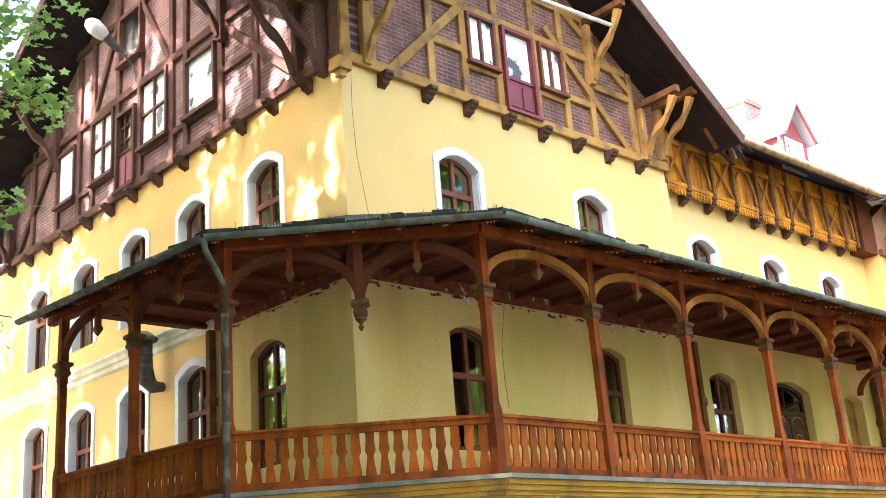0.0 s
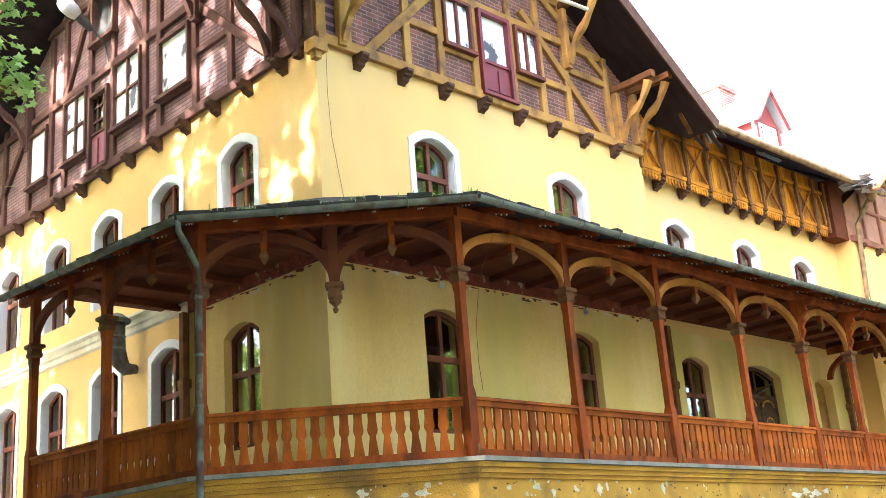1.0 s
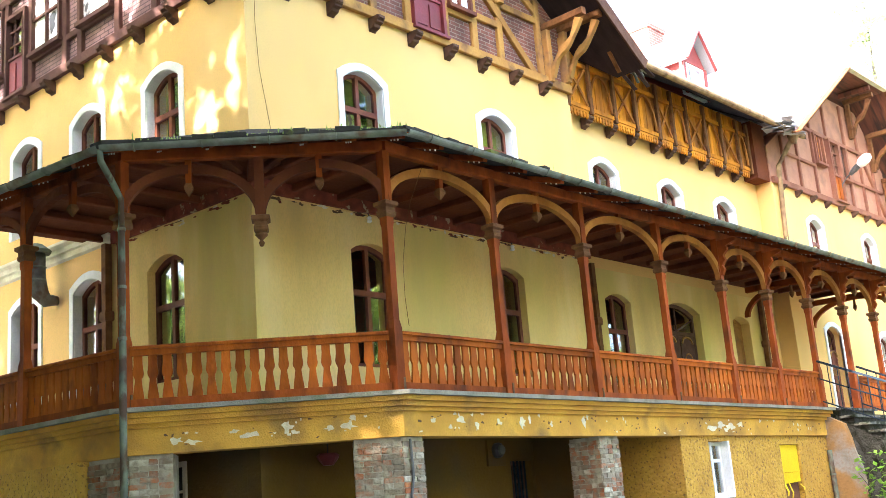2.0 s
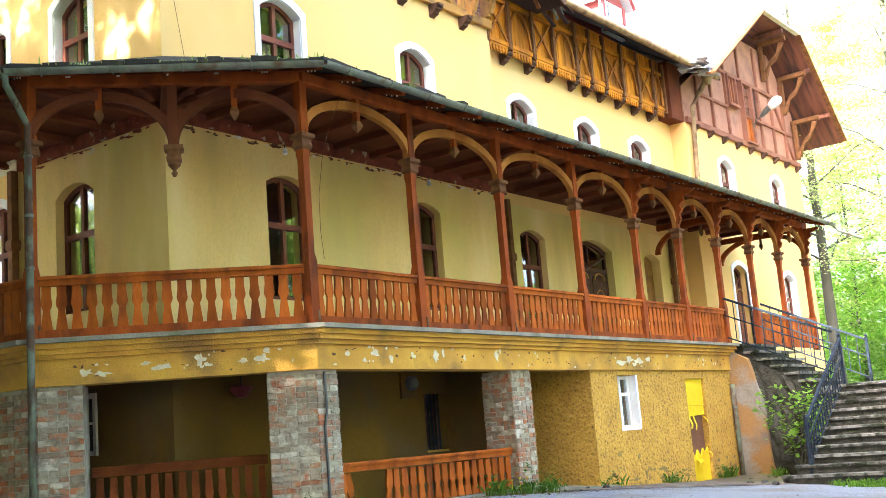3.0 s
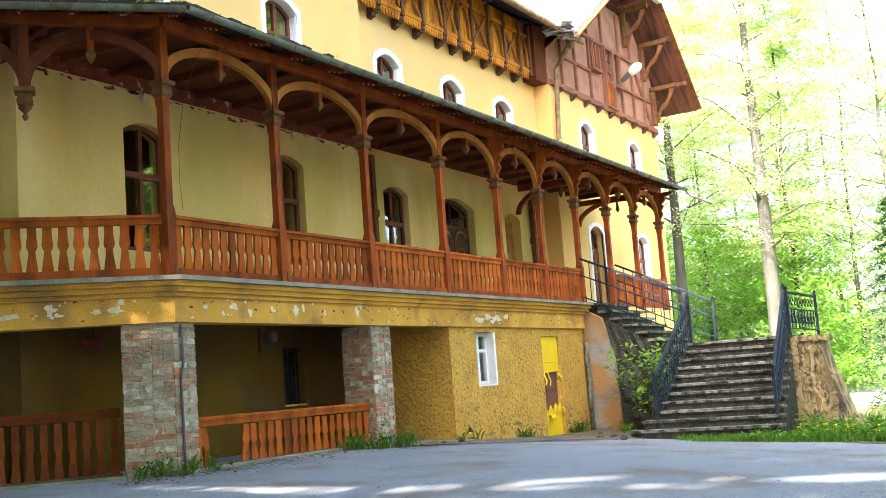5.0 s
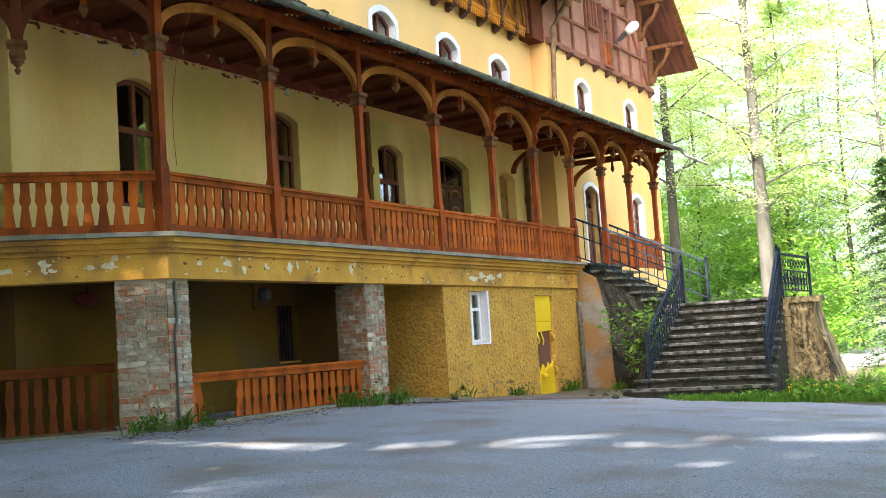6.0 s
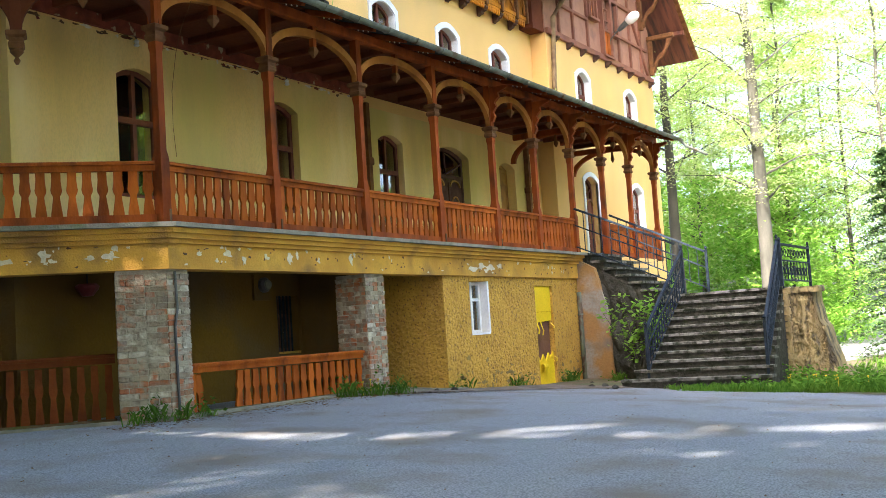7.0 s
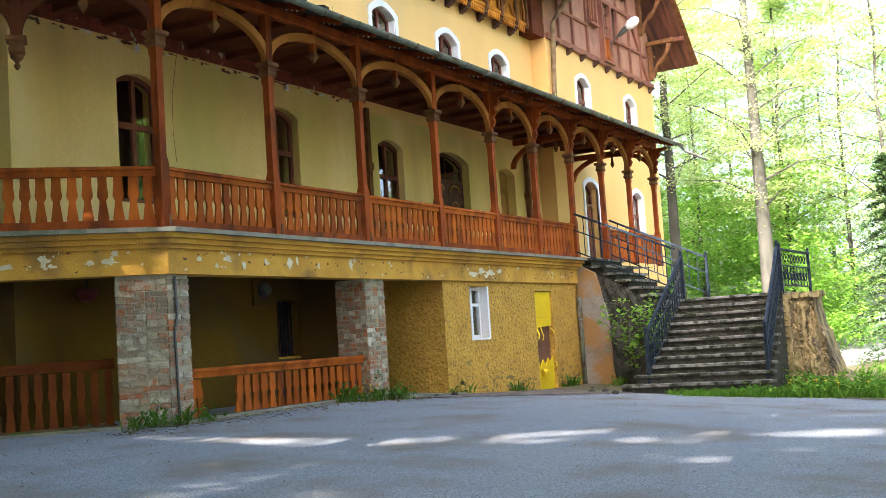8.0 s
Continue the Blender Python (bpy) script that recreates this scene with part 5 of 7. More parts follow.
def rafter(edge, beam, wall):
    """A ceiling joist on the beam with a tail that drops to the eaves."""
    e, b, w = Vector(edge), Vector(beam), Vector(wall)
    r = part("joist", Shape().beam((b.x, b.y, CEIL - 0.06), (w.x, w.y, CEIL - 0.06), 0.11, 0.115), M_SOFFIT, roofv)
    p, q = e.lerp(b, 0.08), b.lerp(w, 0.02)
    part("tail", Shape().beam((p.x, p.y, RZ0 + 0.105), (q.x, q.y, CEIL - 0.035), 0.10, 0.09), M_WOOD, roofv)
    for k in range(3):
        t = 0.18 + 0.14 * k
        m = p.lerp(q, t)
        z = RZ0 + 0.105 + (CEIL - 0.035 - RZ0 - 0.105) * t
        part("peg", Shape().box(m.x - 0.008, m.y - 0.008, z - 0.07, m.x + 0.008, m.y + 0.008, z - 0.046), M_STRING, r, "pale wooden peg")


x = 11.5
while x < 31.3:
    rafter((x, eave[2].y), (x, YF), (x, CY - 0.05))
    x += 0.98
y = 13.4
while y < 17.8:
    rafter((eave[1].x - 0.06 * (y - 12.95), y), (8.26 - 0.08 * (y - 12.95), y), (CX - 0.05, y))
    y += 0.98
corner = Vector((CX - 0.05, CY - 0.05))
for k in range(1, 6):
    p, b = eave[1].lerp(eave[2], k / 6), LINE[1].lerp(LINE[2], k / 6)
    rafter(p, b, b.lerp(corner, 0.95 if k == 3 else 0.5 + 0.3 * (1 - abs(k - 3) / 3)))
for a, b in ((eave[1], LINE[1]), (eave[2], LINE[2])):
    rafter(a, b, b.lerp(corner, 0.96))
# flat red ceiling trim on the wall
S = Shape()
S.box(CX - 0.06, CY - 0.07, 6.07, X_BLOCK + 0.05, CY - 0.003, 6.285)
S.box(CX - 0.07, CY - 0.003, 6.07, CX - 0.003, 17.0, 6.285)
tagged(part("trim_wall_plate", S, M_WALLPLATE), "flaking red-brown wall plate along the veranda ceiling", "wall plate", kind="structure")

random.seed(47)
peel = thing("peeling_plaster", "flaked plaster and cobwebbed dirt below the wall plate", "flaked paint", kind="structure")
for _ in range(60):
    c = random.uniform(0.2, 9.0)
    flake((CX, CY), (1, 0), (0, -1), c, 6.05 - abs(random.gauss(0, 0.035)), random.uniform(0.06, 0.32), random.uniform(0.02, 0.09), random.choice([M_WALLPLATE, M_WALLPLATE, M_CHIP, M_FLAKE]), peel)
for _ in range(22):
    c = random.uniform(0.2, 3.8)
    flake((CX, CY), (0, 1), (-1, 0), c, 6.05 - abs(random.gauss(0, 0.035)), random.uniform(0.06, 0.3), random.uniform(0.02, 0.08), random.choice([M_WALLPLATE, M_WALLPLATE, M_CHIP, M_FLAKE]), peel)

# gutter of the veranda: half round, in lengths with brackets
def gutter_mesh(a, b, r=0.075):
    a, b = Vector(a), Vector(b)
    d = (b - a).normalized()
    s = Vector((d.y, -d.x, 0)).normalized()
    S = Shape()
    n = 8
    ring = [(math.cos(math.pi + math.pi * k / n) * r, math.sin(math.pi + math.pi * k / n) * r) for k in range(n + 1)]
    ring += [(c * 0.9, z * 0.9 + 0.002) for c, z in reversed(ring)]
    S.prism([a + s * c + Vector((0, 0, z)) for c, z in ring], [b + s * c + Vector((0, 0, z)) for c, z in ring])
    return S


gline = mitre(ROOFLINE, 0.80)
GZ = RZ0 + 0.12
gut = thing("veranda_gutter", "weathered grey-green zinc half-round gutter along the veranda roof", "gutter")
for i in range(3):
    part("gutter_length", gutter_mesh((*gline[i], GZ), (*gline[i + 1], GZ)), M_ZINC, gut)
    ln = (gline[i + 1] - gline[i]).length
    for k in range(int(ln / 0.9)):
        p = gline[i].lerp(gline[i + 1], (k + 0.5) * 0.9 / ln)
        S = Shape().tube([(p.x + 0.084 * math.cos(t) * (gline[i + 1] - gline[i]).normalized().y, p.y - 0.084 * math.cos(t) * (gline[i + 1] - gline[i]).normalized().x, GZ + 0.084 * math.sin(t)) for t in [math.pi + math.pi * j / 6 for j in range(7)]], 0.012, 5)
        part("gutter_bracket", S, M_ZINC, gut)
# gutter end pipe at the far corner
part("spout", Shape().tube([(31.4, gline[3].y, GZ - 0.05), (31.5, gline[3].y - 0.1, GZ - 0.2), (32.2, gline[3].y - 0.5, GZ - 0.42)], 0.04), M_ZINC, gut)

# ragged felt that curls over the gutter
random.seed(29)
fe = thing("felt_edge", "torn black roofing felt curling over the gutter", "roofing felt", kind="structure")
for i, t0, t1 in ((0, 0.5, 1.0), (1, 0.0, 1.0), (2, 0.0, 0.16)):
    a, b = mitre(ROOFLINE, 0.70)[i], mitre(ROOFLINE, 0.70)[i + 1]
    n = Vector(((b - a).normalized().y, -(b - a).normalized().x))
    t = t0
    while t < t1:
        ln = (b - a).length
        w = random.uniform(0.12, 0.5) / ln
        p, q = a.lerp(b, t), a.lerp(b, min(t1, t + w * 0.96))
        rise, out = random.uniform(0.03, 0.085), random.uniform(0.0, 0.07)
        z = RZ0 + 0.17
        S = Shape().hexa([(*(p - n * 0.3), z + 0.09), (*(q - n * 0.3), z + 0.09), (*(q + n * out), z + 0.005), (*(p + n * out), z),
                          (*(p - n * 0.3), z + 0.10 + rise * 0.4), (*(q - n * 0.3), z + 0.10 + rise * 0.3), (*(q + n * out), z + rise * random.uniform(0.5, 1.1)), (*(p + n * out), z + rise)])
        part("felt_piece", S, M_ROOFFELT, fe)
        t += w

# moss and weeds in the gutter's edge
random.seed(3)
S = Shape()
for i in (1, 1, 1, 2):
    for k in range(110):
        t = random.random() ** (1.0 if i == 1 else 6.0)
        p = mitre(ROOFLINE, 0.66)[i].lerp(mitre(ROOFLINE, 0.66)[i + 1], t)
        h = random.uniform(0.03, 0.06) * (2.2 if random.random() < 0.08 else 0.8)
        a = random.uniform(0, 6.28)
        q = (p.x + random.uniform(-0.06, 0.06), p.y + random.uniform(-0.06, 0.06), RZ0 + 0.20)
        S.add([q, (q[0] + 0.012 * math.cos(a), q[1] + 0.012 * math.sin(a), q[2] + h * 0.6), (q[0], q[1], q[2] + h), (q[0] - 0.012 * math.cos(a), q[1] - 0.012 * math.sin(a), q[2] + h * 0.6)], [(0, 1, 2, 3)])
tagged(part("gutter_moss", S, M_LEAFY), "moss and small weeds on the edge of the veranda roof", "moss", kind="stuff")

# downpipes
dp = thing("downpipe", "pale weathered downpipe with swan neck in front of the corner post", "downpipe")
g0 = gline[1]
dpx, dpy = LINE[1].x - 0.11, LINE[1].y - 0.14
part("swan_neck", Shape().tube([(g0.x, g0.y, GZ - 0.05), (g0.x + 0.01, g0.y, GZ - 0.20), (g0.x * 0.4 + dpx * 0.6, g0.y * 0.4 + dpy * 0.6, GZ - 0.42), (dpx, dpy, GZ - 0.60), (dpx, dpy, GZ - 1.0)], 0.044), M_PALEPIPE, dp, smooth=True)
part("pipe", Shape().tube([(dpx, dpy, GZ - 0.98), (dpx, dpy, 3.3), (dpx - 0.1, dpy - 0.15, 2.7), (dpx - 0.12, dpy - 0.18, 2.3), (dpx - 0.1, dpy - 0.15, 0.0)], 0.05), M_PALEPIPE, dp, smooth=True)
for z in (5.0, 4.2, 3.5):
    part("clip", Shape().lathe([(0.058, 0), (0.058, 0.04)], (dpx, dpy, z)), M_ZINC, dp)
dp2 = thing("downpipe", "rusty old downpipe beside the wing's corner", "downpipe")
part("pipe", Shape().tube([(30.02, 12.3, 10.75), (30.02, 12.62, 10.35), (29.95, YG - 0.12, 10.0), (29.72, YG - 0.12, 8.0), (29.69, YG - 0.12, 6.95)], 0.075), M_TANPIPE, dp2, smooth=True)
part("hopper", Shape().lathe([(0.08, -0.2), (0.16, 0.0), (0.16, 0.15)], (30.02, 12.3, 10.75)), M_TANPIPE, dp2)

# ---- ground floor under the veranda ----
def course_wall(name, corners, z0, z1, label):
    """A brick pier over a plan outline: mortar core and single bricks proud of it, course by course."""
    ob = thing(name, label, "brick pier")
    core = mitre_closed(corners, -0.012)
    part("core", Shape().prism([(x, y, z0) for x, y in core], [(x, y, z1) for x, y in core]), M_PIERCORE, ob)
    return ob


def mitre_closed(pts, off):
    """Shifts a closed anticlockwise outline outwards by off."""
    pts = [Vector(p) for p in pts]
    n = len(pts)
    out = []
    for i in range(n):
        d0, d1 = (pts[i] - pts[i - 1]).normalized(), (pts[(i + 1) % n] - pts[i]).normalized()
        n0, n1 = Vector((d0.y, -d0.x)), Vector((d1.y, -d1.x))
        m = (n0 + n1).normalized()
        out.append(pts[i] + m * (off / max(0.3, m.dot(n0))))
    return out


ch_pt = lambda s, off=0.0: LINE[2] - cdir * s
PIER1 = [ch_pt(0.66), LINE[2] + Vector((0.0, 0)), Vector((11.38, YF)), Vector((11.38, YF + 0.6)), ch_pt(0.66) + Vector((-cdir.y, cdir.x)) * 0.6]
PIER2 = [Vector((15.66, YF)), Vector((16.25, YF)), Vector((16.25, YF + 0.62)), Vector((15.66, YF + 0.62))]
PIER3 = [LINE[1] + Vector((-0.1, 0.75)), LINE[1] + Vector((0.02, -0.05)), LINE[1] + cdir * 0.62, LINE[1] + cdir * 0.62 + Vector((-cdir.y, cdir.x)) * 0.6, LINE[1] + Vector((0.6, 0.75))]
pier_jobs = []
for corners in (PIER1, PIER2, PIER3):
    ob = course_wall("brick_pier", corners, -0.3, 1.98, "old limewashed brick pier with worn joints under the veranda")
    pier_jobs.append((ob, corners))

# yellow wall with window and yellow door
FG = front(YF - 0.03)
setting_wall("wall_cellar_front", [(FG, 18.25, 24.72, -0.9, 1.979, 0.4, [(19.66, 0.76, 0.85, 1.88, 0.0), (22.75, 0.92, -0.42, 1.80, 0.0)])], M_CELLAR, "rough ochre rendered cellar wall, stained at the foot")
S = Shape()
S.box(18.25, YF + 0.372, -0.6, 18.55, 12.95, 2.19)
S.box(16.42, 12.95, -0.6, 18.55, 13.15, 2.19)
tagged(part("wall_recess", S, M_CELLAR), "rough ochre rendered walls of the open recess", "wall", kind="structure")
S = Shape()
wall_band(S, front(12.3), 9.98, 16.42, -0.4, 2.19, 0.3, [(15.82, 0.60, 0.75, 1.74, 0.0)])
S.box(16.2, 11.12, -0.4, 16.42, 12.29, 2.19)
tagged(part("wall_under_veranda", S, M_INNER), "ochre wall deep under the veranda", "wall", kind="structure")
tagged(part("wall_passage", Shape().box(9.98, 12.605, -0.4, 10.28, 17.9, 2.19), M_INNER), "ochre side wall of the passage, painted dark for shade", "wall", kind="structure")
pw = thing("window_80", "small dark window with pale frame in the passage wall", "window", kind="structure")
for ya, yb, za, zb_ in ((14.01, 14.08, 1.08, 1.99), (14.47, 14.54, 1.08, 1.99), (14.08, 14.47, 1.91, 1.99), (14.08, 14.47, 1.08, 1.15), (14.08, 14.47, 1.53, 1.57)):
    part("window_frame", Shape().box(9.94, ya, za, 9.979, yb, zb_), M_STRING, pw)
part("pane", Shape().box(9.968, 14.08, 1.15, 9.979, 14.47, 1.91), M_DARK, pw, "near-black pane in place of an unlit room")
tagged(part("recess_floor", Shape().prism([(16.0, YF - 0.25, -0.10), (18.5, YF - 0.3, -0.24), (18.4, 12.95, -0.1), (16.42, 12.95, -0.1)], [(16.0, YF - 0.25, -0.02), (18.5, YF - 0.3, -0.16), (18.4, 12.95, -0.02), (16.42, 12.95, -0.02)]), M_STONE), "broken stone threshold of the recess", "threshold", kind="structure")


def cellar_window(F, u0, u1, z0, z1, label, white=True):
    count["window"] += 1
    ob = thing(f"window_{count['window']}", label, "window", kind="structure")
    m = M_WHITE if white else M_DARKTIMBER

    def bx(name, a, na, z, b, nb, zz, mat):
        p, q = F(a, na, z), F(b, nb, zz)
        return part(name, Shape().box(*[min(s, t) for s, t in zip(p, q)], *[max(s, t) for s, t in zip(p, q)]), mat, ob)
    um = (u0 + u1) / 2
    for a, b in ((u0, u0 + 0.07), (u1 - 0.07, u1), (um - 0.035, um + 0.035)):
        bx("window_frame", a, -0.24, z0, b, -0.17, z1, m)
    for z in (z0, z1 - 0.07, z0 + (z1 - z0) * 0.62):
        bx("transom", u0 + 0.07, -0.235, z, um - 0.035, -0.175, z + 0.06, m)
        bx("transom", um + 0.035, -0.235, z, u1 - 0.07, -0.175, z + 0.06, m)
    for a, b in ((u0 + 0.06, um - 0.03), (um + 0.03, u1 - 0.06)):
        g = bx("pane", a, -0.21, z0 + 0.05, b, -0.205, z1 - 0.05, M_GLASS)
        g.visible_shadow = False
    bx("window_sill", u0 - 0.01, -0.2, z0 - 0.04, u1 + 0.02, 0.015, z0 - 0.001, M_WHITE if white else M_CELLAR)
    if white:
        bx("reveal", u1 - 0.006, -0.169, z0, u1 + 0.06, 0.004, z1 + 0.004, M_WHITE)
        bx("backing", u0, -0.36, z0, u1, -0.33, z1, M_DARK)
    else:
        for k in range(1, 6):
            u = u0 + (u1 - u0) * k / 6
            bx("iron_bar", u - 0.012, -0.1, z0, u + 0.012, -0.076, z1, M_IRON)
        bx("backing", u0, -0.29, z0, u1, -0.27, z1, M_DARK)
    return ob


cellar_window(FG, 19.28, 20.04, 0.85, 1.88, "narrow white cellar window in a deep white reveal")
cellar_window(front(12.3), 15.52, 16.12, 0.75, 1.74, "dark barred window under the veranda", white=False)
# the old door patched with yellow boards
count["door"] += 1
od = thing(f"door_{count['door']}", "old brown door with torn bright yellow boards", "door", kind="structure")
part("door_leaf", Shape().box(22.29, YF + 0.10, -0.42, 23.21, YF + 0.16, 1.2), M_BDOOR, od)
for z0, z1 in ((0.62, 1.12), (0.1, 0.55), (-0.38, 0.05)):
    part("door_panel", Shape().box(22.42, YF + 0.075, z0, 23.08, YF + 0.098, z1), M_BDOOR, od)
part("upper_board", Shape().box(22.30, YF + 0.02, 1.22, 23.20, YF + 0.05, 1.79), M_YDOOR, od, "bright yellow board")
part("torn_board", Shape().prism([(22.30, YF + 0.03, 0.98), (23.2, YF + 0.03, 1.02), (23.2, YF + 0.03, 1.215), (22.3, YF + 0.03, 1.215)], [(22.30, YF + 0.055, 0.98), (23.2, YF + 0.055, 1.02), (23.2, YF + 0.055, 1.215), (22.3, YF + 0.055, 1.215)]), M_YDOOR, od, "bright yellow board")
tor = [(22.30, -0.42), (23.2, -0.42), (23.2, 0.32), (23.02, 0.2), (22.93, 0.30), (22.8, 0.12), (22.66, 0.27), (22.5, 0.1), (22.36, 0.33), (22.3, 0.3)]
part("lower_board", Shape().prism([(x, YF + 0.03, z) for x, z in tor], [(x, YF + 0.06, z) for x, z in tor]), M_YDOOR, od, "torn bright yellow board")
random.seed(71)
for k in range(8):
    x, top_ = random.uniform(22.34, 23.1), k < 3
    z = random.uniform(0.95, 1.02) if top_ else random.uniform(0.0, 0.3)
    w, ln_ = random.uniform(0.05, 0.13), random.uniform(0.12, 0.3)
    curl = [(0, 0), (-0.03, -0.3), (-0.075, -0.65), (-0.06, -1.0)] if top_ else [(0, 0), (-0.05, 0.1), (-0.11, -0.25), (-0.09, -0.7)]
    lean_ = random.uniform(-0.08, 0.08)
    S = Shape()
    for (y0_, t0_), (y1_, t1_) in zip(curl, curl[1:]):
        S.hexa([(x + lean_ * t0_, YF + 0.02 + y0_, z + t0_ * ln_), (x + w + lean_ * t0_, YF + 0.02 + y0_, z + t0_ * ln_), (x + w * 0.9 + lean_ * t1_, YF + 0.02 + y1_, z + t1_ * ln_), (x + lean_ * t1_, YF + 0.02 + y1_, z + t1_ * ln_),
                (x + lean_ * t0_, YF + 0.026 + y0_, z + t0_ * ln_), (x + w + lean_ * t0_, YF + 0.026 + y0_, z + t0_ * ln_), (x + w * 0.9 + lean_ * t1_, YF + 0.026 + y1_, z + t1_ * ln_), (x + lean_ * t1_, YF + 0.026 + y1_, z + t1_ * ln_)])
    part("torn_strip", S, M_YDOOR, od, "curled bright yellow shred")
part("jamb", Shape().box(22.21, YF - 0.02, -0.42, 22.288, YF + 0.18, 1.8), M_CELLAR, od)
part("jamb", Shape().box(23.212, YF - 0.02, -0.42, 23.29, YF + 0.18, 1.8), M_CELLAR, od)
wp = thing("downpipe", "pale grey drain pipe on the cellar wall's corner", "downpipe")
part("pipe", Shape().tube([(24.62, YF - 0.1, 1.65), (24.62, YF - 0.1, -0.5)], 0.06), M_PALEPIPE, wp, smooth=True)
part("clip", Shape().lathe([(0.07, 0), (0.07, 0.04)], (24.62, YF - 0.1, 1.1)), M_ZINC, wp)

# low balustrades between the piers
LOWB = baluster_mesh(0.52, 0.15)
LOWD = baluster_mesh(0.72, 0.112, M_SHADERAIL)
balustrade(Vector((11.40, YF + 0.15)), Vector((15.64, YF + 0.15)), -0.10, 22, "faded red wooden balustrade with missing balusters between brick piers", h=0.80, mesh=LOWB, wood=M_RAIL, skip=(2, 3, 4), tilt={0: 0.03, 1: -0.16, 5: 0.08}, group="low balustrades")
balustrade(LINE[1] + cdir * 0.66 + Vector((-cdir.y, cdir.x)) * 0.42, ch_pt(0.69) + Vector((-cdir.y, cdir.x)) * 0.42, -0.09, 13, "wooden balustrade under the veranda, shade put into its dark wood", h=1.0, mesh=LOWD, wood=M_SHADERAIL, group="low balustrades")
# added wall that keeps sunlight from entering below the slab
tagged(part("wall_under_garden_side", Shape().box(XS + 0.1, 13.72, -0.4, XS + 0.4, 18.0, 1.979), M_CELLAR), "ochre wall added below the garden-side veranda to block the sun", "wall", kind="structure")
# made-up bowl shape in place of a reddish hole below the beam
hb = thing("red_hole_shape", "dark red shape standing in for a reddish hole under the veranda", "basket", at=(11.1, 12.15, 1.86))
part("pot", Shape().lathe([(0.08, -0.12), (0.16, -0.02), (0.17, 0.02), (0.14, 0.05)]), M_DOORRED, hb)
part("cord", Shape().tube([(0, 0, 0.05), (0, 0, 0.4)], 0.01, 5), M_DARK, hb)

# ---- doors behind the veranda ----
def veranda_door(F, uc, w, z0, zt, rise, label, mat, double=True, glass=True, deep=0.2):
    count["door"] += 1
    ob = thing(f"door_{count['door']}", label, "door", kind="structure")
    out = arch(uc, w, z0, zt, rise)
    S = Shape()
    ring_between(S, F, out, arch(uc, w - 0.18, z0, zt - 0.09, rise), -deep - 0.08, -deep)
    part("door_frame", S, mat, ob)

    def bx(name, a, na, z, b, nb, zz, m):
        p, q = F(a, na, z), F(b, nb, zz)
        return part(name, Shape().box(*[min(s, t) for s, t in zip(p, q)], *[max(s, t) for s, t in zip(p, q)]), m, ob)
    zh = zt - rise - 0.55 if glass else zt - rise - 0.09
    leaves = ((uc - w / 2 + 0.09, uc - 0.005), (uc + 0.005, uc + w / 2 - 0.09)) if double else ((uc - w / 2 + 0.09, uc + w / 2 - 0.09),)
    for a, b in leaves:
        bx("door_leaf", a, -deep - 0.06, z0, b, -deep - 0.012, zh, mat)
        for p, q in ((0.2, 0.75), (0.9, 1.5), (1.6, 2.1)):
            if z0 + q < zh:
                bx("door_panel", a + 0.1, -deep - 0.011, z0 + p, b - 0.1, -deep + 0.012, z0 + q, mat)
        if double:
            m = (a + b) / 2
            S = Shape()
            for k in range(7):
                t0, t1 = math.pi * k / 7, math.pi * (k + 1) / 7
                S.beam(F(m + 0.25 * math.cos(t0), -deep + 0.02, z0 + 2.0 + 0.16 * math.sin(t0)), F(m + 0.25 * math.cos(t1), -deep + 0.02, z0 + 2.0 + 0.16 * math.sin(t1)), 0.04, 0.05, up=(0, 1, 0.01))
            part("carved_scroll", S, M_TIMBER, ob, "worn ochre carved scroll")
            S = Shape()
            for sg in (-1, 1):
                S.tube([F(m + sg * (0.04 + 0.013 * k * math.cos(k * 0.62)), -deep + 0.02, z0 + 1.55 + 0.016 * k * math.sin(k * 0.62)) for k in range(15)], 0.016, 5)
                S.tube([F(m + sg * (0.05 + 0.09 * math.sin(k * 0.5)), -deep + 0.02, z0 + 0.95 + 0.045 * k) for k in range(10)], 0.014, 5)
            part("carved_tendril", S, M_TIMBER, ob, "worn ochre carved tendrils")
    bx("transom", uc - w / 2 + 0.09, -deep - 0.06, zh, uc + w / 2 - 0.09, -deep + 0.02, zh + 0.09, mat)
    if glass:
        poly = [(uc - w / 2 + 0.08, zh + 0.08), (uc + w / 2 - 0.08, zh + 0.08)] + [(uc + s * (w / 2 - 0.08), zt - 0.08 - rise * s * s) for s in (1, 0.6, 0.2, -0.2, -0.6, -1)]
        g = part("fanlight", Shape().prism([F(u, -deep - 0.04, z) for u, z in poly], [F(u, -deep - 0.035, z) for u, z in poly]), M_GLASS, ob)
        g.visible_shadow = False
        S = Shape()
        for s in (-0.5, 0, 0.5):
            S.beam(F(uc, -deep - 0.02, zh + 0.1), F(uc + s * w, -deep - 0.02, zt - 0.1 - rise * 4 * s * s), 0.03, 0.035, up=(0, 1, 0.01))
        part("fan_bars", S, mat, ob)
    return ob


veranda_door(FM, 24.3, 1.8, SLAB, LOW_ZT, 0.22, "dark green-brown carved double door with arched fanlight", M_CORBEL)
veranda_door(FM, 27.42, 0.95, SLAB, LOW_ZT - 0.1, 0.14, "plain ochre boarded door with arched head", M_TIMBER, double=False, glass=False, deep=0.25)
veranda_door(FW, 32.25, 1.05, SLAB, LOW_ZT - 0.1, 0.2, "brown glazed double door in a white surround", M_WINWOOD)
S = Shape()
ring_between(S, FW, arch(32.25, 1.31, SLAB, LOW_ZT + 0.04, 0.23), arch(32.25, 1.05, SLAB, LOW_ZT - 0.1, 0.2), -0.05, 0.03)
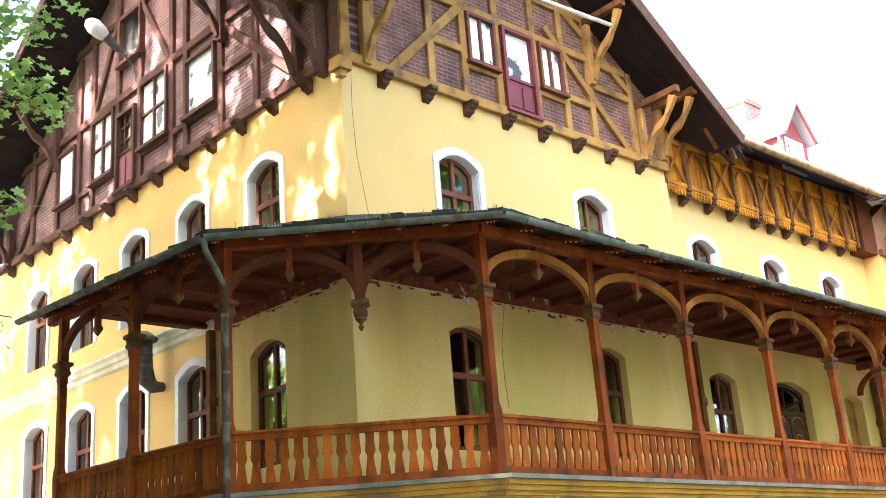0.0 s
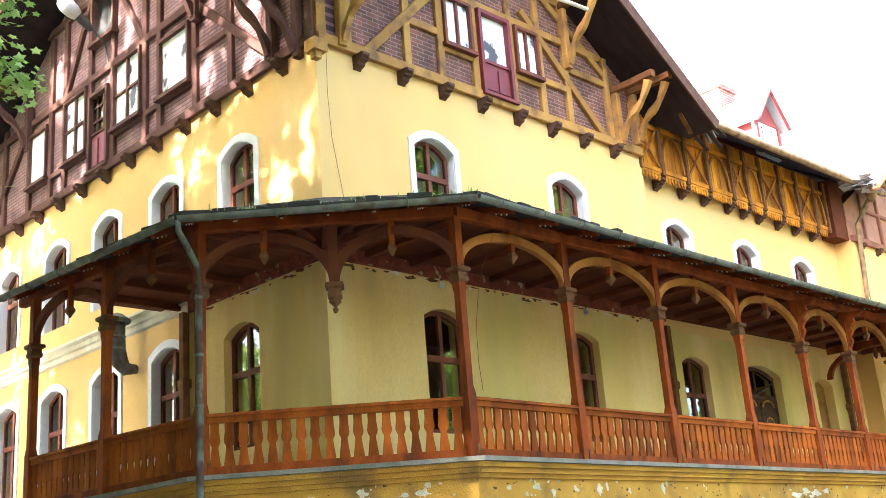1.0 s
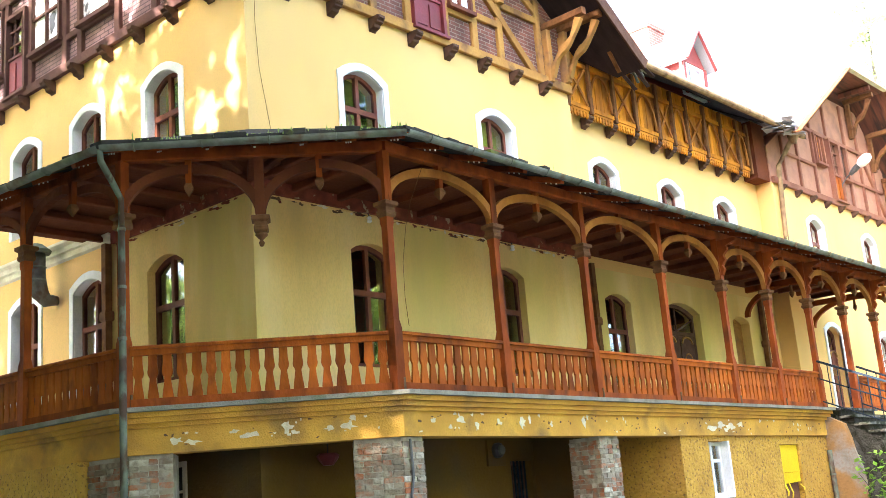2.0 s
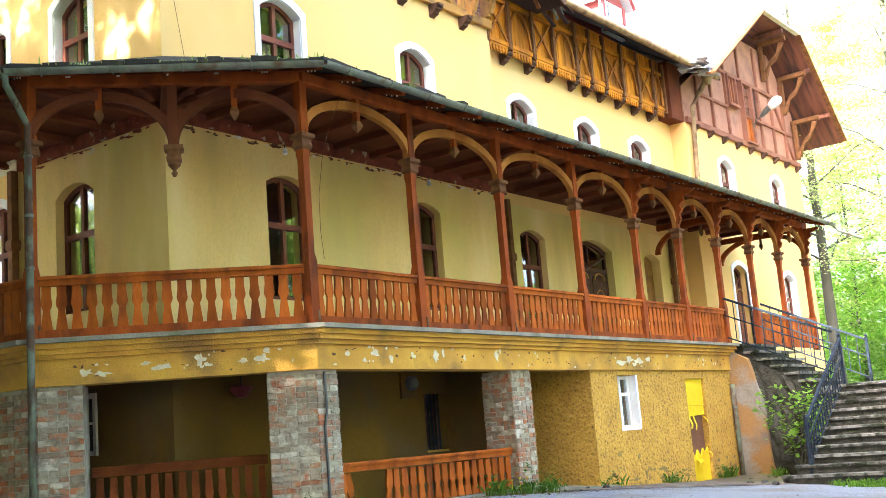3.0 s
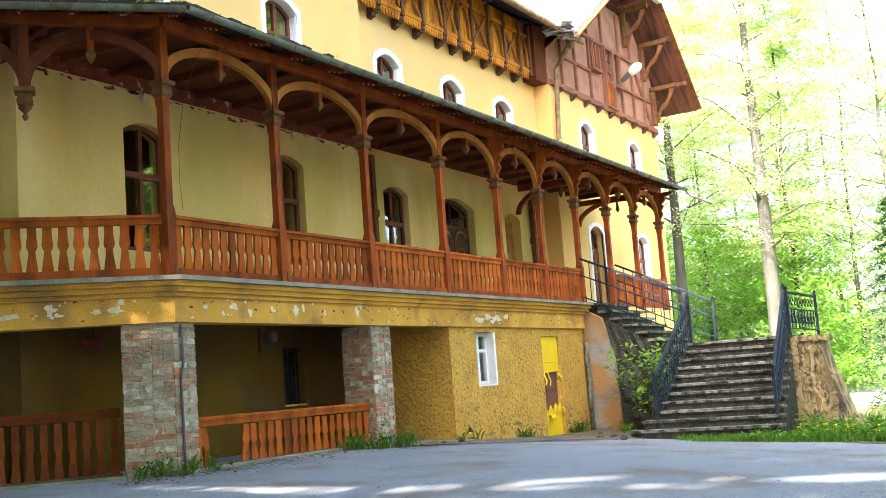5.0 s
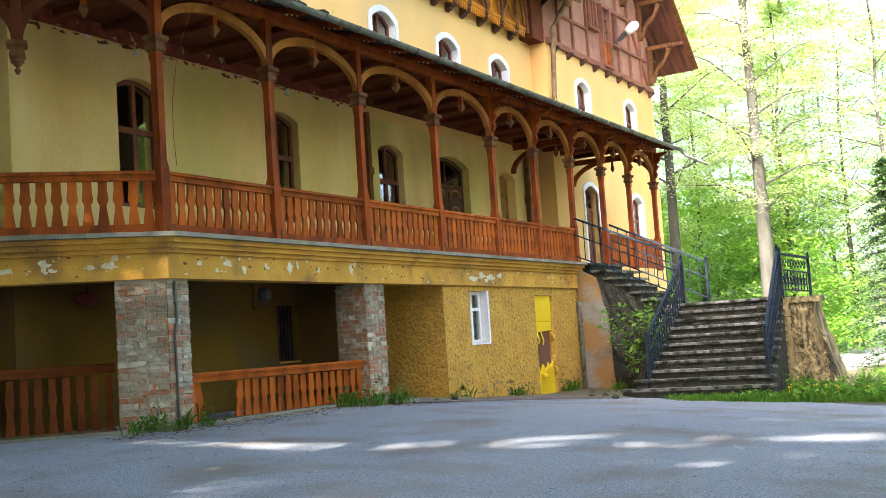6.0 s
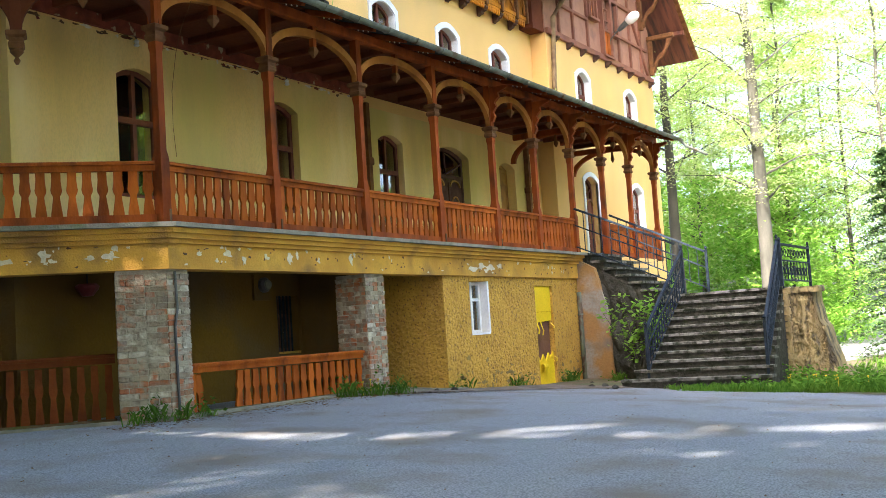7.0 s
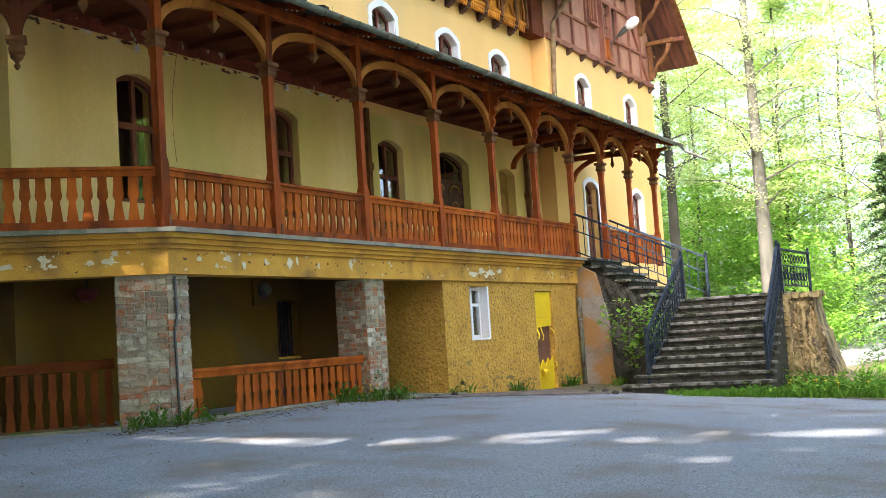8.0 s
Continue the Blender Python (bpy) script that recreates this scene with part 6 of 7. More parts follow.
tagged(part("trim_door_surround", S, M_WHITE), "white plaster door surround", "surround", kind="structure")

# ---- outside steps ----
NS = 11
SX0, SX1, SY0, SY1 = 21.6, 24.65, 5.62, 7.9
G0, LAND = -0.48, 1.42
steps = thing("outside_steps", "worn grey stone steps with projecting treads up to the veranda", "steps", kind="structure")
rise_, run_ = (LAND - G0) / NS, (SX1 - SX0) / NS
random.seed(8)
for i in range(NS):
    x0, z1 = SX0 + i * run_, G0 + (i + 1) * rise_
    y0, y1 = SY0 - 0.34 * (1 - i / NS), SY1 + (0.45 if i == 0 else 0.25 if i == 1 else 0)
    part("riser", Shape().box(x0 + 0.05, y0 + 0.01, G0 - 0.4, x0 + run_ + 0.06, y1 - 0.01, z1 - 0.06), M_RUBBLE, steps, "dark riser in the rubble colour")
    part("tread", Shape().prism([(x0, y0, z1 - 0.058), (x0 - 0.0, y0, z1 - 0.012), (x0 + 0.012, y0, z1), (x0 + run_ + 0.07, y0, z1 - 0.004), (x0 + run_ + 0.07, y0, z1 - 0.058)],
                                [(x0 + random.uniform(-0.015, 0.015), y1, z1 - 0.058), (x0, y1, z1 - 0.012), (x0 + 0.012, y1, z1), (x0 + run_ + 0.07, y1, z1 - 0.004), (x0 + run_ + 0.07, y1, z1 - 0.058)]), M_STEP, steps)
part("landing", Shape().box(SX1, SY0, LAND - 0.16, 27.1, 8.6, LAND), M_STEP, steps)
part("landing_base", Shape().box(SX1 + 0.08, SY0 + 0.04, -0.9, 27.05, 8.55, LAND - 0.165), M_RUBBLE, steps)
NU = 6
for i in range(NU):
    y1 = 8.6 + (i + 1) * 0.30
    z1 = LAND + (i + 1) * (SLAB - LAND) / (NU + 0.0)
    part("tread", Shape().box(24.82, y1 - 0.33, z1 - 0.06, 27.0, y1 + 0.03, z1 - 0.001 * (i + 1)), M_STEP, steps)
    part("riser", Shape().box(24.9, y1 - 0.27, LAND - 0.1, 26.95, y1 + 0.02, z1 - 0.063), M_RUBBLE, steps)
# rough flank below the upper flight
random.seed(21)
S = Shape()
ny, nz = 14, 12
vs, fs = [], []
for i in range(ny):
    for j in range(nz):
        y = 8.5 + 1.95 * i / (ny - 1)
        z = -0.9 + (LAND + 0.9 + (SLAB - LAND) * i / (ny - 1) - 0.1) * j / (nz - 1)
        vs.append((24.83 - 0.16 * random.random() * (1 if i < ny - 4 else 0.15), y, z))
fs = [(i * nz + j, (i + 1) * nz + j, (i + 1) * nz + j + 1, i * nz + j + 1) for i in range(ny - 1) for j in range(nz - 1)]
tagged(part("rubble_flank", S.add(vs, fs), M_RUBBLE), "dark crumbling rubble flank of the upper steps", "rubble", kind="structure")
tagged(part("stained_return", Shape().prism([(24.66, 10.45, -0.9), (24.66, 9.62, -0.9), (24.66, 9.75, 1.3), (24.66, 10.0, 2.2), (24.66, 10.45, 2.45)], [(24.83, 10.45, -0.9), (24.83, 9.62, -0.9), (24.83, 9.75, 1.3), (24.83, 10.0, 2.2), (24.83, 10.45, 2.45)]), M_STAINED), "orange render stained grey beside the steps", "wall", kind="structure")

# ruined side wall of the steps
random.seed(31)


def ruin_top(y):
    """Height of the broken top: level beside the steps, then falling away in ragged steps."""
    d = SY0 - 0.04 - y
    if d < 0.62:
        return 1.28
    z = 1.28 - 2.1 * (1 - math.exp(-(d - 0.60) * 2.6)) - 0.30 * max(0, d - 0.62)
    return z + 0.09 * math.sin(d * 17) + 0.05 * math.sin(d * 41)


def build_ruin():
    rw = thing("ruined_wall", "crumbling yellowish stone side wall beside the steps", "wall", kind="structure")
    S, ny, nz = Shape(), 56, 52
    vs = []
    for side in (0, 1):
        for i in range(ny):
            y = SY0 - 0.04 - 1.30 * i / (ny - 1)
            for j in range(nz):
                z = -0.75 + (ruin_top(y) + 0.75) * j / (nz - 1)
                d = 0.07 * noise.noise((y * 7, z * 2.2, 1.5)) + 0.08 * noise.noise((y * 17, z * 7, 4.0)) + 0.05 * noise.noise((y * 31, z * 26, 9.0))
                x = 24.42 - 0.13 * (1 - j / (nz - 1)) + d if side == 0 else 25.3
                vs.append((x, y + 0.03 * noise.noise((y * 9, z * 9, 2.0)), z))
    k = ny * nz
    fs = [(q * k + i * nz + j, q * k + (i + 1) * nz + j, q * k + (i + 1) * nz + j + 1, q * k + i * nz + j + 1) for q in (0, 1) for i in range(ny - 1) for j in range(nz - 1)]
    fs += [(i * nz + nz - 1, (i + 1) * nz + nz - 1, k + (i + 1) * nz + nz - 1, k + i * nz + nz - 1) for i in range(ny - 1)]
    fs += [(j, j + 1, k + j + 1, k + j) for j in range(nz - 1)] + [((ny - 1) * nz + j, (ny - 1) * nz + j + 1, k + (ny - 1) * nz + j + 1, k + (ny - 1) * nz + j) for j in range(nz - 1)]
    part("masonry", S.add(vs, fs), M_RUIN, rw)
    y = SY0 - 0.03
    while y > SY0 - 0.62:
        w = random.uniform(0.17, 0.24)
        part("coping_stone", rough_block(w - 0.015, 0.5, 0.13), M_RUIN, rw).location = (24.36 + random.uniform(-0.02, 0.02), y - w, 1.255 + random.uniform(-0.01, 0.012))
        y -= w
    # the toothed end beside the treads, block upon block
    z = G0 - 0.05
    while z < 1.2:
        h = random.uniform(0.10, 0.17)
        part("end_stone", rough_block(random.uniform(0.13, 0.2), 0.34, h - 0.012), M_RUIN, rw).location = (24.24 + random.uniform(-0.03, 0.04), SY0 - 0.17 + random.uniform(-0.02, 0.02), z)
        z += h
    # fallen stones at the low end
    for _ in range(9):
        q = random.uniform(0.08, 0.2)
        o = part("fallen_stone", rough_block(q * 1.5, q * 1.3, q), M_RUIN, rw)
        yy = SY0 - 1.25 - random.uniform(0, 0.55)
        o.location = (24.3 + random.uniform(-0.15, 0.4), yy, ground_z(24.4, yy) - 0.02)


def rough_block(wy, wx, h):
    """A stone with knocked corners."""
    j = lambda a=0.014: random.uniform(-a, a)
    e = min(wy, h) * 0.16
    ring = [(e, 0), (wy - e, 0), (wy, e), (wy, h - e), (wy - e, h), (e, h), (0, h - e), (0, e)]
    return Shape().prism([(0.0 + j(), a + j(), b + j()) for a, b in ring], [(wx, a + j(), b + j()) for a, b in ring])


build_ruin()

# iron railings
def railing(a, b, h, label, panel=0.0, ornate=False, posts=(True, True), n=8):
    """An iron railing from foot a to foot b."""
    a, b = Vector(a), Vector(b)
    ob = thing("iron_railing", label, "railing", at=a, group="iron railings")
    d = b - a
    up = Vector((0, 0, 1))
    part("top_rail", Shape().beam(up * h, d + up * h, 0.06, 0.05), M_IRON, ob)
    part("middle_rail", Shape().beam(up * h * 0.62, d + up * h * 0.62, 0.03, 0.03), M_IRON, ob)
    part("bottom_rail", Shape().beam(up * 0.14, d + up * 0.14, 0.03, 0.03), M_IRON, ob)
    for k, on in zip((0, 1), posts):
        if on:
            S = Shape().lathe([(0.03, -0.05), (0.03, h + 0.06)], d * k, square=True).lathe([(0.012, h + 0.06), (0.04, h + 0.1), (0.012, h + 0.15)], d * k, 8)
            part("newel", S, M_IRON, ob)
    for i in range(1, n):
        p = d * (i / n)
        part("upright", Shape().tube([p + up * 0.14, p + up * (h * 0.62 if ornate else h)], 0.012, 5), M_IRON, ob)
        if ornate and i < n:
            q = d * ((i - 0.5) / n)
            dd = d.normalized()
            r = min(0.085, d.length / n * 0.45)
            part("scroll", Shape().tube([q + up * (h * 0.81) + dd * r * math.cos(t) + up * r * math.sin(t) for t in [2 * math.pi * j / 10 for j in range(11)]], 0.012, 4), M_IRON, ob)
            part("scroll", Shape().tube([q + up * (h * 0.38) + dd * r * math.cos(t) + up * r * math.sin(t) for t in [2 * math.pi * j / 10 for j in range(11)]], 0.012, 4), M_IRON, ob)
    return ob


railing((21.95, SY1 - 0.05, G0 + 0.2), (24.68, SY1 - 0.05, LAND), 0.98, "blue-grey iron handrail with scrollwork beside the stone steps", ornate=True, n=16)
railing((21.95, SY0 - 0.20, G0 + 0.2), (24.5, SY0 + 0.03, LAND), 0.98, "blue-grey iron handrail with scrollwork beside the stone steps", ornate=True, n=16)
railing((24.5, SY0 - 0.02, LAND), (27.0, SY0 - 0.1, LAND - 0.02), 0.92, "blue-grey iron landing railing with scrollwork panel", ornate=True, n=9)
railing((24.7, 10.4, SLAB + 0.02), (24.72, 8.0, LAND + 0.1), 1.06, "black iron handrail of the upper steps", n=11, posts=(False, False))
railing((26.98, 10.4, SLAB + 0.02), (26.98, 7.95, LAND), 1.04, "black iron handrail of the upper steps", n=11, posts=(False, True))

# ---- fixtures ----
def flood_lamp(F, u, z, s, label):
    ob = thing("wall_lamp", label, "lamp", at=F(u, 0, z))
    o = Vector(F(u, 0, z))
    V = lambda a, n, h: Vector(F(u + a, n, z + h)) - o
    part("arm", Shape().tube([V(0, 0, -0.75 * s), V(0, 0.1 * s, -0.2 * s), V(0, 0.35 * s, 0.05 * s), V(0.0, 0.6 * s, 0.2 * s)], 0.025 * s, 6), M_LAMPGREY, ob)
    hs = part("housing", Shape().tube([V(0, 0.45 * s, 0.1 * s), V(0, 0.62 * s, 0.22 * s), V(0, 0.85 * s, 0.38 * s)], [0.07 * s, 0.11 * s, 0.12 * s], 10), M_LAMPGREY, ob)
    part("shade", Shape().tube([V(0, 0.83 * s, 0.36 * s), V(0, 0.95 * s, 0.44 * s), V(0, 1.15 * s, 0.56 * s), V(0, 1.28 * s, 0.63 * s), V(0, 1.33 * s, 0.66 * s)], [0.13 * s, 0.19 * s, 0.2 * s, 0.13 * s, 0.02 * s], 12), M_LAMP, hs, "white glass lamp bowl", smooth=True)
    return ob


flood_lamp(FL, 20.2, 13.0, 0.9, "white street-type lamp on a bent arm fixed to the gable")
flood_lamp(FW, 34.75, 10.45, 0.85, "white street-type lamp on a bent arm fixed to the gable")
vent = thing("vent_pipe", "dark metal flue elbow with cap on the yellow wall", "flue", at=(CX - 0.35, 18.95, 5.52))
part("elbow", Shape().tube([(0.33, -0.02, -0.12), (0.12, -0.03, -0.14), (0.0, -0.02, -0.02), (-0.06, 0, 0.2), (-0.08, 0, 0.45), (-0.08, 0, 0.74)], [0.09, 0.13, 0.16, 0.17, 0.17, 0.17], 12), M_FLUE, vent, smooth=True)
for z in (0.22, 0.46):
    part("band", Shape().lathe([(0.178, z), (0.186, z + 0.015), (0.178, z + 0.03)], (-0.075, 0, 0)), M_ZINC, vent)
part("cap", Shape().lathe([(0.26, 0.74), (0.28, 0.80), (0.12, 0.92), (0.03, 0.95)], (-0.08, 0, 0)), M_ZINC, vent, "dented metal cap")
cab = bpy.data.curves.new("cable", "CURVE")
cab.dimensions, cab.bevel_depth = "3D", 0.0035
for pts in ([(CX + 0.22, CY - 0.01, 9.8), (CX + 0.20, CY - 0.015, 9.0), (CX + 0.25, CY - 0.012, 8.2), (CX + 0.48, CY - 0.012, 6.95)], [(11.75, YF - 0.1, 6.05), (11.62, YF - 0.06, 5.75), (11.42, YF - 0.05, 5.35), (11.26, YF - 0.07, 4.95), (11.13, YF - 0.09, 4.4), (11.12, YF - 0.09, 3.9), (11.16, YF - 0.09, 3.5)]):
    sp = cab.splines.new("POLY")
    sp.points.add(len(pts) - 1)
    for p, c in zip(sp.points, pts):
        p.co = (*c, 1)
cab.materials.append(M_CAP)
tagged(new("cable", cab), "thin dark cable hanging down the yellow wall", "cable")

# dangling strips of the broken eaves gutter
tg = thing("broken_gutter", "bent zinc strips hanging from the broken eaves gutter", "gutter", at=(21.35, 12.35, 10.75))
part("strip", Shape().beam((0, 0, 0.1), (0.25, -0.05, -0.42), 0.07, 0.02), M_ZINC, tg)
part("strip", Shape().beam((0.45, 0, 0.08), (0.5, -0.08, -0.22), 0.09, 0.02), M_ZINC, tg)
part("strip", Shape().beam((0.3, 0.02, 0.10), (0.85, 0.0, 0.0), 0.10, 0.03), M_ZINC, tg)
# thin pipe on the corner pier
tp = thing("thin_pipe", "thin dark conduit running down the brick pier", "pipe")
part("pipe", Shape().tube([(11.08, YF - 0.03, 1.95), (11.1, YF - 0.03, 1.45), (11.04, YF - 0.03, 1.2), (11.06, YF - 0.03, 0.0)], 0.02, 6), M_LAMPGREY, tp)
fb = thing("fuse_box", "old round grey meter on an ochre board under the veranda", "fuse box", at=(15.1, 12.28, 1.88))
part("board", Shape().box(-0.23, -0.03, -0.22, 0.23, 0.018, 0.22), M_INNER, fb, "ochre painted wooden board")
part("case", Shape().lathe([(0.13, 0), (0.13, 0.07), (0.10, 0.11)]).mesh("case", M_LAMPGREY), None, fb).matrix_local = pose(0, -0.03, 0.04, 90)
part("cover", Shape().lathe([(0.09, 0.11), (0.08, 0.14), (0.02, 0.155)]).mesh("cover", M_ZINC), None, fb).matrix_local = pose(0, -0.03, 0.04, 90)
# porcelain insulators below the wall plate
for x in (13.18, 17.16):
    ins = thing("insulator", "small white porcelain insulator below the wall plate", "insulator", at=(x, CY - 0.05, 5.97), group="insulators")
    part("knob", Shape().lathe([(0.02, -0.07), (0.05, -0.05), (0.03, -0.01), (0.045, 0.02), (0.02, 0.05)]), M_LAMP, ins)
    part("pin", Shape().tube([(0, 0, 0.04), (0, 0.03, 0.14)], 0.01, 5), M_IRON, ins)
# tie beams with curved braces at the far end of the veranda
for x in (26.92, 31.02):
    tb = thing("tie_beam", "dark wooden tie beam with curved brace across the veranda", "beam", at=(x, YF, BEAM))
    part("beam", Shape().beam((0, 0.07, 0.0), (0, YG - YF - 0.01, 0.0), 0.13, 0.15), M_WOOD, tb)
    S = Shape()
    curved_brace(S, (0, 0.07, -0.7), (0, 1.2, -0.1), 1)
    part("brace", S, M_WOOD, tb)
    S = Shape()
    curved_brace(S, (0, YG - YF - 0.02, -0.7), (0, 1.22, -0.1), 1)
    part("brace", S, M_WOOD, tb)
    part("drop", Shape().lathe([(0.015, -0.42), (0.06, -0.34), (0.06, -0.28), (0.04, -0.24), (0.04, -0.08)], (0, 1.21, 0), 8), M_CAP, tb)
# wrought-iron scroll at the end of the garden side
ws = thing("iron_scroll", "wrought-iron scroll bracket on the yellow wall", "bracket", at=(CX, 26.4, 8.6))
part("arm", Shape().tube([(0, 0, 0), (-0.7, 0, 0.02)], 0.014, 6), M_IRON, ws)
part("scroll", Shape().tube([(-0.35 + 0.02 * k * math.cos(k * 0.8), 0, -0.3 + 0.02 * k * math.sin(k * 0.8)) for k in range(14)], 0.012, 5), M_IRON, ws)
part("stay", Shape().tube([(0, 0, -0.8), (-0.3, 0, -0.6), (-0.6, 0, 0.0)], 0.012, 6), M_IRON, ws)

# damp stains at the foot of the cellar wall
random.seed(66)
stains = thing("damp_stain", "dark mossy damp stains at the foot of the ochre wall", "stain", kind="structure")
for _ in range(80):
    c = random.choice([random.uniform(18.6, 22.0), random.uniform(20.6, 22.1), random.uniform(23.4, 24.5)])
    flake((0, YF - 0.03), (1, 0), (0, -1), c, ground_z(c, YF) + abs(random.gauss(0.02, 0.22)), random.uniform(0.04, 0.26), random.uniform(0.03, 0.14), M_MOSSY, stains)

# loose stones and litter
random.seed(91)
for x, y in [(16.9, 10.1), (17.3, 10.2), (17.7, 10.05), (18.0, 10.25), (16.6, 10.25), (18.3, 10.1), (21.0, 8.4), (21.3, 8.6), (21.15, 8.8), (21.6, 8.7), (20.9, 8.2), (23.1, 9.6), (23.5, 9.2)]:
    r = random.uniform(0.03, 0.085)
    ls = Shape().lathe([(r * 0.5, 0), (r, r * 0.3), (r * 0.8, r * 0.8), (r * 0.3, r * 1.0)], (0, 0, 0), 7)
    ls.v = [(a * random.uniform(0.8, 1.3), b * random.uniform(0.8, 1.2), c * random.uniform(0.8, 1.2)) for a, b, c in ls.v]
    o = tagged(part("loose_stone", ls, M_RUBBLE), "loose dark grey stone lying on the ground by the wall", "stone", group="loose stones")
    o.location = (x, y, ground_z(x, y) - 0.005)

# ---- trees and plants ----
# chosen sun spots, lit through leaf gaps cut for them: garden side (y, z, radius), drive (x, y, radius)
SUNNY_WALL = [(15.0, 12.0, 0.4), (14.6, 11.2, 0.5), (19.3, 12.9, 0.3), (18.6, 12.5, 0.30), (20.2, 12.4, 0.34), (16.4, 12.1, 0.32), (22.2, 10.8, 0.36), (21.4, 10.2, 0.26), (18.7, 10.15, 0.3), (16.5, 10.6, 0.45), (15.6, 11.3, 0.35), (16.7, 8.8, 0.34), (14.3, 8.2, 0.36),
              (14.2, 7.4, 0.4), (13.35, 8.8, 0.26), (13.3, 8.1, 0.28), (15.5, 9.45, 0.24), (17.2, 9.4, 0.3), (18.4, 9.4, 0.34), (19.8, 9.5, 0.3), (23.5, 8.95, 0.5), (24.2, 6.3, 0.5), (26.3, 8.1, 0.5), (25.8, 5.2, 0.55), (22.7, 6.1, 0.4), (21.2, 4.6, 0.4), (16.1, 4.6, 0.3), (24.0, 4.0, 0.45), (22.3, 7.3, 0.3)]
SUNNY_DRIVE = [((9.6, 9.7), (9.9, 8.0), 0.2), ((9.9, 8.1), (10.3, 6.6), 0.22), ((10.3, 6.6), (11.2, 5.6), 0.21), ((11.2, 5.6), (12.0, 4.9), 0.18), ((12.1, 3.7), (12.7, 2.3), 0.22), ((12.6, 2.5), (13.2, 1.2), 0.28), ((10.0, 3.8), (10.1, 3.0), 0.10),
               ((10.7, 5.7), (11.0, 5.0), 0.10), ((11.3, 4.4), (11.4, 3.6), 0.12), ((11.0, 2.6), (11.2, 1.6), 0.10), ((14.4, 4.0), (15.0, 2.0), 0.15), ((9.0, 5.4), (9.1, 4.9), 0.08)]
SUN_SPOT_CUTS = [((CX, y, z), (CX, y + 0.3 * r, z - r), r) for y, z, r in SUNNY_WALL] + [((*p, ground_z(*p)), (*q, ground_z(*q)), r) for p, q, r in SUNNY_DRIVE] + [((8.7, 12.3, 2.6), (9.2, 11.9, 2.6), 0.12)]


def off_sun_spots(P, rng):
    """False for most of the leaves that would shade one of the chosen sun spots."""
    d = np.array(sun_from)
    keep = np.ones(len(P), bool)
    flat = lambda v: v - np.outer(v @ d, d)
    for a, b, r in SUN_SPOT_CUTS:
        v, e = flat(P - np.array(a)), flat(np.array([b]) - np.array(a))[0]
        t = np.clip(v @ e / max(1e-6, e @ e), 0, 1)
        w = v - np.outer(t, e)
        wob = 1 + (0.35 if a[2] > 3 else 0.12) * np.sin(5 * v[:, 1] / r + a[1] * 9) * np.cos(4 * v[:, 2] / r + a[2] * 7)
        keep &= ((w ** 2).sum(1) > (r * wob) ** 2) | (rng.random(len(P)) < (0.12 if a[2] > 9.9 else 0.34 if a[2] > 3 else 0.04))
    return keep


def leaves(S, centre, spread, n, size, rng, flat=0.5, root=None):
    """Small folded leaves scattered round a twig end."""
    c = np.array(centre)
    P = c + rng.normal(0, 1, (n, 3)) * np.array([spread, spread, spread * flat])
    A = rng.uniform(0, 2 * np.pi, n)
    T = rng.normal(0, 0.5, (n, 2))
    L = size * rng.uniform(0.6, 1.3, n)
    d = np.stack([np.cos(A), np.sin(A), T[:, 0] * 0.8], 1)
    s = np.stack([-np.sin(A), np.cos(A), T[:, 1] * 0.8], 1)
    # drop leaves that stand between the sun and a chosen spot
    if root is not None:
        keep = off_sun_spots(P + np.array(root), rng)
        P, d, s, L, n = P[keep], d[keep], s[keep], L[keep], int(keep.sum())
    k = len(S.v)
    V = np.stack([P - d * L[:, None] * 0.5, P + s * L[:, None] * 0.33, P + d * L[:, None] * 0.5, P - s * L[:, None] * 0.33], 1).reshape(-1, 3)
    S.v += V.tolist()
    S.f += [(k + 4 * i, k + 4 * i + 1, k + 4 * i + 2, k + 4 * i + 3) for i in range(n)]


def quick_mesh(S, name, mat):
    me = bpy.data.meshes.new(name)
    me.from_pydata(S.v, [], S.f)
    me.materials.append(mat)
    return me


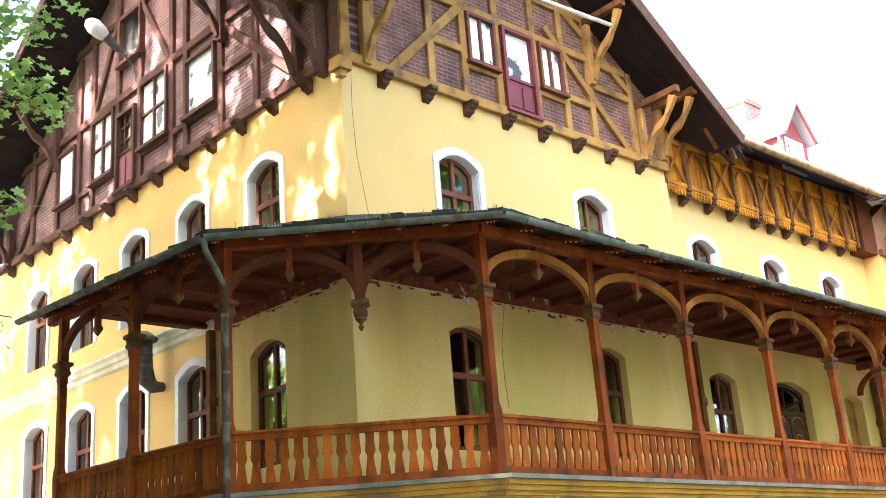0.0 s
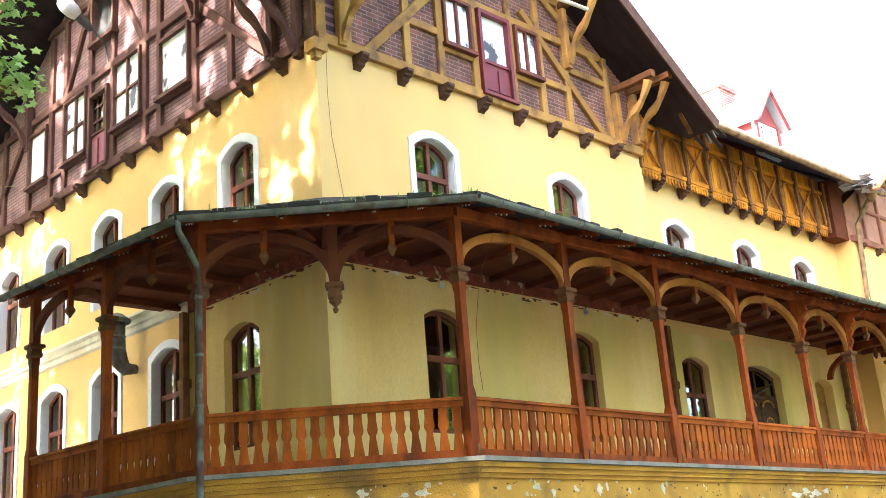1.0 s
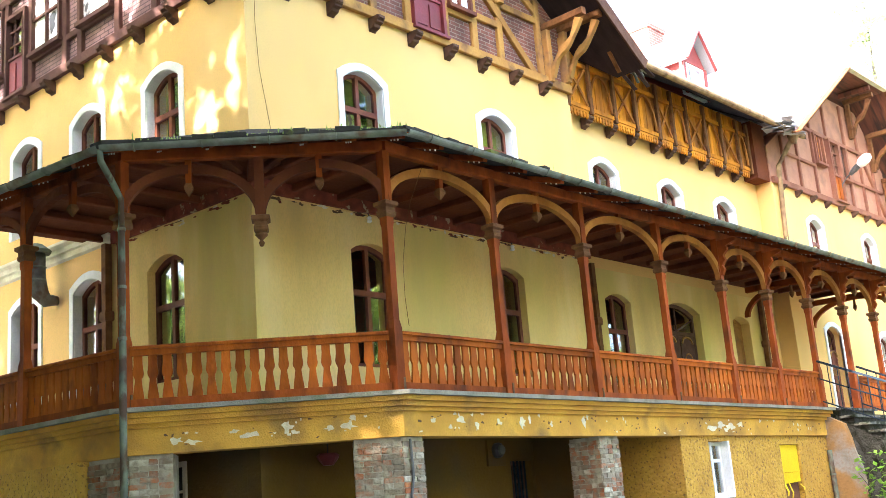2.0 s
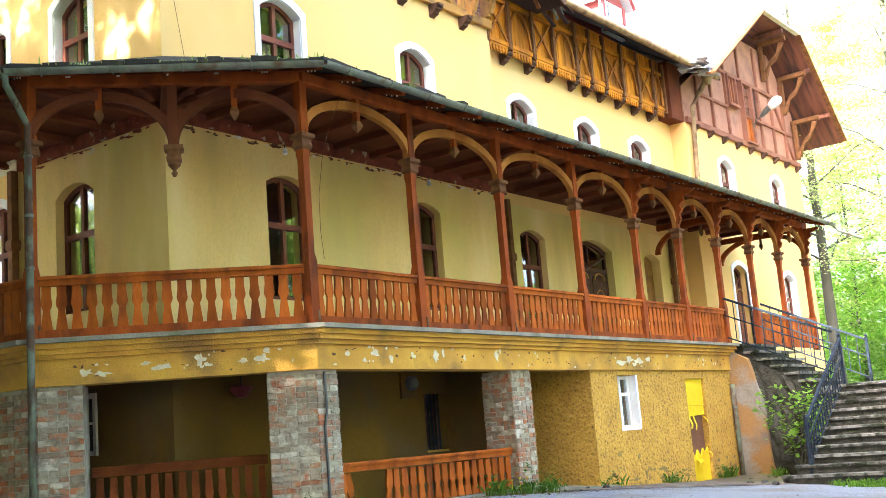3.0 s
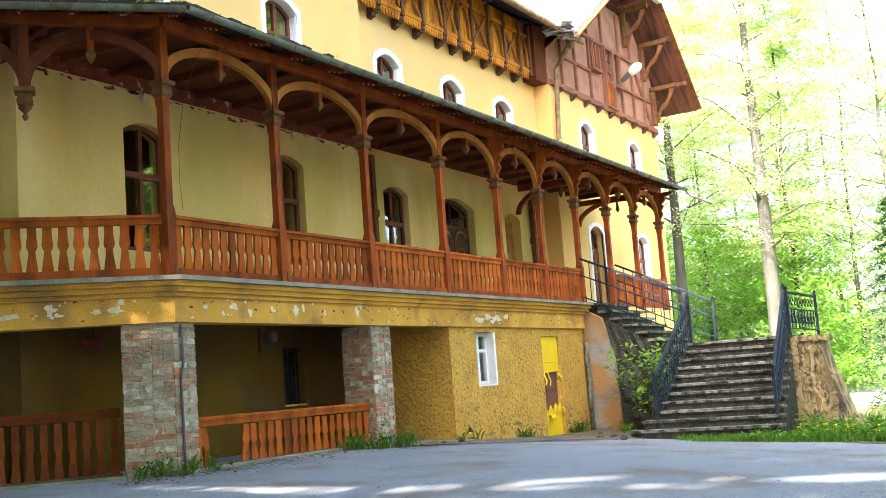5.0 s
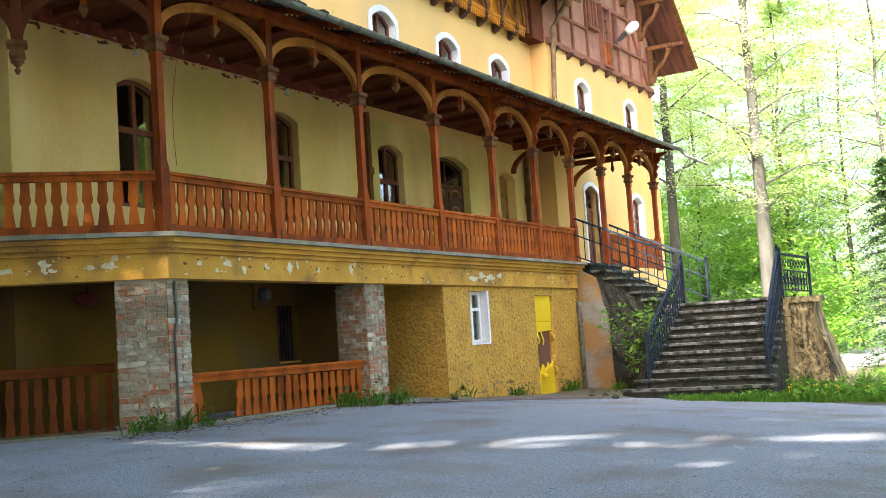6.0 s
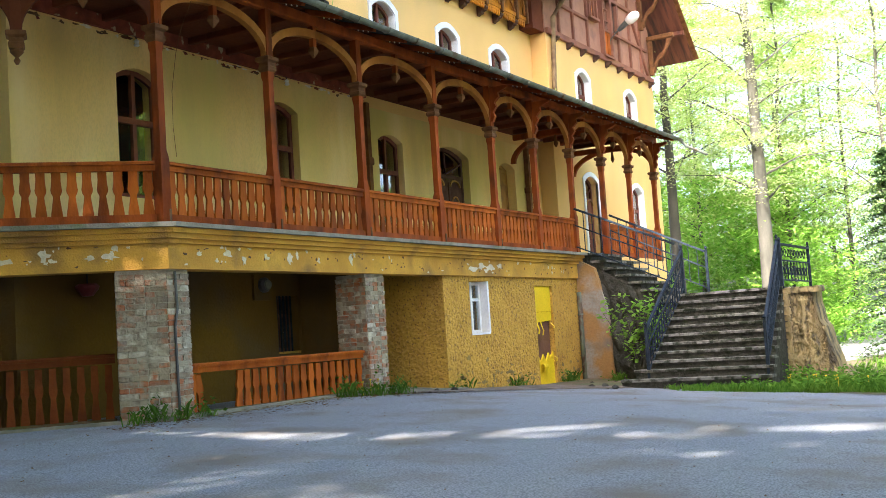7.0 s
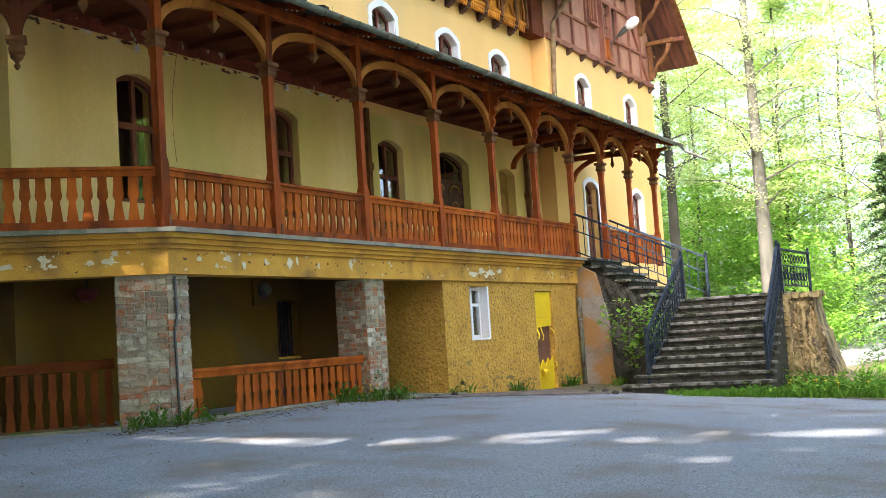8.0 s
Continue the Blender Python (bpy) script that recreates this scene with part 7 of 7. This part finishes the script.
def tree(x, y, h, r0, crown0, spread, n_leaf, size, seed, mat=M_LEAF, lean=(0, 0), label="tall grey-barked beech with bright green spring leaves", limbs=16, clump=1.0, inner=0.35, flat=0.35, shades=False):
    """A trunk with limbs and a crown of leaves in layered sprays."""
    rng = np.random.default_rng(seed)
    z0 = ground_z(x, y) - 0.1
    ob = thing("tree", label, "tree", at=(x, y, z0), group="beech trees")
    S = Shape()
    path, rad = [], []
    for i in range(9):
        t = i / 8
        path.append((lean[0] * h * t + rng.normal(0, 0.06) * t * 2, lean[1] * h * t + rng.normal(0, 0.06) * t * 2, h * t))
        rad.append(max(0.025, r0 * (1 - t) ** 0.8 + (0.25 * r0 if i == 0 else 0)))
    S.tube(path, rad, 10)
    tr = part("trunk", S, M_BARK, ob, smooth=True)
    C = Shape()
    per = max(6, n_leaf // (limbs * 7))
    for i in range(limbs):
        t = crown0 + (1 - crown0) * (i + rng.random()) / limbs
        p = Vector(path[min(8, int(t * 8))]).lerp(Vector(path[min(8, int(t * 8) + 1)]), t * 8 - int(t * 8))
        a = i * 2.4 + rng.uniform(-0.5, 0.5)
        ln = spread * (1.15 - 0.75 * (t - crown0) / (1 - crown0)) * rng.uniform(0.6, 1.15)
        q = p + Vector((math.cos(a) * ln, math.sin(a) * ln, ln * rng.uniform(0.1, 0.55)))
        m = p.lerp(q, 0.5) + Vector((0, 0, 0.1 * ln))
        part("limb", Shape().tube([p, m, q], [r0 * 0.22 * (1 - t) + 0.015, r0 * 0.10 * (1 - t) + 0.009, 0.006], 5), M_BARK, tr)
        for k in range(7):
            s = inner + (1 - inner) * (k + rng.random()) / 7
            c = p.lerp(q, s) + Vector(rng.normal(0, 0.22 * ln * 0.6, 3))
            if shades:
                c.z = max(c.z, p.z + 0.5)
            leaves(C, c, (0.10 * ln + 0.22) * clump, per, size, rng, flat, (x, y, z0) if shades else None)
    part("crown", quick_mesh(C, "crown", mat), None, ob, "bright green leaves in layered sprays")
    return ob


def conifer(x, y, h, seed):
    rng = np.random.default_rng(seed)
    z0 = ground_z(x, y) - 0.1
    ob = thing("spruce", "young dark green spruce with drooping boughs", "tree", at=(x, y, z0), group="spruces")
    part("trunk", Shape().tube([(0, 0, 0), (0, 0, h * 0.5), (0, 0, h)], [0.12, 0.07, 0.01], 8), M_BARK, ob)
    C = Shape()
    for i in range(60):
        t = (i + rng.random()) / 60
        z = h * (0.06 + 0.92 * t)
        a = i * 2.4
        ln = h * 0.30 * (1 - t) + 0.15
        for k in range(11):
            s = (k + 0.5) / 11
            for side in (-0.16, 0.0, 0.16):
                leaves(C, (math.cos(a + side * (1.3 - s)) * ln * s, math.sin(a + side * (1.3 - s)) * ln * s, z - 0.32 * ln * s * s - 0.1 * abs(side)), 0.06 + 0.04 * s, 8, 0.09, rng, 0.45)
        part("bough", Shape().tube([(0, 0, z), (math.cos(a) * ln * 0.6, math.sin(a) * ln * 0.6, z - 0.1 * ln), (math.cos(a) * ln, math.sin(a) * ln, z - 0.32 * ln)], [0.018, 0.01, 0.003], 4), M_BARK, ob)
    part("crown", quick_mesh(C, "crown", M_NEEDLE), None, ob, "dark green needle boughs")
    return ob


# the wood beyond the steps: two grey stems in front, slender trees and undergrowth behind
WOOD = [(42.85, 13.75, 21, 0.26, 0.30, 3.4, M_PALELEAF), (43.8, 10.48, 22, 0.33, 0.24, 4.2, M_PALELEAF), (50.0, 10.9, 20, 0.14, 0.2, 4.4, M_LEAFY), (49, 6.6, 21, 0.13, 0.25, 3.6, M_PALELEAF), (52, 15.5, 20, 0.12, 0.15, 4.6, M_LEAFY),
        (55, 9.2, 22, 0.12, 0.12, 5.0, M_PALELEAF), (57, 12.8, 23, 0.12, 0.12, 5.2, M_LEAFY), (58, 17.5, 22, 0.12, 0.12, 5.2, M_LEAFY), (66, 12, 24, 0.12, 0.10, 6.0, M_LEAF), (66, 17.5, 24, 0.12, 0.10, 6.0, M_LEAFY), (62, 8.0, 17, 0.12, 0.10, 4.6, M_LEAF), (74, 21, 26, 0.15, 0.08, 6.5, M_LEAF),
        (74, 14.5, 26, 0.15, 0.08, 6.5, M_LEAF), (50, 19.5, 20, 0.12, 0.12, 5, M_LEAF), (72, 9.0, 14, 0.15, 0.1, 5.0, M_LEAF)]
for i, (x, y, h, r, c0, sp, mat) in enumerate(WOOD):
    tree(x, y, h, r, c0, sp, 26000 if y > 0.19 * x else 16000, 0.105 if x < 48 else 0.14, 100 + i, mat, limbs=30, clump=0.85, inner=0.06, flat=0.22)
for i, (x, y, h) in enumerate([(35.6, 4.85, 6.6)]):
    conifer(x, y, h, 300 + i)
# young undergrowth in layered sprays
rng = np.random.default_rng(77)
S = Shape()
for i in range(560):
    x = rng.uniform(45, 68)
    y = x * math.tan(math.radians(rng.uniform(9.8, 20.5)))
    h = rng.uniform(0.3, 7.5) * (0.45 if y < 0.19 * x else 1.0)
    for k in range(5):
        leaves(S, (x + rng.normal(0, 0.8), y + rng.normal(0, 0.8), ground_z(x, y) + h + rng.normal(0, 0.3)), 0.55, 30, 0.17, rng, 0.2)
tagged(part("undergrowth", quick_mesh(S, "undergrowth", M_DEEPLEAF), None), "bright green young beech undergrowth below the trees", "undergrowth", kind="stuff")

# unseen trees added round the drive to shade it and the house and to fill window reflections
CROWNS_NEAR = [(-6.0, 1.9, 17, 0.3, 0.4, 4.5), (-4.2, -1.2, 15, 0.28, 0.42, 4.2), (3.0, 25.8, 22, 0.3, 0.36, 4.4), (2.0, 20.5, 22, 0.3, 0.38, 4.0), (0.6, 15.5, 21, 0.3, 0.45, 4.2), (-3.5, 24, 22, 0.34, 0.36, 5.0),
    (-3.0, 18.5, 22, 0.34, 0.38, 5.0), (0.0, 13.8, 9.5, 0.16, 0.25, 2.2), (-0.8, 10.2, 8.5, 0.15, 0.3, 2.0), (0.8, 17.8, 9.5, 0.16, 0.25, 2.2), (-0.4, 11.0, 20, 0.34, 0.55, 5.2), (1.3, 7.0, 20, 0.34, 0.5, 6.4), (-3.0, 6.0, 22, 0.36, 0.45, 6.5)]
CROWNS_DRIVE = [(3.4, -1.6, 20, 0.34, 0.5, 6.4), (-2.5, 1.5, 20, 0.36, 0.5, 6.4), (1.0, -4.0, 19, 0.34, 0.5, 5.6), (-6.5, 10, 21, 0.36, 0.45, 5.2), (-7.5, 3.5, 21, 0.36, 0.42, 5.2), (-7, -4, 19, 0.36, 0.4, 5),
    (-12, 14, 20, 0.34, 0.3, 5), (-11, 21, 20, 0.34, 0.3, 5), (-14, 6, 20, 0.34, 0.3, 5), (-2, -12, 16, 0.3, 0.3, 5), (6, -19, 17, 0.3, 0.15, 5), (13, -21, 17, 0.3, 0.15, 5), (20, -20, 17, 0.3, 0.15, 5)]
CROWNS_SOUTH = [(27, -21, 26, 0.3, 0.15, 5), (34, -20, 27, 0.3, 0.15, 5), (3, -13, 10, 0.18, 0.1, 4.2), (12, -14, 11, 0.18, 0.1, 4.2), (22.5, -13.5, 11, 0.18, 0.1, 4.4), (31, -14, 12, 0.18, 0.1, 4.2),
    (35, -9, 26, 0.26, 0.08, 5.4), (41, -8, 27, 0.26, 0.08, 5.4), (48, -8, 28, 0.26, 0.08, 5.6), (55, -10, 28, 0.26, 0.08, 5.6), (41, -18, 29, 0.26, 0.08, 6), (47, -17, 29, 0.26, 0.08, 6), (53, -17, 29, 0.26, 0.08, 6)]
CROWNS_EAST = [(61, -8, 22, 0.26, 0.08, 5), (-6.2, 9.5, 9, 0.15, 0.06, 3.0), (-3.6, 13.5, 9, 0.15, 0.06, 3.2), (-2.6, 17.2, 9, 0.15, 0.06, 3.0), (-9.5, 5.5, 9, 0.15, 0.06, 3.2), (-11.0, -1.0, 9, 0.15, 0.06, 3.2),
    (-1.5, 22, 9, 0.15, 0.06, 3.0), (-1, 34, 20, 0.25, 0.05, 5), (-6.5, 37, 23, 0.25, 0.05, 5.4), (-12, 36, 23, 0.25, 0.05, 5.4), (1.5, 41, 23, 0.25, 0.05, 5.4), (-4, 45, 25, 0.25, 0.05, 5.6), (-0.6, 8.6, 9, 0.12, 0.04, 2.2)]
CROWNS_LOW = [(-1.6, 12, 9, 0.12, 0.04, 2.3), (1.0, 12.4, 9, 0.12, 0.04, 2.1), (2.0, 16, 9, 0.12, 0.04, 2.1),
    (1.4, 20, 9, 0.12, 0.04, 2.3), (-6.5, -7, 9, 0.12, 0.04, 3.2), (-1.5, -9, 9, 0.12, 0.04, 3.2)]
for i, (x, y, h, r, c0, sp) in enumerate(CROWNS_NEAR + CROWNS_DRIVE + CROWNS_SOUTH + CROWNS_EAST + CROWNS_LOW):
    near = x < 5 and -6 < y < 30
    tree(x, y, h, r, c0, sp, 13000 if near else 15000 if 30 < x < 56 else 8500 if y > 30 else 5500, 0.30 if near else 0.42, 500 + i, M_LEAF if i % 2 else M_LEAFY, limbs=22 if near else 18, clump=1.0, label="leafy beech out of view, added for shade and reflections", shades=near)

# the maple spray that hangs into view
br = thing("maple_branch", "hanging maple branch with fresh light green leaves", "branch")
rng = np.random.default_rng(9)
S, B = Shape(), Shape()


def maple_leaf(S, p, size, rng):
    """A lobed leaf of nine corners."""
    a = rng.uniform(0, 6.28)
    tilt = rng.normal(0, 0.5, 2)
    d, s = Vector((math.cos(a), math.sin(a) * 0.6, tilt[0])).normalized(), Vector((-math.sin(a), math.cos(a) * 0.6, tilt[1])).normalized()
    out = []
    for k in range(10):
        t = 2 * math.pi * k / 10
        r = size * (1.0 if k % 2 == 0 else 0.55) * 0.55
        out.append(tuple(Vector(p) + d * math.cos(t) * r + s * math.sin(t) * r))
    S.add(out, [tuple(range(10))])


for (x0, z0), (x1, z1), n in (((3.6, 8.3), (4.72, 7.5), 140), ((3.5, 7.3), (4.85, 6.55), 230), ((3.4, 7.9), (4.3, 7.25), 200), ((3.5, 6.9), (4.45, 6.5), 70), ((3.6, 5.3), (4.40, 5.22), 110), ((3.7, 8.6), (5.3, 8.05), 30), ((3.4, 6.3), (4.15, 6.2), 30)):
    B.tube([(x0, 11.0, z0), ((x0 + x1) / 2, 11.0, (z0 + z1) / 2 + 0.08), (x1, 11.0, z1)], [0.016, 0.010, 0.004], 5)
    for k in range(n):
        t = rng.random() ** 0.7
        maple_leaf(S, (x0 + (x1 - x0) * t + rng.normal(0, 0.09), 11.0 + rng.normal(0, 0.2), z0 + (z1 - z0) * t + rng.normal(0, 0.11)), rng.uniform(0.08, 0.14), rng)
B.tube([(-1.0, 16.5, 8.4), (1.6, 13.5, 8.6), (3.4, 11.0, 8.4), (3.55, 11.0, 6.9), (3.6, 11.0, 5.3)], [0.08, 0.05, 0.03, 0.02, 0.008], 6)
part("twigs", B, M_BARK, br)
part("leaf_spray", quick_mesh(S, "leaf_spray", M_LEAFY), None, br, "fresh light green lobed leaves")

# elder bush in the corner of the steps
rng = np.random.default_rng(14)
bush = thing("bush", "green elder bush growing beside the steps", "bush", at=(24.0, 8.75, -0.5))
S = Shape()
for i in range(15):
    a = rng.uniform(0, 6.28)
    top = Vector((rng.normal(0, 0.22) - 0.1, rng.normal(0.05, 0.40), rng.uniform(0.9, 2.2)))
    part("stem", Shape().tube([(rng.normal(0, 0.1), rng.normal(0, 0.12), 0), top * 0.6 + Vector((0, 0, 0.1)), top], [0.016, 0.011, 0.004], 5), M_BARK, bush)
    for k in range(5):
        leaves(S, top * (0.5 + 0.5 * (k + 1) / 5), 0.10, 8, 0.13, rng, 0.8)
part("foliage", quick_mesh(S, "foliage", M_BUSH), None, bush)

# grass and weeds
rng = np.random.default_rng(15)


def blades(S, x, y, n, h, spread):
    for _ in range(n):
        a, px_, py_ = rng.uniform(0, 6.28), x + rng.normal(0, spread), y + rng.normal(0, spread)
        z = ground_z(px_, py_)
        hh = h * rng.uniform(0.5, 1.3)
        dx, dy = math.cos(a), math.sin(a)
        S.add([(px_ - dy * 0.008, py_ + dx * 0.008, z), (px_ + dy * 0.008, py_ - dx * 0.008, z), (px_ + dx * hh * 0.25 + dy * 0.006, py_ + dy * hh * 0.25 - dx * 0.006, z + hh * 0.7), (px_ + dx * hh * 0.6, py_ + dy * hh * 0.6, z + hh)], [(0, 1, 2), (0, 2, 3)])


S = Shape()
for _ in range(620):
    t, u = rng.random(), rng.random()
    x, y = 20.4 + 2.2 * u + 1.2 * t, 6.6 - 5.5 * t + rng.normal(0, 0.2)
    if x > 21.35 and y > 5.35:
        continue
    blades(S, x, y, 16, 0.10 + 0.12 * t + 0.07 * noise.noise((x * 1.7, y * 1.7, 0)), 0.14)
    if noise.noise((x * 1.3, y * 1.3, 5)) > 0.05 and t > 0.2:
        leaves(S, (x, y, ground_z(x, y) + 0.10 + abs(rng.normal(0, 0.07))), 0.12, 12, 0.10, rng, 0.5)
for _ in range(34):
    blades(S, 20.95 + rng.uniform(0, 0.35), 5.7 + 1.5 * rng.random() ** 1.6, 12, 0.10, 0.07)
for _ in range(900):
    x, y = rng.uniform(23, 38), rng.uniform(-8, 5.2)
    blades(S, x, y, 10, 0.2, 0.25)
for _ in range(260):
    x, y = rng.uniform(23.0, 24.2), rng.uniform(3.0, 6.2)
    leaves(S, (x, y, ground_z(x, y) + abs(rng.normal(0, 0.18)) + 0.03), 0.09, 9, 0.09, rng, 0.6)
tagged(part("grass", quick_mesh(S, "grass", M_GRASS), None), "long green grass on the verge beside the steps", "grass", kind="stuff")
S = Shape()
for x0, y0, n in ((10.45, 10.5, 9), (10.85, 10.35, 6), (14.7, 10.3, 10), (15.3, 10.25, 12), (16.1, 10.3, 14), (11.4, 10.4, 5), (24.0, 9.4, 10), (24.1, 7.4, 10), (24.05, 6.9, 12), (18.5, 10.4, 6), (23.6, 10.4, 12), (21.0, 10.4, 8)):
    for _ in range(n):
        blades(S, x0 + rng.normal(0, 0.2), y0 - abs(rng.normal(0, 0.08)), 5, 0.15 * rng.uniform(0.5, 1.6), 0.05)
    for _ in range(n * 2):
        leaves(S, (x0 + rng.normal(0, 0.2), y0 - 0.05 + rng.normal(0, 0.04), ground_z(x0, y0) + abs(rng.normal(0, 0.13)) + 0.02), 0.045, 6, 0.06, rng, 0.6)
tagged(part("weeds", quick_mesh(S, "weeds", M_WEED), None), "weeds and grass tufts at the foot of the wall", "weeds", kind="stuff")
S = Shape()
for x, y in [(15.2, 10.2), (15.5, 10.25), (14.9, 10.15)] + [(rng.uniform(20.8, 23.6), rng.uniform(1.5, 5.2)) for _ in range(26)]:
    S.lathe([(0.004, 0), (0.004, 0.20), (0.022, 0.21), (0.018, 0.225)], (x, y, ground_z(x, y) + rng.uniform(0, 0.1)), 7)
tagged(part("dandelions", S, M_DANDELION), "yellow dandelion heads in the grass", "flowers", kind="stuff")

# dry leaves and crumbs along the foot of the wall
S = Shape()
for _ in range(1500):
    x, y = rng.uniform(9.6, 24.0), 10.35 - abs(rng.normal(0, 0.35))
    a, s = rng.uniform(0, 6.28), rng.uniform(0.012, 0.035)
    z = ground_z(x, y) + 0.014
    c_, s_ = math.cos(a) * s, math.sin(a) * s
    S.add([(x - c_, y - s_, z), (x + s_ * 0.6, y - c_ * 0.6, z + s * 0.3), (x + c_, y + s_, z), (x - s_ * 0.6, y + c_ * 0.6, z + s * 0.25)], [(0, 1, 2, 3)])
tagged(part("leaf_litter", quick_mesh(S, "leaf_litter", M_LITTER), None), "dry brown leaf litter at the foot of the wall", "leaf litter", kind="stuff")

# crumbs, twigs and dry leaves strewn over the drive
S = Shape()
for _ in range(1700):
    x, y = rng.uniform(5.5, 23.5), 10.2 - 9.5 * rng.random() ** 1.7
    if y < 0.25 * x - 1:
        continue
    a, s = rng.uniform(0, 6.28), 0.003 + 0.014 * rng.random() ** 3
    z = ground_z(x, y) + 0.006
    c_, s_ = math.cos(a) * s, math.sin(a) * s
    S.add([(x - c_, y - s_, z), (x + s_ * 0.6, y - c_ * 0.6, z), (x + c_, y + s_, z), (x - s_ * 0.6, y + c_ * 0.6, z), (x, y, z + s * 0.7)], [(0, 1, 4), (1, 2, 4), (2, 3, 4), (3, 0, 4)])
tagged(part("drive_crumbs", quick_mesh(S, "drive_crumbs", M_LITTER), None), "brown crumbs and bits of leaf strewn on the drive", "litter", kind="stuff")

# ---- single bricks of the piers ----
random.seed(41)
BR_H, BR_GAP = 0.078, 0.009
brick_cache = {}


def brick_mesh(w, v):
    key = (round(w, 2), v)
    if key not in brick_cache:
        h, e = BR_H - BR_GAP, 0.008
        j = lambda: random.uniform(-0.008, 0.008)
        ring = [(0, e), (e, 0), (w - e, 0), (w, e), (w, h - e), (w - e, h), (e, h), (0, h - e)]
        S = Shape()
        a = [(x + j(), 0.03, z + j()) for x, z in ring]
        b = [(x + j() + (0.5 - x / w) * 0.006, -0.004 + j() * 0.9, z + j()) for x, z in ring]
        S.prism(a, b)
        brick_cache[key] = S.mesh("brick", M_PIERBRICK)
    return brick_cache[key]


for ob, corners in pier_jobs:
    n = len(corners)
    faces_ = (0, 1) if n == 5 else (0, 3)
    for fi in faces_:
        a, b = corners[fi], corners[(fi + 1) % n]
        d = b - a
        ln, ang = d.length, math.atan2(d.y, d.x)
        z, row = -0.02, 0
        while z < 1.90:
            u = 0.0
            wide = [0.13, 0.25] if row % 2 else [0.25, 0.13]
            k = 0
            while u < ln - 0.04:
                w = wide[k % 2]
                if ln - (u + w) < 0.07:
                    w = ln - u
                o = part("brick", brick_mesh(w - BR_GAP, random.randint(0, 7)), None, ob)
                pp = a + d.normalized() * u
                o.location = (pp.x, pp.y, z)
                o.rotation_euler = (0, 0, ang)
                u += w
                k += 1
            z += BR_H
            row += 1
